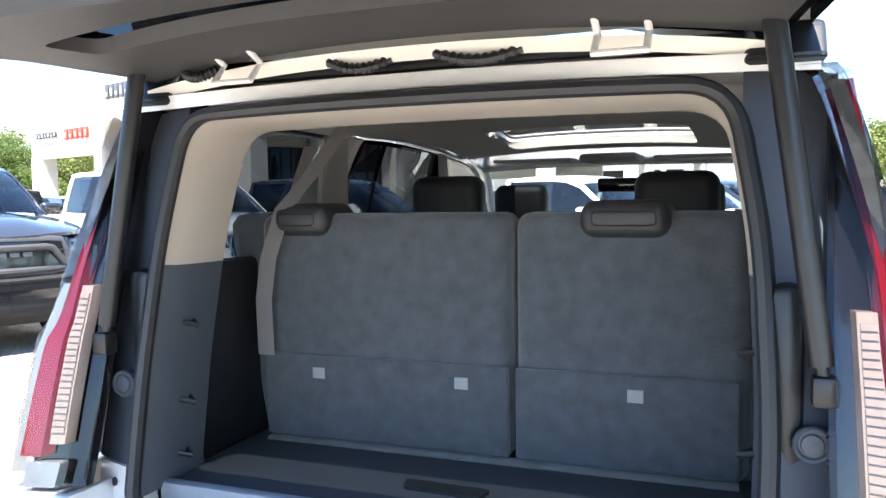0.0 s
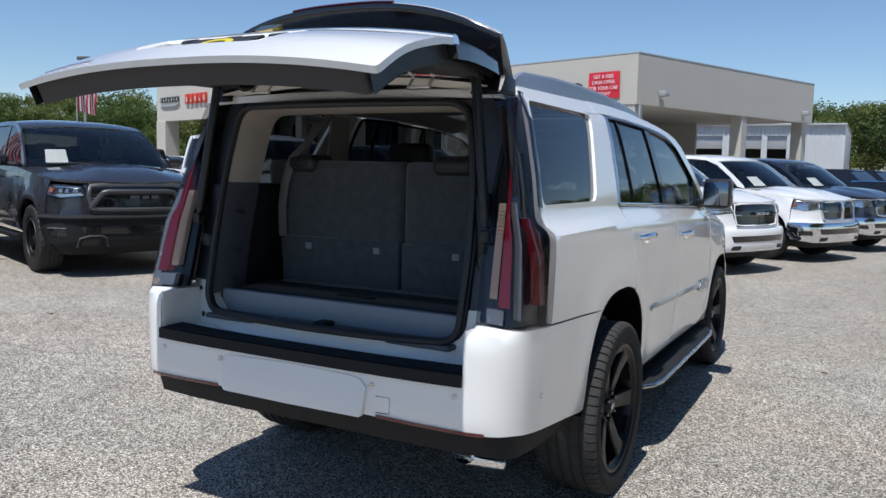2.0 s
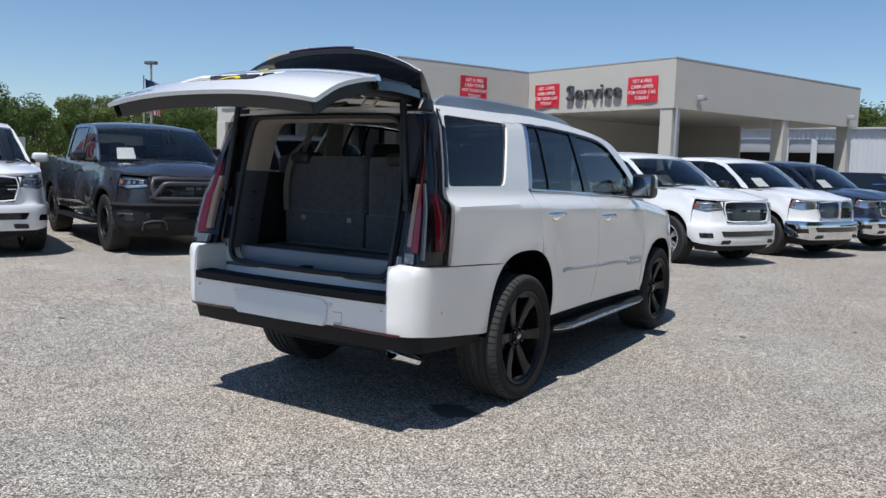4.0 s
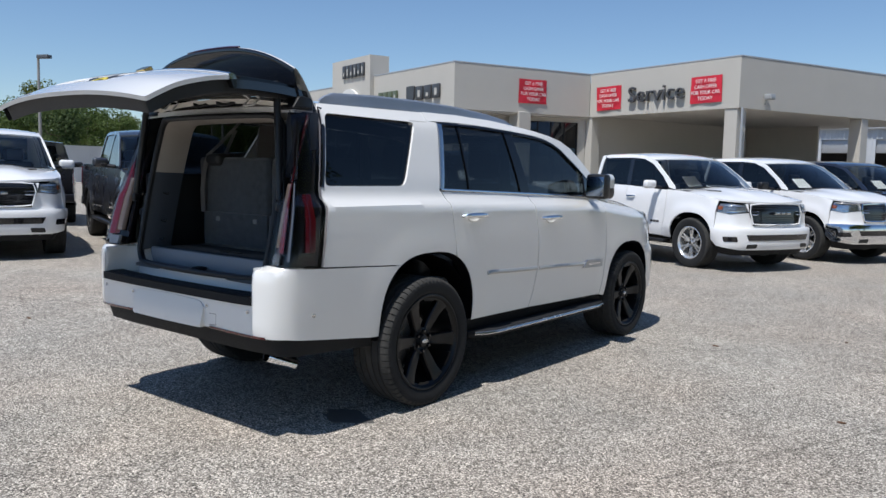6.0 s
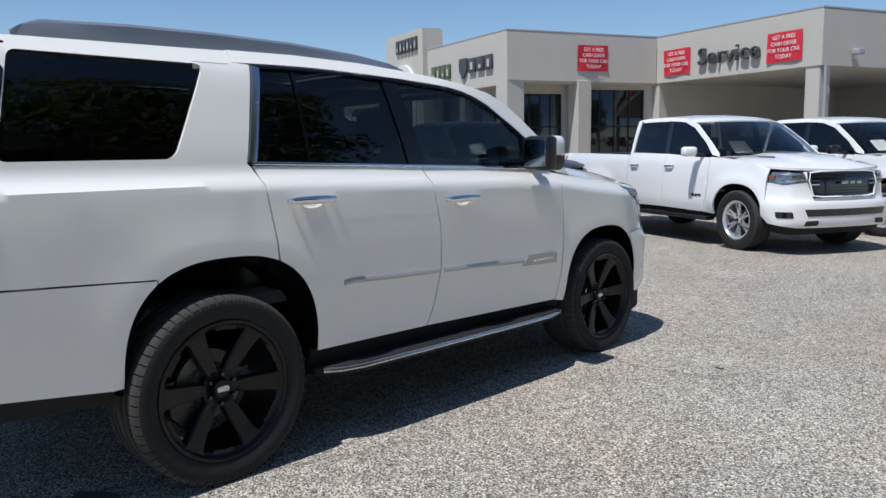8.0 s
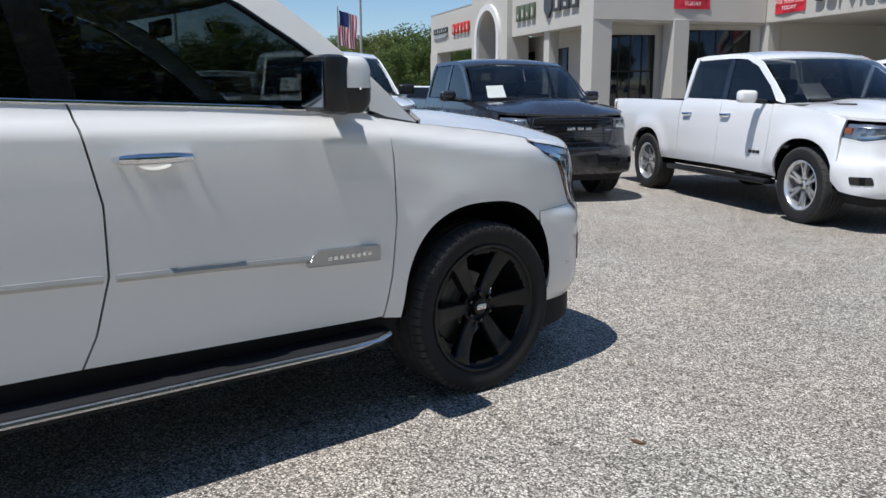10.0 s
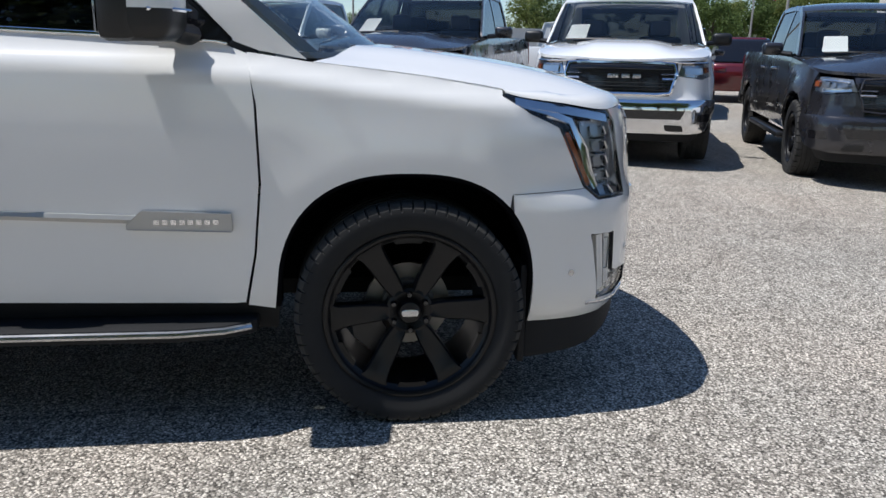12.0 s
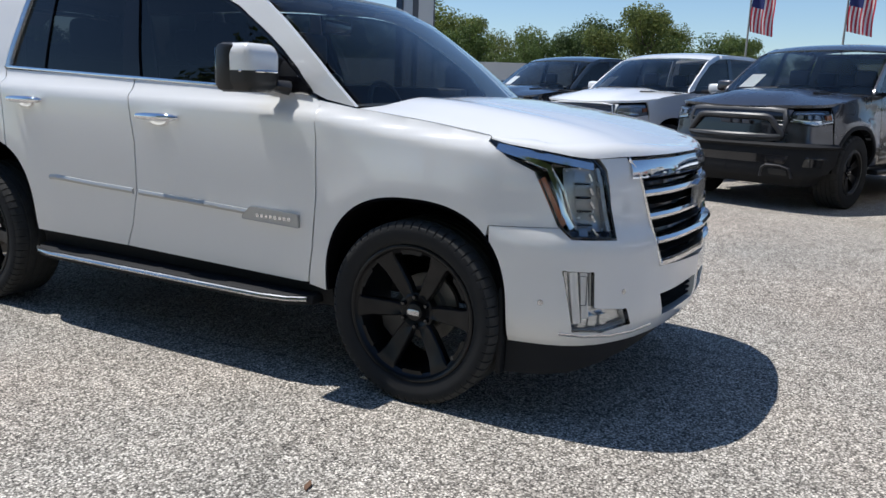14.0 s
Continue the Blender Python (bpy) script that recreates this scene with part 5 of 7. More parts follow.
def gate_in(t, z, out):
    p = gate(t * .93, z, -.10)
    return (p[0], p[1] - out, z)


part("inner_panel", sheet(gate_in, rounded([(-1, .87), (1, .87), (1, 1.36), (-1, 1.36)], .03), [rounded([(.02, .93), (.30, .93), (.30, 1.01), (.02, 1.01)], .01)], .05, -.075), PANEL_DARK, hatch, "charcoal inner trim panel")
part("inner_upper", sheet(gate_in, [(-1, 1.34), (1, 1.34), (.98, 1.72), (-.98, 1.72)], [rounded([(-.86, 1.40), (.86, 1.40), (.84, 1.52), (-.84, 1.52)], .04)], .05, -.03), PANEL_DARK, hatch)
part("panel_pocket", box((.0, -1.12, .92), (.24, -1.10, 1.02), .004), INK, hatch)
part("panel_button", lathe([(0, .02), (.01, .02), (.012, .012), (.012, .001)], 20, "Y"), TRIM_BLACK, hatch).matrix_basis = Matrix.Translation((.28, -1.07, .97))
part("inner_header", sheet(gate_in, [(-1, 1.70), (1, 1.70), (1, 1.86), (-1, 1.86)], step=.05, thick=.03, out=-.02), CREAM, hatch, "cream painted inner frame")
part("hinge_rail", box((-.66, -.835, 1.81), (.66, -.785, 1.85), .012), CREAM, hatch, "cream painted inner frame at the hinge")
for s in (1, -1):
    part("gate_side", sheet(lambda a, b, o, s=s: (s * (GATE_W(b) - .035), GATE_Y(b) + .055 + a, b), [(0, .86), (.09, .86), (.08, 1.83), (0, 1.83)], step=.06, thick=0), TRIM_BLACK, hatch)
for s in (1, -1):
    a = Vector((s * .725, -.98, 1.275))
    b = Vector((s * .635, -.93, 1.95))
    strut = part("gate_strut", tube([a, a.lerp(b, .42)], .011, 10), TRIM_BLACK, suv, "black gas strut")
    part("strut_tube", tube([a.lerp(b, .05), b], .0195, 12), TRIM_BLACK, strut)
    part("ball_joint", box(tuple(a - Vector((.02, .02, .03))), tuple(a + Vector((.02, .02, .02))), .008), TRIM_BLACK, strut)
    h = Vector((s * .40, -.905, 1.842))
    arm = part("gate_hinge", join(tube([h + Vector((-.05, -.03, -.012)), h + Vector((.05, -.03, -.012))], .006, 8), tube([h + Vector((-.045, -.03, -.012)), h + Vector((-.045, .01, .03)), h + Vector((-.045, -.07, .07))], .007, 8),
                                  tube([h + Vector((.045, -.03, -.012)), h + Vector((.045, .01, .03)), h + Vector((.045, -.07, .07))], .007, 8), box(tuple(h + Vector((-.055, -.1, .06))), tuple(h + Vector((.055, -.03, .072))), .003)), WHITE_INK, suv, "white steel hinge")
    part("corner_pad", prism(rounded([(-.90, 1.80), (-.74, 1.80), (-.75, 1.87), (-.84, 1.88)], .02), min(s * .60, s * .73), max(s * .60, s * .73), "X", .01), TRIM_BLACK, suv, "black corner seal block")
for x0, x1, d in ((-.21, -.05, .03), (.02, .22, .03), (-.46, -.56, .02)):
    pts = [(x0 + (x1 - x0) * i / 12, -.88 - .02 * math.sin(i / 12 * math.pi), 1.872 - d * math.sin(i / 12 * math.pi * .9)) for i in range(13)]
    part("cable_sleeve", tube([p for q, r in zip(pts, pts[1:]) for p in (q, tuple((np.array(q) * .5 + np.array(r) * .5)))], [(.013 if i % 2 else .009) for i in range(24)], 8), TRIM_BLACK, suv, "ribbed black cable sleeve")
part("seal_strip", box((-.60, -.83, 1.845), (.60, -.80, 1.868), .006), GASKET, suv)


# ---- pickup trucks ----
TRUCK = Shell(
    [(0, -1.33), (.5, -1.33), (.86, -1.31), (.945, -1.24), (.975, -1.0), (.985, -.5), (.99, 0), (.992, 1.5), (.988, 2.8), (.978, 3.5), (.955, 3.95),
     (.91, 4.22), (.82, 4.38), (.6, 4.47), (.3, 4.51), (0, 4.52)], 6,
    [(.4, .06), (.5, .02), (.65, .0), (.9, .004), (1.1, .02), (1.2, .035), (1.26, .05), (1.32, .07), (1.6, .14), (1.85, .22), (1.96, .30)],
    [(.4, .05), (.6, 0), (1.25, .0), (1.32, .03)],
    [(.22, .14), (.33, .04), (.43, 0), (.66, 0), (.71, .025), (.76, .038), (1.0, .06), (1.08, .09), (1.15, .16)],
    (-1.3, -1.0), (3.9, 4.3), 0.0, 1.0)
TRUCK.flares = ((0, .44, .47, .47, 2.4, .022), (3.57, .44, .47, .47, 2.4, .030))
P = TRUCK.at
T1U, T0U = TRUCK.u1, TRUCK.u0


def pickup(name, label, paint, bumper_mat, style, rim_mat, lamp_mat):
    """A crew-cab pickup; origin on the ground below the rear axle, nose towards +y."""
    tr = thing(name, label, "pickup truck", "trucks parked in rows")
    ra = lambda a, b, n=16: super_arch(0, .44, .47, .47, 2.4, a, b, n)
    fa = lambda a, b, n=16: super_arch(3.57, .44, .47, .47, 2.4, a, b, n)

    def two(nm, o, m, holes=(), lab="", step=.055, thick=.025, out=0.0):
        return [part(nm, sheet(P, o, holes, step, thick, mir, out), m, tr, lab) for mir in (False, True)]
    two("bed_side", [(T0U + .9, .55), (-.47, .52)] + ra(-.468, .468)[::1] + [(.47, .50), (.90, .50), (.90, 1.30), (-.5, 1.325), (T0U + .9, 1.33)], paint, lab="painted bed side")
    part("tailgate", box((-.93, -1.34, .62), (.93, -1.28, 1.32), .02), paint, tr)
    part("bed_floor", box((-.86, -1.28, .72), (.86, .86, .80), .01), PLASTIC, tr)
    part("tonneau_cover", box((-.88, -1.27, 1.29), (.88, .86, 1.325), .012), TRIM_BLACK, tr, "black bed cover")
    part("rear_bumper", box((-.95, -1.45, .52), (.95, -1.28, .70), .03), bumper_mat, tr)
    top = Curve([(.93, 1.855), (1.2, 1.875), (1.8, 1.872), (2.2, 1.845), (2.5, 1.74), (2.85, 1.50), (3.1, 1.31)])
    belt = lambda y: 1.335 - (y - .95) * .022
    rd = [(.915, .50), (1.86, .50), (1.90, .8), (1.90, belt(1.9)), (.99, belt(.99)), (.915, 1.30)]
    fd = [(1.868, .50), (2.86, .48), (2.94, .75), (2.965, 1.0), (2.95, 1.26), (1.908, belt(1.9)), (1.908, .8)]
    rds = two("rear_door", rd, paint)
    fds = two("front_door", fd, paint)
    two("fender", [(2.868, .48), (2.948, .75), (2.973, 1.0), (2.958, 1.27), (3.3, 1.25), (3.8, 1.19), (4.08, 1.12), (4.055, .94), (4.06, .715), (4.03, .60)] + fa(4.02, 3.103, 18) + [(3.10, .46)], paint, lab="painted front wing")
    two("cab_frame", [(.915, 1.31), (.99, belt(.99) + .008), (1.03, 1.85)] + [(y, top(y) - .055) for y in np.arange(1.1, 2.2, .12)] + [(2.45, 1.70), (2.78, 1.48), (2.98, 1.30), (3.12, 1.275), (3.1, 1.315), (2.85, 1.505), (2.5, 1.745), (2.2, 1.85), (1.8, 1.877), (1.2, 1.88), (.94, 1.86)], paint)
    two("rear_door_glass", [(.995, belt(.99) + .01), (1.845, belt(1.84) + .01), (1.80, 1.825), (1.035, 1.825)], GLASS_TRUCK, out=-.015, thick=.004, lab="tinted side glass")
    two("front_door_glass", [(1.96, belt(1.96) + .01), (2.93, belt(2.93) + .005), (2.75, 1.48), (2.43, 1.70), (2.18, 1.785), (1.91, 1.82)], GLASS_TRUCK, out=-.015, thick=.004)
    two("door_post", [(1.845, belt(1.84)), (1.96, belt(1.96)), (1.91, 1.83), (1.80, 1.83)], GLOSS_BLACK, out=-.008, thick=.01)
    pil = Curve([(1.27, 3.13), (1.31, 3.1), (1.505, 2.85), (1.745, 2.5), (1.848, 2.2)])

    def wind(t, z, o):
        y = pil(z)
        return (P(y, z)[0] * t * .985, y + (.26 - .2 * (z - 1.27)) * (1 - abs(t) ** 2.2) + o * .5, z + .02 * (1 - t * t) + o * .8)
    part("windscreen", sheet(wind, [(-.97, 1.265), (.97, 1.265), (.96, 1.80), (-.96, 1.80)], step=.1, thick=.004), GLASS_TRUCK_FRONT, tr, "tinted windscreen")

    def rf(t, y, o):
        z = top(y) - .004
        return (P(y, z)[0] * t, y + .17 * smooth(y, 1.7, 2.4) * (1 - abs(t) ** 2.2), z + (.05 - .022 * smooth(y, 1.8, 2.4)) * (1 - abs(t) ** 2.6) + o)
    part("cab_roof", sheet(rf, [(-1, .94), (1, .94), (1, 2.40), (-1, 2.40)], step=.1, thick=.02), paint, tr, "painted cab roof")
    part("cab_back", sheet(lambda x, z, o: (x, .93 + o, z), [(-.90, 1.25), (.90, 1.25), (.75, 1.85), (-.75, 1.85)], [rounded([(-.66, 1.42), (.66, 1.42), (.6, 1.78), (-.6, 1.78)], .05)], .15, .02), paint, tr)
    part("back_glass", box((-.67, .945, 1.41), (.67, .955, 1.79)), GLASS_TRUCK, tr)
    hc, he = Curve([(3.0, 1.30), (3.5, 1.29), (4.0, 1.24), (4.3, 1.17), (4.45, 1.10)]), Curve([(3.0, 1.27), (3.5, 1.225), (3.9, 1.165), (4.2, 1.11), (4.45, 1.07)])
    hx = Curve([(3.0, .94), (3.6, .93), (3.95, .905), (4.15, .85), (4.3, .74), (4.4, .5), (4.44, .2)])

    def hood(x, y, o):
        t = min(1, abs(x) / .94)
        k = .03 * (1 - smooth(abs(x), .34, .46)) * smooth(y, 4.4, 4.0)
        return (x, y, he(y) + (hc(y) - he(y)) * (1 - t ** 3) + k + o)
    ed = [(hx(y), y) for y in (3.05, 3.3, 3.6, 3.8, 3.95, 4.08, 4.2, 4.3, 4.37)] + [(.3, 4.425), (.1, 4.44)]
    part("bonnet", sheet(hood, ed + [(-a, b) for a, b in ed[::-1]] + [(-.8, 3.10), (-.4, 3.30), (0, 3.35), (.4, 3.30), (.8, 3.10)], step=.1, thick=.03), paint, tr, "painted bonnet with a raised centre")
    if style != "work":
        for s in (1, -1):
            part("bonnet_vent", prism(rounded([(s * .50, 3.55), (s * .62, 3.50), (s * .64, 3.62), (s * .52, 3.78)], .02), hood(.57, 3.62, 0)[2] - .01, hood(.57, 3.62, 0)[2] + .006, "Z"), TRIM_BLACK, tr)
    part("scuttle", box((-.9, 3.0, 1.20), (.9, 3.4, 1.262), .02), PLASTIC, tr)
    # nose
    hl = [(4.07, .945), (4.10, 1.075), (4.25, 1.078), (4.60, 1.060), (4.655, .950), (4.30, .915)]
    for mir in (False, True):
        h = part("headlight", sheet(P, hl, step=.05, thick=.03, mirror=mir, out=-.03), LAMP_DARK if style == "black" else LAMP_GREY if style == "silver" else SILVER, tr, "wraparound headlight")
        part("lens", sheet(P, hl, step=.05, thick=.03, mirror=mir, out=.004), LENS, h)
        part("reflector", strip(P, [(4.24, .955), (4.42, .952), (4.60, .966)] if style in ("silver", "black") else [(4.28, 1.0), (4.42, .995), (4.58, .997)], .04 if style in ("silver", "black") else .075, -.006, -.025, mir), lamp_mat, h)
        if style in ("silver", "black"):
            part("light_bar", strip(P, [(4.20, 1.050), (4.40, 1.046), (4.58, 1.038)], .014, -.004, -.025, mir), SILVER, h)
            for u in (4.29, 4.41, 4.53):
                part("projector", sheet(P, rounded([(u - .03, .985), (u + .03, .985), (u + .03, 1.03), (u - .03, 1.03)], .012, 2), step=.04, thick=.02, mirror=mir, out=-.012), LAMP_GREY, h)
        part("marker", strip(P, [(4.09, 1.01), (4.12, 1.01), (4.16, 1.005)], .06, -.006, -.025, mir), AMBER_OFF, h)
        part("fog_lamp", sheet(P, rounded([(4.24, .565), (4.44, .57), (4.46, .49), (4.26, .485)], .02), step=.05, thick=.02, mirror=mir, out=.041), GLOSS_BLACK, tr)
        part("tow_hook", sheet(P, rounded([(4.60, .45), (4.78, .455), (4.76, .39), (4.58, .385)], .02), step=.05, thick=.02, mirror=mir, out=.040), INK, tr)

    def full(nm, o, m, lab="", out=0.0, thick=.03, holes=()):
        return part(nm, join(sheet(P, o, holes, .05, thick, False, out), sheet(P, o, holes, .05, thick, True, out)), m, tr, lab)
    full("front_bumper", [(4.045, .705), (4.3, .712), (T1U, .70), (T1U, .36), (4.5, .36), (4.12, .41), (4.035, .50)], bumper_mat, "front bumper with tow hooks", out=.035, thick=.06)
    full("bumper_grille", [(4.58, .60), (T1U, .60), (T1U, .51), (4.62, .51)], GLOSS_BLACK, out=.041, thick=.01)
    full("air_dam", [(4.07, .45), (4.5, .39), (T1U, .39), (T1U, .27), (4.4, .26), (4.08, .28)], PLASTIC, out=-.03)
    full("nose_panel", [(4.062, .70), (4.07, .94), (4.30, .908), (4.66, .942), (4.61, 1.077), (T1U, 1.10), (T1U, .70)], paint, out=-.012)
    gl = [(4.665, 1.075), (T1U, 1.092), (T1U, .74), (4.74, .74), (4.655, .95)]
    g = full("grille", gl, GLOSS_BLACK, "black grille", out=.004, thick=.04)
    gm = {"chrome": CHROME, "black": TRIM_BLACK, "silver": SATIN, "work": CHROME}[style]
    for mir in (False, True):
        part("grille_frame", strip(P, [(T1U, 1.085), (4.85, 1.08), (4.70, 1.065), (4.672, .96), (4.73, .77), (4.87, .755), (T1U, .755)], .06 if style == "black" else .022 if style == "silver" else .042, .02, -.01, mir), SURROUND if style == "black" else gm if style != "silver" else paint, g)
        for z in () if style == "black" else (.80, .835, .87, 1.01, 1.045):
            part("grille_slat", strip(P, [(4.72 + i * (T1U - 4.72) / 6, z) for i in range(7)], .010, .006, -.01, mir), PLASTIC, g)
        if style in ("chrome", "work"):
            part("bonnet_strip", strip(P, [(4.12, 1.080), (4.4, 1.078), (4.62, 1.078), (4.8, 1.098), (T1U, 1.102)], .024, .022, -.01, mir), CHROME, g, "chrome strip along the bonnet edge")
        part("grille_bar", strip(P, [(4.68, .915), (4.82, .915)], .022, .02, -.01, mir), gm, g)
        part("grille_bar", strip(P, [(4.69, .96), (4.83, .96)], .016, .02, -.01, mir), gm, g)
    if style == "black":
        hoop = [(.56, .80), (.42, .985), (.36, 1.0), (-.36, 1.0), (-.42, .985), (-.56, .80), (-.46, .785), (.46, .785)]
        hp = rounded(hoop, .05)
        part("grille_hoop", closed_tube([(x, 4.525 - .07 * (x / .5) ** 2, z) for x, z in dense(hp, .06)], .032), SURROUND, g, "grey hoop round the grille badge")
        for s, mir in ((1, False), (-1, True)):
            part("headlight_frame", strip(P, [(4.10, 1.05), (4.085, .965), (4.30, .933), (4.62, .958)], .016, .004, -.02, mir), SATIN, tr, "bright edge below the headlight")
            part("fog_bar", strip(P, [(4.20, .575), (4.32, .58), (4.44, .578)], .03, .062, .03, mir), SILVER, tr, "slim bumper light")
            part("hook_surround", strip(P, [(4.54, .36), (4.57, .46), (4.66, .49), (4.80, .49), (4.84, .46), (4.86, .36)], .035, .062, .03, mir), SURROUND, tr)
        part("bumper_shelf", join(*[strip(P, [(4.06 + i * (T1U - 4.06) / 10, .70) for i in range(11)], .06, .085, .0, q) for q in (False, True)]), PLASTIC, tr, "black bumper top edge")
    if style == "work":
        part("grille_post", box((-.035, 4.47, .76), (.035, 4.53, 1.09), .01), CHROME, g)
    else:
        for k, w in ((-.105, .05), (-.035, .05), (.045, .066)):
            part("badge_block", box((k * 1.6 - w / 1.2, 4.50, .917), (k * 1.6 + w / 1.2, 4.535, .958), .006), SATIN if style != "black" else SHADE_GREY, g)
    for s, mir in ((1, False), (-1, True)):
        m = box((s * 1.13 - .115, 2.66, 1.275), (s * 1.13 + .115, 2.79, 1.42), .045, seg=3)
        part("door_mirror", m, paint if style in ("black", "silver") else TRIM_BLACK, tr, "door mirror")
        part("mirror_arm", tube([(s * .93, 2.80, 1.29), (s * 1.1, 2.73, 1.31)], .03, 8), TRIM_BLACK, tr)
        for yc, dr in ((1.12, rds[mir]), (2.05, fds[mir])):
            pts = [P(yc + a, 1.13, o) for a, o in ((-.1, 0), (-.08, .03), (.08, .03), (.1, 0))]
            part("handle", tube([(s * p[0], p[1], p[2]) for p in pts], .016, 8), paint if style == "black" else CHROME, dr)
        part("side_step", box((min(s * .86, s * 1.03), .7, .36), (max(s * .86, s * 1.03), 3.0, .42), .02), TRIM_BLACK, tr, "black side step")
        for k in range(3):
            y = 2.62 + k * .075
            part("badge_block", sheet(P, [(y, .70), (y + .06, .70), (y + .06, .735), (y, .735)], step=.05, thick=.004, mirror=mir, out=.006), INK if paint is WHITE else SILVER, fds[mir])
        part("tail_lamp", sheet(P, [(T0U + .80, .90), (T0U + 1.0, .90), (T0U + 1.0, 1.28), (T0U + .80, 1.28)], step=.06, thick=.02, mirror=mir, out=.012), RED_LENS, tr)
        for y0 in (0, 3.57):
            sh = bmesh.new()
            rows = []
            for i in range(13):
                a = math.pi * i / 12
                rows.append([sh.verts.new((s * x, y0 + .475 * math.cos(a), .42 + .475 * math.sin(a))) for x in (.95, .58)])
            for r, q in zip(rows, rows[1:]):
                sh.faces.new((r[0], r[1], q[1], q[0]))
            sh.faces.new([r[1] for r in rows])
            part("wheel_housing", sh, WELL, tr)
            if style == "black":
                part("rim_ring", lathe([(0, .222), (.006, .226), (.006, .236), (0, .240)], 48), STEEL, tr, "dull ring on the black rim").matrix_basis = pose(s * .978, y0, .41, 0, 0, 0 if s > 0 else 180)
                ln = (fa if y0 else ra)(y0 + .469, y0 - .469, 20)
                part("arch_moulding", strip(P, ln, .05, .012, -.01, mir), PLASTIC, tr)
            wheel(tr, "wheel", pose(s * .845, y0, .41, 0, 0, 0 if s > 0 else 180), .41, .245 if style == "black" else .262, .29, rim_mat, 6, "twin" if rim_mat is not RIM_BLACK else "blade", CHROME if rim_mat is not RIM_BLACK else SATIN)
    part("underbody", box((-.6, -1.1, .38), (.6, 4.3, .6), .03), PLASTIC, tr)
    part("cabin_shell", box((-.86, .97, .6), (.86, 3.0, .75), .02), PLASTIC, tr)
    for x in (-.42, .42):
        for y in (1.2, 2.05):
            part("seat", join(box((x - .27, y, .75), (x + .27, y + .18, 1.38), .05), box((x - .13, y + .03, 1.38), (x + .13, y + .13, 1.58), .04)), LEATHER, tr)
    part("dashboard", box((-.84, 2.75, .8), (.84, 3.15, 1.24), .06), LEATHER, tr)
    a, b, c, d = [Vector(wind(t, z, -.012)) for t, z in ((.50, 1.325), (.77, 1.325), (.745, 1.49), (.485, 1.49))]
    bm = bmesh.new()
    vs = [bm.verts.new(p) for p in (a, b, c, d)]
    bm.faces.new(vs)
    bmesh.ops.solidify(bm, geom=bm.faces[:], thickness=.002)
    part("window_sticker", bm, PAPER, tr, "white paper price sheet inside the windscreen", 0)
    wp = [wind(t, 1.29, .02) for t in np.linspace(.75, .1, 8)]
    part("wiper", tube(wp, .01, 6), TRIM_BLACK, tr)
    return tr


HEAD = -25.5 - 90
FWD, LEFT = Vector((math.cos(radians(-25.5)), math.sin(radians(-25.5)))), Vector((-math.sin(radians(-25.5)), math.cos(radians(-25.5))))


def rise(x, y=0.0):
    """The paving's height: it climbs a little towards the row of trucks."""
    return .13 * smooth(-x, 1.3, 4.6) * (1 - smooth(y, 5.0, 9.5))


def stall(lf, turn=0.0, k=1.0):
    """The pose of a truck, k times its usual size, whose left front wheel stands at lf."""
    f = Matrix.Rotation(radians(turn), 2) @ FWD
    l = Matrix.Rotation(radians(turn), 2) @ LEFT
    c = Vector(lf) - (l * .86 + f * 3.57) * k
    return pose(c.x, c.y, rise(lf[0] - .4, lf[1] - .8), 0, 0, HEAD + turn) @ Matrix.Scale(k, 4)


rebel = pickup("pickup", "graphite grey off-road pickup with a black bumper, on the paving", GRAPHITE, PLASTIC, "black", RIM_BLACK, SILVER)
rebel.matrix_basis = stall((-6.5, 4.3), 5, 1.03)
sport = pickup("pickup", "white crew-cab pickup with polished wheels and a vented bonnet", WHITE, WHITE, "silver", TRUCK_RIM, SILVER)
sport.matrix_basis = stall((.05, 10.5))
chrome_truck = pickup("pickup", "white crew-cab pickup with a chrome bumper and grille", WHITE, CHROME, "chrome", TRUCK_RIM, SILVER)
chrome_truck.matrix_basis = stall((-5.1, 6.7), 5)
work = pickup("pickup", "white crew-cab pickup with a chrome cross grille", WHITE, CHROME, "work", TRUCK_RIM, SILVER)
work.matrix_basis = stall((1.1, 13.35))
grey = pickup("pickup", "metallic grey crew-cab pickup with a dark grille", GRAPHITE, GRAPHITE, "silver", RIM_BLACK, SILVER)
grey.matrix_basis = stall((-3.9, 9.25), 5)
navy = pickup("pickup", "dark blue crew-cab pickup with a chrome cross grille", NAVY, CHROME, "work", TRUCK_RIM, SILVER)
navy.matrix_basis = stall((1.95, 16.2))
copy_thing(sport, stall((-7.96, 1.9), 5))
black = pickup("pickup", "black crew-cab pickup parked at the end of the row", JET, JET, "black", RIM_BLACK, SILVER)
black.matrix_basis = stall((-9.6, -.5), 5)
back = copy_thing(chrome_truck, stall((-16.8, 8.26), 180))
back["label"] = "white pickup seen from behind in the far row"
back = copy_thing(black, stall((-17.1, 10.5), 180))
back["label"] = "black pickup with red tail lamps in the far row"
back = copy_thing(grey, stall((-18.2, 5.2), 180))
back["label"] = "grey pickup parked in the far row"


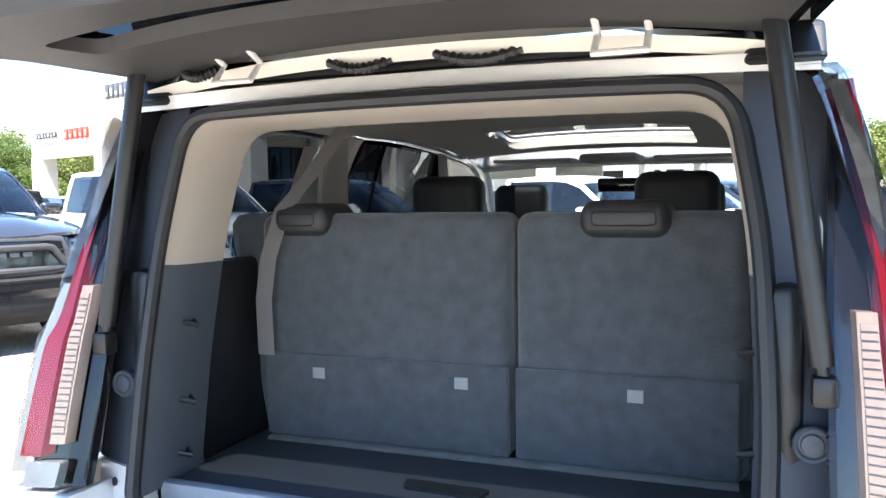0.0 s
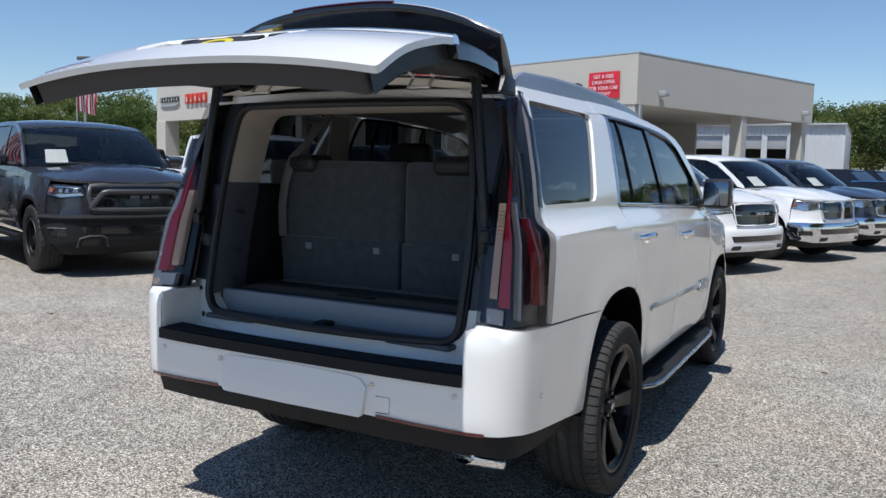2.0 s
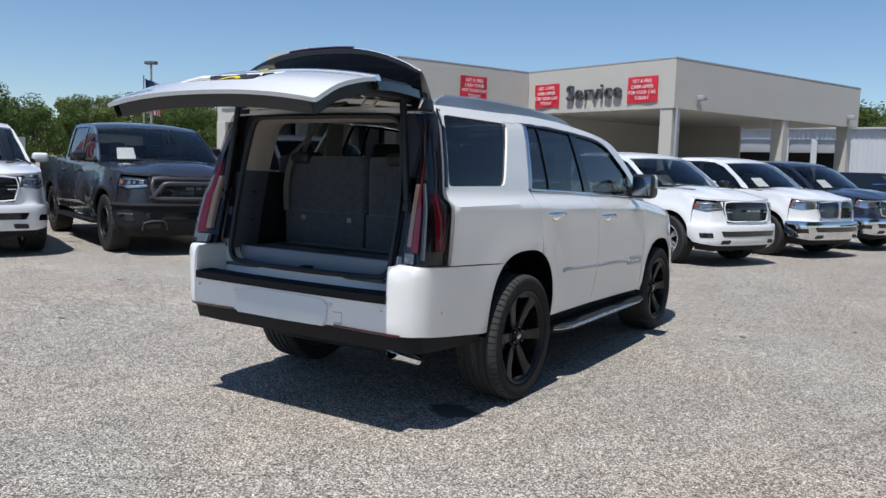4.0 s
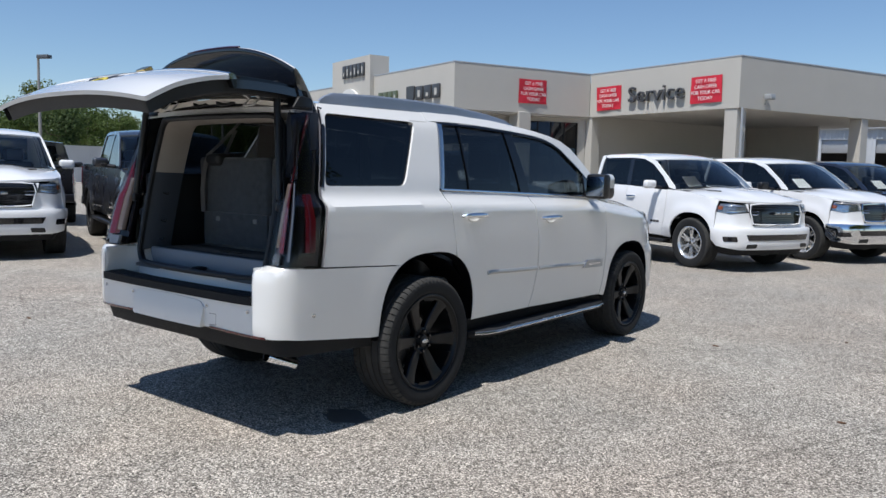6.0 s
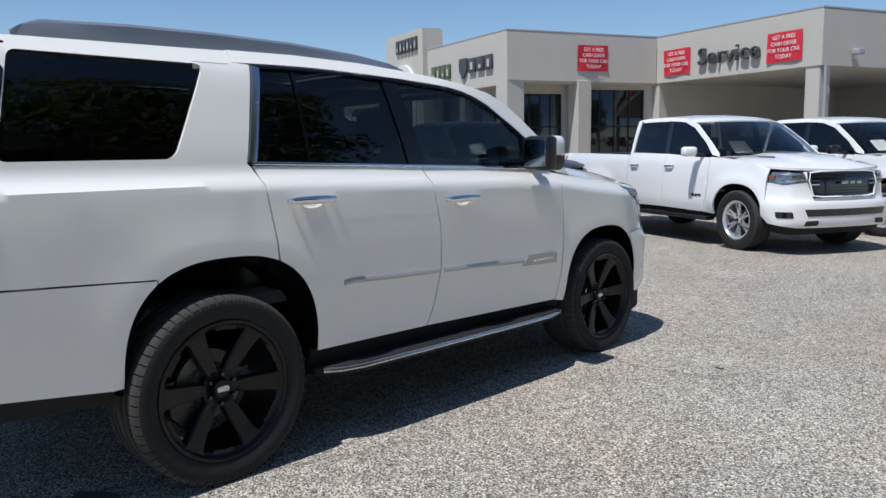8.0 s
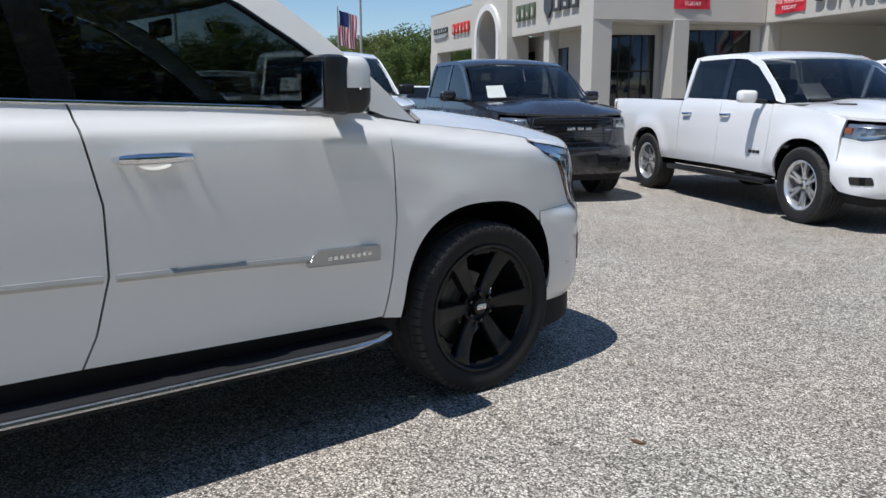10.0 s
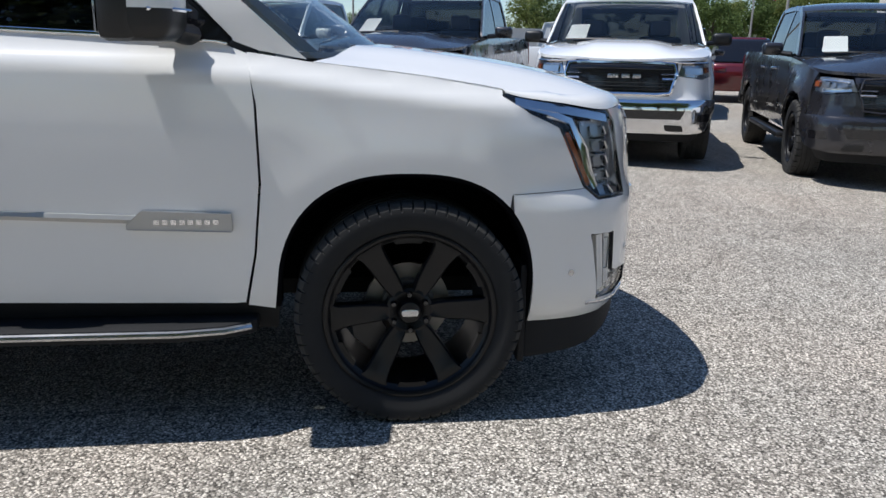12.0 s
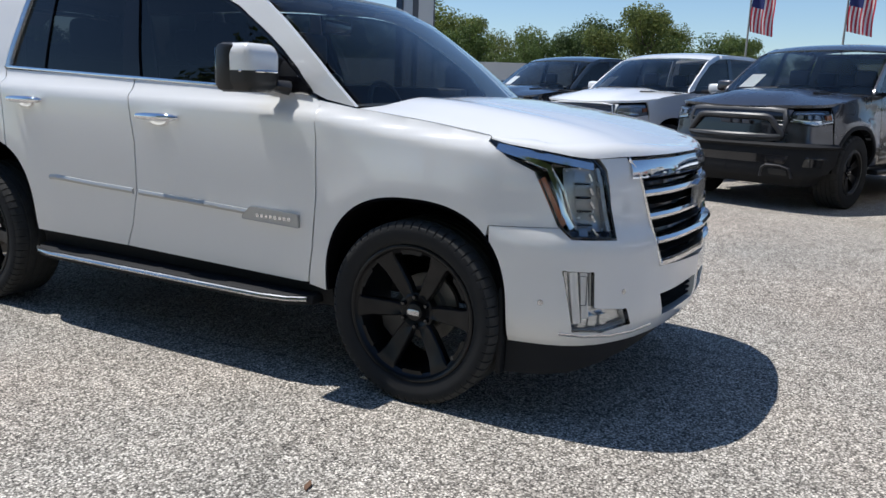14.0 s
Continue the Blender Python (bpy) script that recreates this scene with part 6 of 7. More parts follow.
# ---- smaller parked cars ----
def parked_car(name, label, category, paint, low):
    """A car or SUV at rest; origin on the ground in its middle, nose towards +y."""
    h = 1.42 if low else 1.78
    belt = .92 if low else 1.08
    ob = thing(name, label, category, "cars parked beyond the trucks")
    sideline = [(-2.3, .45), (-2.38, .75), (-2.3, belt), (-1.2, belt + .02), (1.0, belt), (2.1, belt - .12), (2.35, belt - .3), (2.38, .5), (2.2, .32), (-2.2, .32)]
    body = prism(rounded(sideline, .12), -.93, .93, "X", .05)
    for v in body.verts:
        k = abs(v.co.y) / 2.38
        v.co.x *= 1 - .12 * k ** 3 - .05 * max(0, v.co.z - .8)
    part("body", body, paint, ob, "painted body")
    cab = [(-2.0, belt), (-1.55, h - .06), (-1.2, h), (.1, h), (.45, h - .06), (1.25, belt)] if not low else [(-2.0, belt), (-1.1, h - .05), (-.7, h), (.05, h), (.3, h - .05), (1.15, belt)]
    gl = prism(rounded(cab, .1), -.80, .80, "X")
    rfp = prism(rounded([(cab[1][0] + .1, h - .05), (cab[1][0] + .2, h + .012), (cab[4][0] - .15, h + .012), (cab[4][0] - .02, h - .05)], .03), -.70, .70, "X", .02)
    for b in (gl, rfp):
        for v in b.verts:
            v.co.x *= 1 - .2 * (v.co.z - belt) / (h - belt)
    part("glasshouse", gl, GLOSS_BLACK, ob, "dark windows")
    part("roof", rfp, paint, ob)
    for s in (1, -1):
        part("headlight", box((s * .62 - .17, 2.2, belt - .34), (s * .62 + .17, 2.33, belt - .22), .03), SILVER, ob)
        part("tail_lamp", box((s * .66 - .16, -2.37, belt - .22), (s * .66 + .16, -2.25, belt - .1), .02), RED_LENS, ob)
        part("door_mirror", box((s * .98 - .09, .75, belt + .02), (s * .98 + .09, .87, belt + .15), .03), paint, ob)
        for y in (-1.42, 1.42):
            wheel(ob, "wheel", pose(s * .80, y, .35, 0, 0, 0 if s > 0 else 180), .35, .24, .23, SATIN, 6, "twin", SATIN)
    part("grille", box((-.45, 2.28, .5), (.45, 2.375, belt - .22), .02), GLOSS_BLACK, ob)
    return ob


coupe = parked_car("coupe", "bright blue two-door coupe parked beyond the trucks", "car", BLUE, True)
coupe.matrix_basis = pose(2.6, 20.6, 0, 0, 0, -108)
dark_suv = parked_car("parked_suv", "black SUV parked in the far row", "car", JET, False)
dark_suv.matrix_basis = pose(1.2, 27, 0, 0, 0, -112)
white_suv = parked_car("parked_suv", "white SUV parked in the far row", "car", WHITE, False)
white_suv.matrix_basis = pose(3.4, 33, 0, 0, 0, -112)
for x, y, src in ((2.0, 30, dark_suv), (.2, 36, dark_suv), (5.2, 37, white_suv), (7.2, 42, dark_suv), (3.0, 41, white_suv), (9.0, 47, white_suv), (-19, 0, dark_suv)):
    copy_thing(src, pose(x, y, rise(x, y), 0, 0, -112))
red_car = parked_car("parked_suv", "maroon SUV parked in the far row", "car", MAROON, False)
red_car.matrix_basis = pose(-19.5, 14.5, rise(-19, 14), 0, 0, 68)
copy_thing(white_suv, pose(-22, 19, rise(-22, 19), 0, 0, 68))

# ---- ground ----
GROUND = grit("aggregate_paving", [(0, (.075, .068, .060)), (.3, (.25, .228, .197)), (.62, (.445, .41, .358)), (1, (.82, .765, .68))], 128)
gx = [-900.0, -60.0] + [float(v) for v in np.linspace(-4.6, -1.3, 12)] + [30.0, 900.0]
gy = [-900.0, -30.0] + [float(v) for v in np.linspace(5.0, 9.5, 12)] + [80.0, 900.0]
bm = bmesh.new()
rows = [[bm.verts.new((x, y, rise(x, y))) for x in gx] for y in gy]
for r, q in zip(rows, rows[1:]):
    for k in range(len(gx) - 1):
        bm.faces.new((r[k], r[k + 1], q[k + 1], q[k]))
link("ground", bm, GROUND, smooth_angle=30)
tagged(bpy.data.objects["ground"], "pale exposed-aggregate paving of a car lot", "ground", kind="structure")
DAMP = mat("damp_stain", (.075, .072, .069), .7, bump=.6, size=90, vary=.3, vary_size=14)
for cx, cy, rx, ry in ((.78, -.52, .17, .11),):
    o = [(cx + rx * (1 + .18 * math.sin(3 * a + cx * 9) + .1 * math.sin(7 * a)) * math.cos(a), cy + ry * (1 + .2 * math.sin(4 * a + 1)) * math.sin(a)) for a in np.linspace(0, 2 * math.pi, 29)[:-1]]
    tagged(link("water_stain", prism(o, 0, .004, "Z"), DAMP), "dark damp stain below the car", "stain", kind="structure")
LEAF = mat("dry_leaf", (.12, .06, .03), .8, vary=.2)
for x, y, r in ((1.75, 3.05, 20), (2.6, 4.05, 70), (-3.2, -.6, 10), (-4.5, .9, 40), (3.1, 1.4, 30)):
    b = prism(rounded([(-.03, 0), (-.005, .012), (.035, .004), (.012, -.012)], .006, 2), .004, .010, "Z")
    tagged(link("dry_leaf", b, LEAF, m=pose(x, y, rise(x, y), 4, 6, r)), "small brown dry leaf on the paving", "leaf", "scattered leaves")

# ---- dealership ----
STUCCO = mat("beige_stucco", (.50, .475, .425), .85, bump=.6, size=60, vary=.06, vary_size=.8)
CAP = mat("metal_coping", (.46, .47, .48), .45, .4, vary=.05)
SOFFIT = mat("soffit_board", (.50, .48, .44), .85, bump=.3, size=40, vary=.05)
GREY_SIGN = mat("sign_charcoal", (.06, .062, .066), .4, vary=.1)
RED_SIGN = mat("sign_red", (.55, .04, .02), .4, vary=.05)
BANNER = mat("banner_red", (.62, .022, .045), .6, vary=.06, vary_size=3)
STONE_WHITE = mat("white_panel", (.70, .69, .66), .6, vary=.04, vary_size=1)
GLAZE = mat("dark_glazing", (.010, .011, .013), .04, coat=.3, spec=.6)
FRAME = mat("dark_aluminium", (.02, .02, .022), .4, .6, vary=.1)

C1, IC0, C0 = Vector((-6.78, 29.39)), Vector((-15.0, 31.98)), Vector((-18.07, 24.80))
CR = C1 + Vector((.37, .93)).normalized() * 15.7
UU = Vector((-.953, .303))
dealer = thing("dealership", "beige stucco car dealership with a flat roof and covered service drive", "building")


def run(a, b, z0, z1, material, name, back=.3, proud=0.0, label="", bevel=.02):
    """A straight piece of wall from a to b; its outer face lies on the line, to the right of the way from b to a."""
    d = b - a
    m = pose(a.x, a.y, 0, 0, 0, math.degrees(math.atan2(d.y, d.x)))
    o = part(name, box((0, -back, z0), (d.length, proud, z1), bevel), material, dealer, label, 15)
    o.matrix_basis = m
    return m


# outer faces look towards the lot; each run goes so that its left side is the lot
m_service = run(C1, IC0, 4.37, 6.47, STUCCO, "service_fascia", .35, label="beige stucco fascia over the service drive")
m_side = run(CR, C1, 4.37, 6.47, STUCCO, "side_fascia", .35, label="beige stucco side fascia")
m_show = run(IC0, C0, 4.37, 6.47, STUCCO, "showroom_fascia", .35, label="beige stucco fascia")
END = C0 + UU * 19.3
TOW0, TOW1 = C0 + UU * 7.5, C0 + UU * 12.0
m_front = run(C0, TOW0, 4.2, 6.47, STUCCO, "front_fascia", .35, label="beige stucco fascia with sign letters")
m_far = run(TOW1, END, 4.0, 6.25, STUCCO, "far_fascia", .35, label="pale stucco fascia")
for a, b, z in ((C1, IC0, 6.47), (CR, C1, 6.47), (IC0, C0, 6.47), (C0, TOW0, 6.47), (TOW1, END, 6.25)):
    run(a, b, z, z + .06, CAP, "coping", .38, .012, bevel=.005)


def slab(name, pts, z0, z1, material, label=""):
    return part(name, prism([tuple(p) for p in pts], z0, z1, "Z"), material, dealer, label, 30)


deep = Vector((.3, .954))
slab("service_soffit", [C1 + deep * .1, IC0 + deep * .1, IC0 + deep * 16, CR + Vector((-1, .5))], 4.45, 4.6, SOFFIT, "service drive soffit")
slab("showroom_soffit", [IC0 + UU * .1 + deep * .1, C0 + UU * .1 + deep * .1, C0 + UU * 8 + deep * .1, IC0 + UU * 8 + deep * 2], 4.3, 4.45, SOFFIT)
slab("roof_deck", [C1 + deep * .2 + UU * .2, IC0 + deep * .2 + UU * .2, C0 + deep * .2 + UU * .2, C0 + UU * 19 + deep * .2, C0 + UU * 19 + deep * 18, CR + UU * .2], 5.9, 6.1, SOFFIT, "flat roof deck")
# columns
def column(p, w, d, z, nm="column"):
    o = part(nm, box((-w / 2, -d / 2, 0), (w / 2, d / 2, z), .03), STUCCO, dealer, "square beige stucco column", 15)
    o.matrix_basis = pose(p.x, p.y, 0, 0, 0, -17.5)
for p, w, d in ((C1 + UU * .40 + deep * .35, .62, .62), (C1.lerp(CR, .56) - UU * -.35, .6, .6), (C1.lerp(CR, .96) + UU * .4, .6, .6), (C0 + UU * .45 + deep * .45, .9, .9),
                (C0.lerp(IC0, .5) + UU * .35, .75, .75), (C0 + UU * 4.2 + deep * .4, .5, .5)):
    column(p, w, d, 4.45)
column(IC0 + deep * .35 + UU * .1, .5, .6, 4.45, "corner_pier")
column(END - UU * .6 + deep * .4, 1.2, .9, 4.05)
column(END + deep * 6, 1.0, .8, 4.05)
# recessed walls and glazing of the showroom
sh_a, sh_b = IC0 + Vector((-.25, .1)), C0 + UU * 1.4 + deep * .9
m_glz = run(sh_a, sh_b, 0, 4.35, STUCCO, "showroom_wall", .2)
ln = (sh_b - sh_a).length
for x0, x1, z1 in ((.5, 3.4, 4.1), (4.6, 6.6, 3.9)):
    o = part("showroom_window", box((x0, -.02, .05), (x1, .03, z1), .01), GLAZE, dealer, "dark showroom glazing")
    o.matrix_basis = m_glz
    n = 4
    for i in range(n + 1):
        x = x0 + (x1 - x0) * i / n
        f = part("mullion", box((x - .03, .0, .05), (x + .03, .06, z1)), FRAME, o)
    f = part("transom", box((x0, .0, 2.4), (x1, .06, 2.46)), FRAME, o)
fr_a = C0 + UU * 1.2 + deep * 1.6
m_fw = run(fr_a, C0 + UU * 12 + deep * 1.6, 0, 4.3, STUCCO, "front_wall", .2)
for x0, x1 in ((1.0, 2.3), (3.6, 5.6), (7.0, 9.5)):
    o = part("showroom_window", box((x0, -.02, .05), (x1, .03, 3.6), .01), GLAZE, dealer, "dark showroom glazing")
    o.matrix_basis = m_fw
    for x in (x0, (x0 + x1) / 2, x1):
        part("mullion", box((x - .03, .0, .05), (x + .03, .06, 3.6)), FRAME, o)
# service drive walls
sv = IC0 + deep * 9
run(C1 + deep * 13.5 + UU * 4.5, sv + deep * 4, 0, 4.5, STUCCO, "service_back_wall", .2)
run(sv + deep * 6, IC0 + Vector((.0, .2)), 0, 4.5, STUCCO, "service_side_wall", .2)
cart = part("storage_unit", box((-1.6, -.6, 1.9), (1.6, .6, 2.5), .03), STONE_WHITE, dealer)
cart.matrix_basis = pose(-11.2, 36.5, 0, 0, 0, -17)
part("storage_unit", box((-1.5, -.6, 0), (1.5, .6, 1.9), .03), SHADE_GREY, dealer).matrix_basis = pose(-11.2, 36.5, 0, 0, 0, -17)
# entrance tower with an arch
tw = Vector((math.degrees(math.atan2(UU.y, UU.x)), 0))
archpts = [(1.0, 0)] + [(2.25 + 1.25 * math.cos(a), 4.35 + 1.3 * math.sin(a)) for a in np.linspace(math.pi, 0, 17)] + [(3.5, 0)]
o = part("entrance_tower", prism([(0, 0)] + archpts + [(4.5, 0), (4.5, 7.6), (0, 7.6)], -.9, .25, "Y"), STUCCO, dealer, "tall entrance tower with a round arch", 30)
m_tow = pose(TOW0.x, TOW0.y, 0, 0, 0, tw.x)
o.matrix_basis = m_tow
r_out = [(2.25 + 1.55 * math.cos(a), 4.35 + 1.6 * math.sin(a)) for a in np.linspace(math.pi, 0, 17)]
r_in = [(2.25 + 1.25 * math.cos(a), 4.35 + 1.3 * math.sin(a)) for a in np.linspace(0, math.pi, 17)]
o = part("arch_trim", prism([(.7, 0)] + r_out + [(3.8, 0), (3.5, 0)] + r_in + [(1.0, 0)], .25, .40, "Y"), STONE_WHITE, dealer, "white arch moulding", 30)
o.matrix_basis = m_tow
part("tower_glazing", box((.9, -.8, 0), (3.6, -.7, 5.7)), GLAZE, dealer).matrix_basis = m_tow


def flag_row(name, m, x0, x1, z0, z1, n, material, proud=.06, lab=""):
    """A run of raised sign blocks from x0 to x1 on a wall with pose m."""
    w = (x1 - x0) / n
    for i in range(n):
        o = part(name, box((x0 + i * w + w * .1, proud - .04, z0), (x0 + (i + 1) * w - w * .1, proud + .06, z1), .02), material, dealer, lab)
        o.matrix_basis = m
        k = part("sign_cut", box((x0 + i * w + w * .36, proud + .055, z0 + (z1 - z0) * .2), (x0 + i * w + w * .64, proud + .065, z0 + (z1 - z0) * (.45 if i % 2 else .7))), STUCCO, dealer)
        k.matrix_basis = m


flag_row("sign_block", m_tow, .5, 3.1, 6.55, 7.25, 6, GREY_SIGN, .3, "charcoal raised sign block")
flag_row("sign_block", m_front, 1.0, 3.2, 4.95, 5.6, 3, GREY_SIGN, .06, "charcoal raised sign block")
shield_o = prism(rounded([(3.3, 5.65), (4.0, 5.65), (4.0, 5.1), (3.65, 4.7), (3.3, 5.1)], .06), .02, .12, "Y")
part("sign_shield", shield_o, GREY_SIGN, dealer).matrix_basis = m_front
GREEN_SIGN = mat("sign_olive", (.10, .12, .07), .4, vary=.1)
flag_row("sign_block", m_front, 4.9, 6.9, 4.85, 5.55, 4, GREEN_SIGN, .06)
flag_row("sign_block", m_far, .8, 3.4, 4.9, 5.45, 5, RED_SIGN, .06, "red raised sign block")
flag_row("sign_block", m_far, 4.2, 6.6, 5.1, 5.4, 7, GREY_SIGN, .06)
part("sign_swoosh", prism(rounded([(4.1, 5.0), (6.7, 5.0), (6.2, 4.85), (4.6, 4.85)], .06), .03, .10, "Y"), CAP, dealer).matrix_basis = m_far
o = words("service_letters", "Service", 1.02, GREY_SIGN, m_service @ pose(4.35, .10, 5.25, 90, 0, 180), dealer, .06)
o.scale = (1.12, 1, 1)


def banner(m, x, z, tilt):
    b = sheet(lambda a, c, o: (a, .03 + .02 * math.sin(a * 5 + c * 3) + o, c), [(x - .80, z - .56), (x + .80, z - .58), (x + .81, z + .56), (x - .79, z + .57)], step=.1, thick=.01)
    ob = link("banner", b, BANNER, None, "", 40)
    ob.matrix_basis = m @ pose(0, .02, 0, 0, tilt, 0)
    bmesh_flip(ob)
    tagged(ob, "red vinyl banner with white lettering on the dealership wall", "banner", "red offer banners")
    for i, tx in enumerate(("GET A FREE", "CASH OFFER", "FOR YOUR CAR", "TODAY")):
        w = words("lettering", tx, .205, WHITE_INK, pose(x, .085, z + .36 - i * .245, 90, 0, 180), ob, .004)
        w.scale = (1.0 if len(tx) > 8 else 1.1, 1.1, 1)
    return ob


def bmesh_flip(ob):
    bm = bmesh.new()
    bm.from_mesh(ob.data)
    bmesh.ops.recalc_face_normals(bm, faces=bm.faces[:])
    bm.to_mesh(ob.data)
    bm.free()


banner(m_service, 1.62, 5.24, 0)
banner(m_service, 7.3, 5.24, 0)
Ls = (C0 - IC0).length
banner(m_show, Ls - 4.3, 5.42, 0)
for m, x, z in ((m_side, 15.7 - 1.6, 4.9), (m_side, 1.2, 4.85)):
    o = part("flood_light", box((x - .16, .05, z - .1), (x + .16, .40, z + .12), .03), CAP, dealer, "grey wall floodlight")
    o.matrix_basis = m
    part("flood_arm", box((x - .04, .0, z - .3), (x + .04, .1, z), .01), CAP, dealer).matrix_basis = m
part("downpipe", tube([(C1.x + .12, C1.y + .1, 0), (C1.x + .12, C1.y + .1, 4.4)], .05, 8), CAP, dealer)

# ---- metal workshop behind ----
SHEET = mat("ribbed_metal", (.56, .58, .60), .5, .2, vary=.06, vary_size=1.2)
# near-black colour that stands for the shade inside the workshop
BAY_SHADE = mat("bay_shade", (.03, .03, .032), .8, vary=.2)
shop = thing("workshop", "white ribbed-metal workshop with open roller doors", "building")
A0 = Vector((0.2, 58.0))
wm = pose(A0.x, A0.y, 0, 0, 0, 180)
bays = [(3.6, 4.9), (5.3, 6.8), (8.0, 10.3), (12.4, 14.8)]
rib = []
notched = [(0, 0)] + [p for a, b in bays for p in ((a, 0), (a, 4.4), (b, 4.4), (b, 0))] + [(24, 0), (24, 5.1), (0, 5.1)]
x = 0.0
while x < 24:
    if not any(a - .05 < x < b for a, b in bays):
        rib.append((x, 0))
    elif True:
        rib.append((x, 4.4))
    x += .3
part("wall", prism(notched, -.12, 0, "Y"), SHEET, shop, "white ribbed metal wall", 0).matrix_basis = wm
for x, z in rib:
    part("rib", box((x + .1, .0, z), (x + .19, .05, 5.1), .012, seg=1), SHEET, shop, smooth_angle=0).matrix_basis = wm
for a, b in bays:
    # the bay's inner shade is this dark upright panel, 4 m in
    part("bay", box((a, -4, 0), (b, -3.9, 4.4)), BAY_SHADE, shop, "dark panel standing for the shade inside an open bay").matrix_basis = wm
    part("roller_door", box((a, -.25, 3.45), (b, -.15, 4.4), .02), CAP, shop, "half-raised grey roller door").matrix_basis = wm
part("roof", box((-.2, -18, 5.1), (24.4, .3, 5.25), .02), CAP, shop, "flat metal roof edge").matrix_basis = wm
part("end_wall", box((-.12, -18, 0), (0, 0, 5.1), .01), SHEET, shop).matrix_basis = wm
# another upright panel behind the bays, in the same painted shade
part("bay_floor", box((4, -5, 0), (20, -4.1, 5.0)), BAY_SHADE, shop).matrix_basis = wm

# ---- flags, lamp posts, far walls ----
POLE = mat("weathered_pole", (.30, .29, .27), .6, .3, vary=.1)
STRIPE_R, STRIPE_W, CANTON = mat("flag_red", (.5, .03, .05), .8, vary=.06), mat("flag_white", (.72, .71, .70), .8, vary=.04), mat("flag_blue", (.02, .03, .13), .8, vary=.1)


def flag(p, h, size, rot):
    ob = thing("flag", "striped national flag hanging from a pole", "flag", "flags along the lot", pose(p[0], p[1], rise(p[0], p[1]), 0, 0, rot))
    part("pole", tube([(0, 0, 0), (0, 0, h)], [.05, .035], 8), POLE, ob, "grey metal pole")
    w, d = size * .55, size
    fold = lambda a, c, o: (a + .02 * math.sin(c * 4), .05 * math.sin(a * 14 + c * 2) + o, c - .25 * a)
    n = 13
    for i in range(n):
        a0, a1 = .05 + w * i / n, .05 + w * (i + 1) / n
        top = h - .15 - (d * .42 if i < 7 else 0)
        part("stripe", sheet(fold, [(a0, h - .15 - d), (a1, h - .15 - d), (a1, top), (a0, top)], step=.12, thick=.006), STRIPE_R if i % 2 == 0 else STRIPE_W, ob, smooth_angle=60)
    part("canton", sheet(fold, [(.05, h - .15 - d * .42), (.05 + w * 7 / n, h - .15 - d * .42), (.05 + w * 7 / n, h - .15), (.05, h - .15)], step=.12, thick=.006), CANTON, ob, smooth_angle=60)
    return ob


for (x, y), h in (((-30, -.25), 5.6), ((-30, 3.15), 5.6), ((-32, 5.15), 5.8), ((-34, 6.85), 6.0), ((-30, 20.3), 5.6)):
    flag((x, y), h, 1.6, 80)


def lamp_post(p, h, heads):
    ob = thing("street_lamp", "tall grey lot light on a slim pole", "street lamp", "lot lights", pose(p[0], p[1], rise(p[0], p[1]), 0, 0, 20))
    part("pole", tube([(0, 0, 0), (0, 0, h)], [.09, .06], 10), POLE, ob)
    for s in heads:
        part("arm", tube([(0, 0, h - .15), (s * .5, 0, h - .1)], .03, 6), POLE, ob)
        part("lamp_head", box((s * .85 - .35, -.16, h - .2), (s * .85 + .35, .16, h - .02), .03), SHADE_GREY, ob, "flat lamp head")
    return ob


lamp_post((-37, 15), 6.95, (.45,))
lamp_post((3.9, 57), 7.2, ())
lamp_post((-36, 25.3), 7.2, (0.0,))
PALE = mat("pale_cladding", (.55, .55, .53), .7, vary=.05, vary_size=.6)
for x, y, l, h, r in ((-62, 10, 46, 3.0, 92), (-58, -26, 30, 3.6, 110)):
    w = link("boundary_wall", join(box((-l / 2, -.1, 0), (l / 2, .1, h)), box((-l / 2, -.16, h), (l / 2, .16, h + .12)), *[box((-l / 2 + i * 2.5, .1, 0), (-l / 2 + i * 2.5 + .2, .2, h)) for i in range(int(l / 2.5))]), PALE, m=pose(x, y, 0, 0, 0, r))
    tagged(w, "long pale metal building side beyond the lot", "wall", kind="structure")
pylon = thing("sign_pylon", "tall grey panelled sign pylon far behind the lot", "pylon", m=pose(-43.6, -23.5, 0, 0, 0, 119.5))
part("back_panel", box((-1.3, -.2, 0), (1.3, .2, 9.5), .03), SHADE_GREY, pylon)
for x0, x1, mt in ((-1.3, -.9, NAVY), (-.8, -.2, CAP), (.2, 1.2, PALE)):
    part("panel", box((x0, -.3, .3), (x1, -.2, 9.4), .02), mt, pylon)

# ---- trees ----
BARK = mat("bark", (.10, .075, .055), .9, bump=1.0, size=20, vary=.25, vary_size=3)


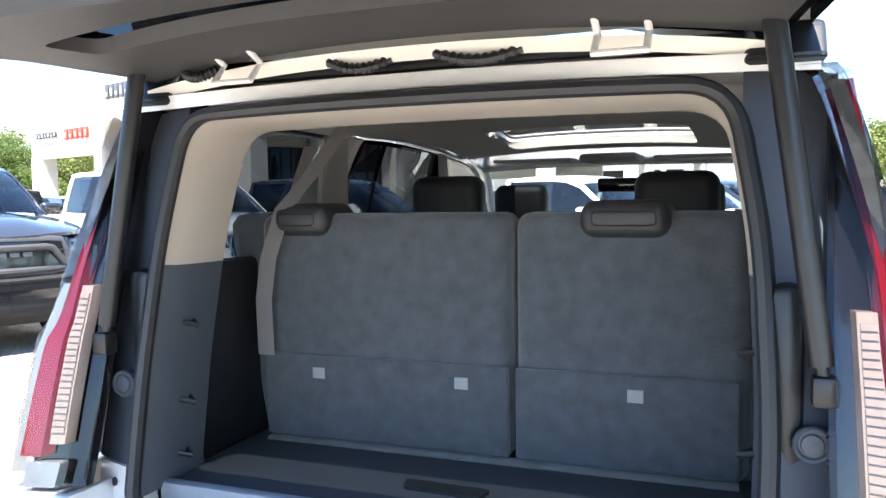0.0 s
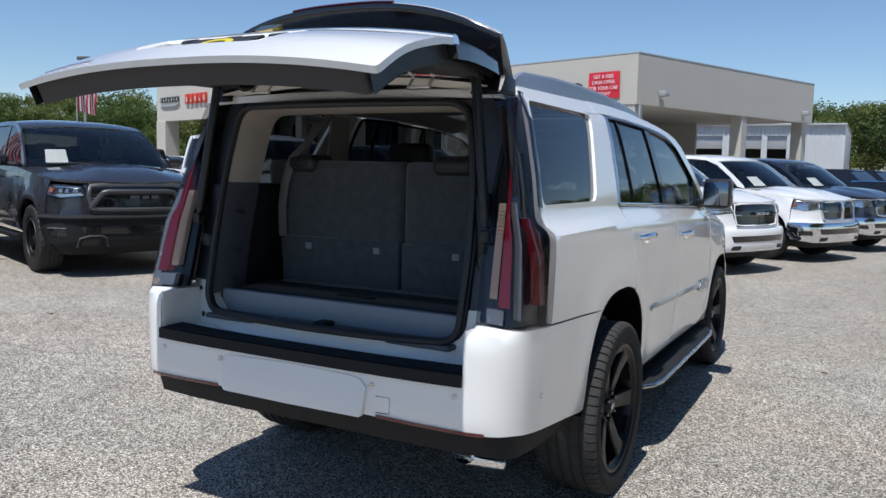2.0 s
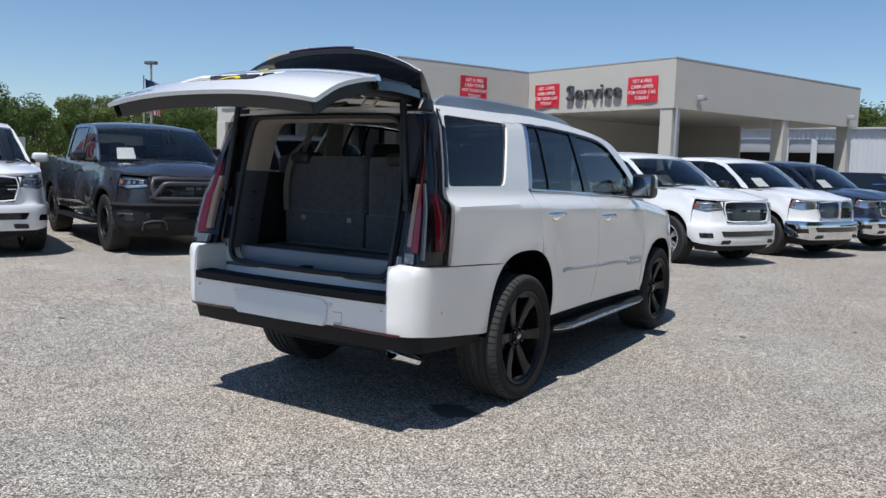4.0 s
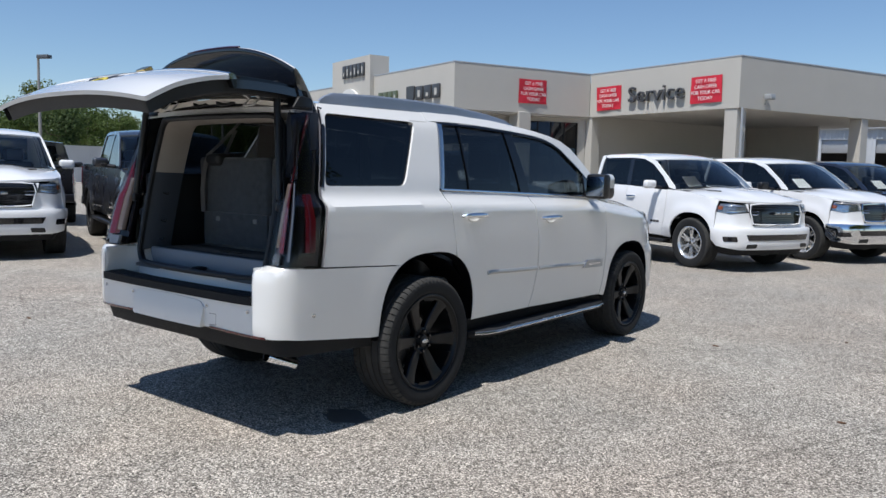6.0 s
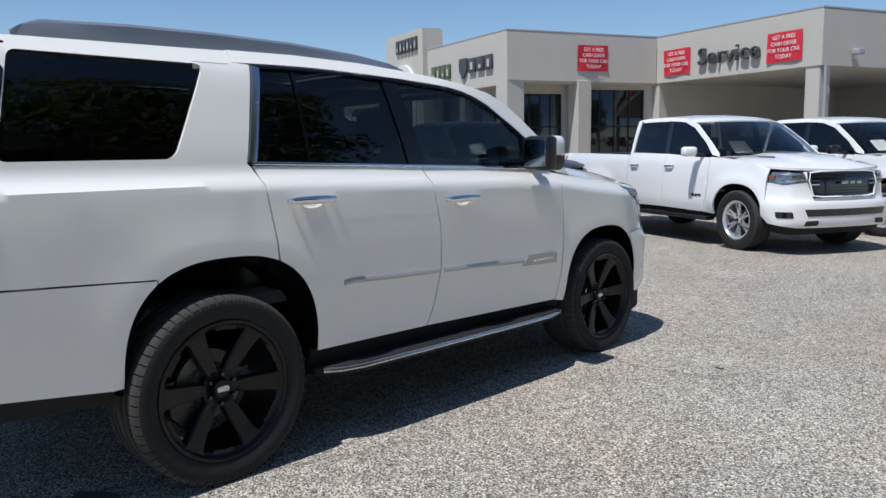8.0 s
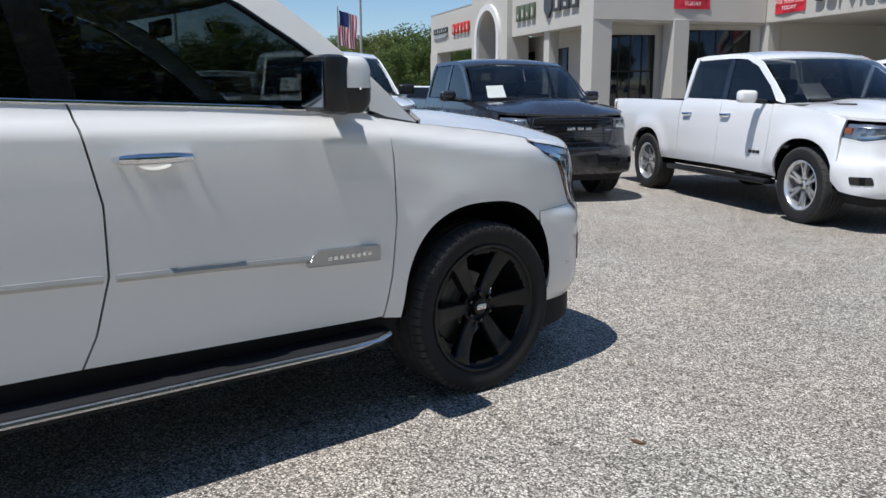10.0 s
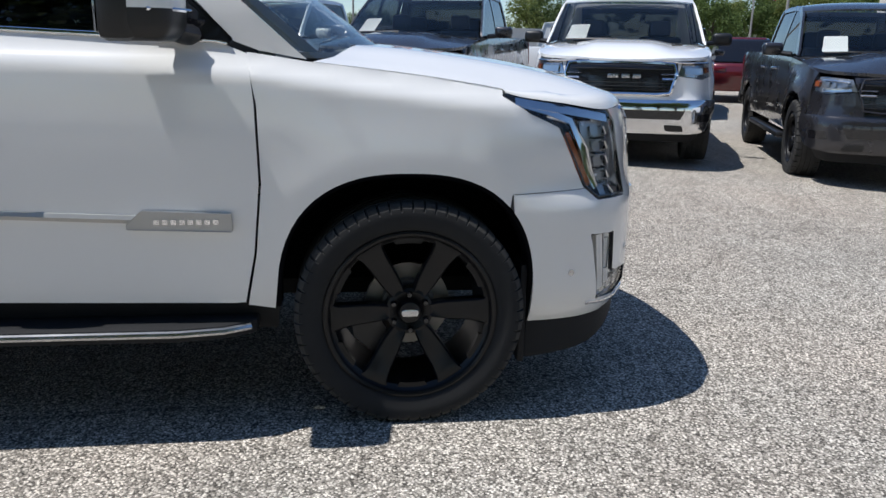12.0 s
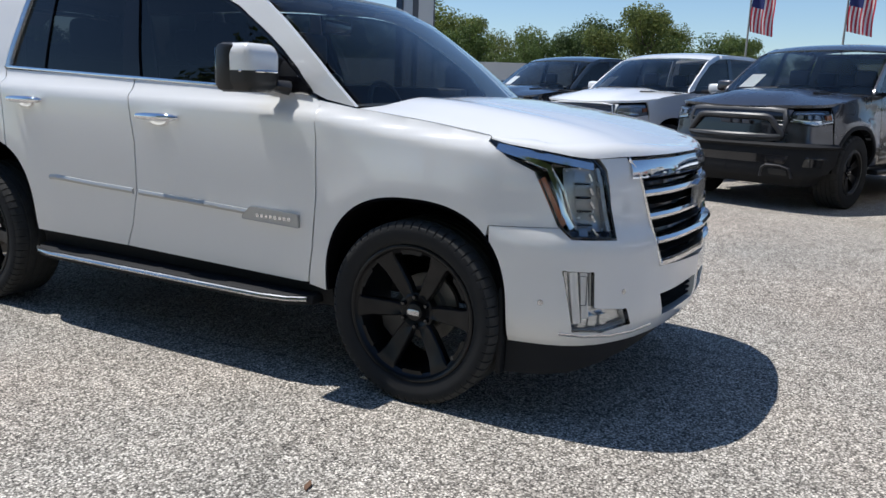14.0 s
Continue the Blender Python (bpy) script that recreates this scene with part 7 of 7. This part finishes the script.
def foliage(name, c):
    m = mat(name, c, .65, spec=.3)
    nt = m.node_tree
    b = nt.nodes["Principled BSDF"]
    g = nt.nodes.new("ShaderNodeNewGeometry")
    r = nt.nodes.new("ShaderNodeValToRGB")
    for i, (p, k) in enumerate(((0, .65), (.6, 1.0), (1, 1.4))):
        e = r.color_ramp.elements[i] if i < 2 else r.color_ramp.elements.new(p)
        e.position, e.color = p, (c[0] * k * (1.15 if k > 1 else 1), c[1] * k, c[2] * k, 1)
    nt.links.new(g.outputs["Random Per Island"], r.inputs[0])
    nt.links.new(r.outputs[0], b.inputs["Base Color"])
    tl, mx = nt.nodes.new("ShaderNodeBsdfTranslucent"), nt.nodes.new("ShaderNodeMixShader")
    mx.inputs[0].default_value = 0.4
    nt.links.new(r.outputs[0], tl.inputs[0])
    nt.links.new(b.outputs[0], mx.inputs[1])
    nt.links.new(tl.outputs[0], mx.inputs[2])
    nt.links.new(mx.outputs[0], nt.nodes["Material Output"].inputs[0])
    return m


GREENS = [foliage("leaf_green", (.092, .14, .036)), foliage("leaf_olive", (.135, .17, .046)), foliage("leaf_deep", (.066, .105, .033))]


def tree(seed, h, spread, green, pine=False):
    rnd = random.Random(seed)
    ob = thing("tree", "leafy green tree with a dense uneven crown", "tree", "trees behind the lot")
    trunk = tube([(0, 0, 0), (.1 * rnd.uniform(-1, 1), .1, h * .3), (.2 * rnd.uniform(-1, 1), 0, h * .62), (0, .1, h * .85)], [.24, .18, .11, .04], 8)
    limbs = [trunk]
    blobs = []
    for i in range(13):
        a, z = rnd.uniform(0, 6.28), h * rnd.uniform(.22, .9)
        k = spread * rnd.uniform(.35, .95) * (1.05 - .75 * max(0, z / h - .45))
        tip = Vector((k * math.cos(a), k * math.sin(a), z + h * .06))
        limbs.append(tube([(0, 0, z * .75), tuple(tip * .5 + Vector((0, 0, z * .25))), tuple(tip)], [.09, .06, .02], 5))
        blobs.append((tip, spread * rnd.uniform(.32, .55)))
    blobs.append((Vector((0, 0, h * .88)), spread * .45))
    blobs.append((Vector((0, 0, h * .65)), spread * .6))
    part("trunk", join(*limbs), BARK, ob, "grey-brown trunk and limbs")
    vs, fs = [], []
    for c, r in blobs:
        for _ in range(430):
            d = Vector((rnd.gauss(0, 1), rnd.gauss(0, 1), rnd.gauss(0, .8))).normalized() * r * rnd.uniform(.55, 1.12)
            p = c + d
            if p.z < h * .12:
                continue
            n = (d.normalized() + Vector((rnd.uniform(-1, 1), rnd.uniform(-1, 1), rnd.uniform(-.4, 1))) * .9).normalized()
            t = n.orthogonal().normalized()
            b = n.cross(t)
            s = rnd.uniform(.09, .20)
            k = len(vs)
            q = rnd.uniform(0, 6.28)
            e1, e2 = t * math.cos(q) + b * math.sin(q), b * math.cos(q) - t * math.sin(q)
            vs += [tuple(p + e1 * s), tuple(p + e2 * s * .55 + n * .05), tuple(p - e1 * s * .9), tuple(p - e2 * s * .6 - n * .04)]
            fs.append((k, k + 1, k + 2, k + 3))
    me = bpy.data.meshes.new("crown")
    me.from_pydata(vs, [], fs)
    me.materials.append(green)
    cr = new("crown", me)
    cr.parent = ob
    tagged(cr, "dense crown of small green leaves", kind="stuff")
    return ob


models = [tree(3, 9.5, 3.4, GREENS[0]), tree(5, 10.5, 3.0, GREENS[1]), tree(8, 8.5, 3.6, GREENS[2]), tree(11, 11.0, 3.3, GREENS[0]), tree(14, 9.0, 3.9, GREENS[1])]
rnd = random.Random(21)
spots = []
for ring, step in ((76, 3.0), (88, 3.4), (100, 4.0)):
    a = -48.0
    while a < 168:
        # bearings count anticlockwise from straight ahead
        r = ring + rnd.uniform(-4, 4) + (16 if a < 12 else 0)
        if not (75 < a and rnd.random() < .35):
            spots.append((-r * math.sin(radians(a)), r * math.cos(radians(a)), a, r))
        a += math.degrees(step / ring) * rnd.uniform(.8, 1.25)
SKYLINE = Curve([(-50, 8.5), (0, 9.0), (50, 9.0), (58, 7.6), (62, 8.4), (67, 9.0), (72, 8.2), (80, 6.2), (90, 5.6), (95, 7.2), (98, 9.0), (100, 10.4), (104, 10.6), (107, 8.6), (108.5, 7.2), (110, 8.0), (112, 10.4), (117, 10.6), (121, 9.6), (126, 8.6), (170, 8.5)])
tops = [max(v.co.z for c in m.children for v in c.data.vertices) for m in models]
used = set()
for i, (x, y, a, r) in enumerate(spots):
    if -55 < x < 2 and 20 < y < 80 and (x + 8) ** 2 + (y - 40) ** 2 < 1500:
        continue
    k = rnd.randrange(5)
    m = pose(x, y, -.2, 0, 0, rnd.uniform(0, 360)) @ Matrix.Diagonal((*(SKYLINE(a) * r / 80 / tops[k] * rnd.uniform(.72, 1.04),) * 3, 1))
    if k not in used:
        used.add(k)
        models[k].matrix_basis = m
    else:
        t = copy_thing(models[k], m)
        t.scale = m.to_scale()
# tall trees on the lot's other side, which the car's windows mirror
for i, (x, y, h) in enumerate(((24.5, -14, 19), (23.5, -8, 21), (25, -2.5, 20), (23.5, 3, 21), (25, 8.5, 21), (24, 14, 20))):
    k = i % 5
    m = pose(x, y, -.2, 0, 0, 67 * i) @ Matrix.Scale(h / tops[k], 4)
    t = copy_thing(models[k], m)
    t.scale = m.to_scale()
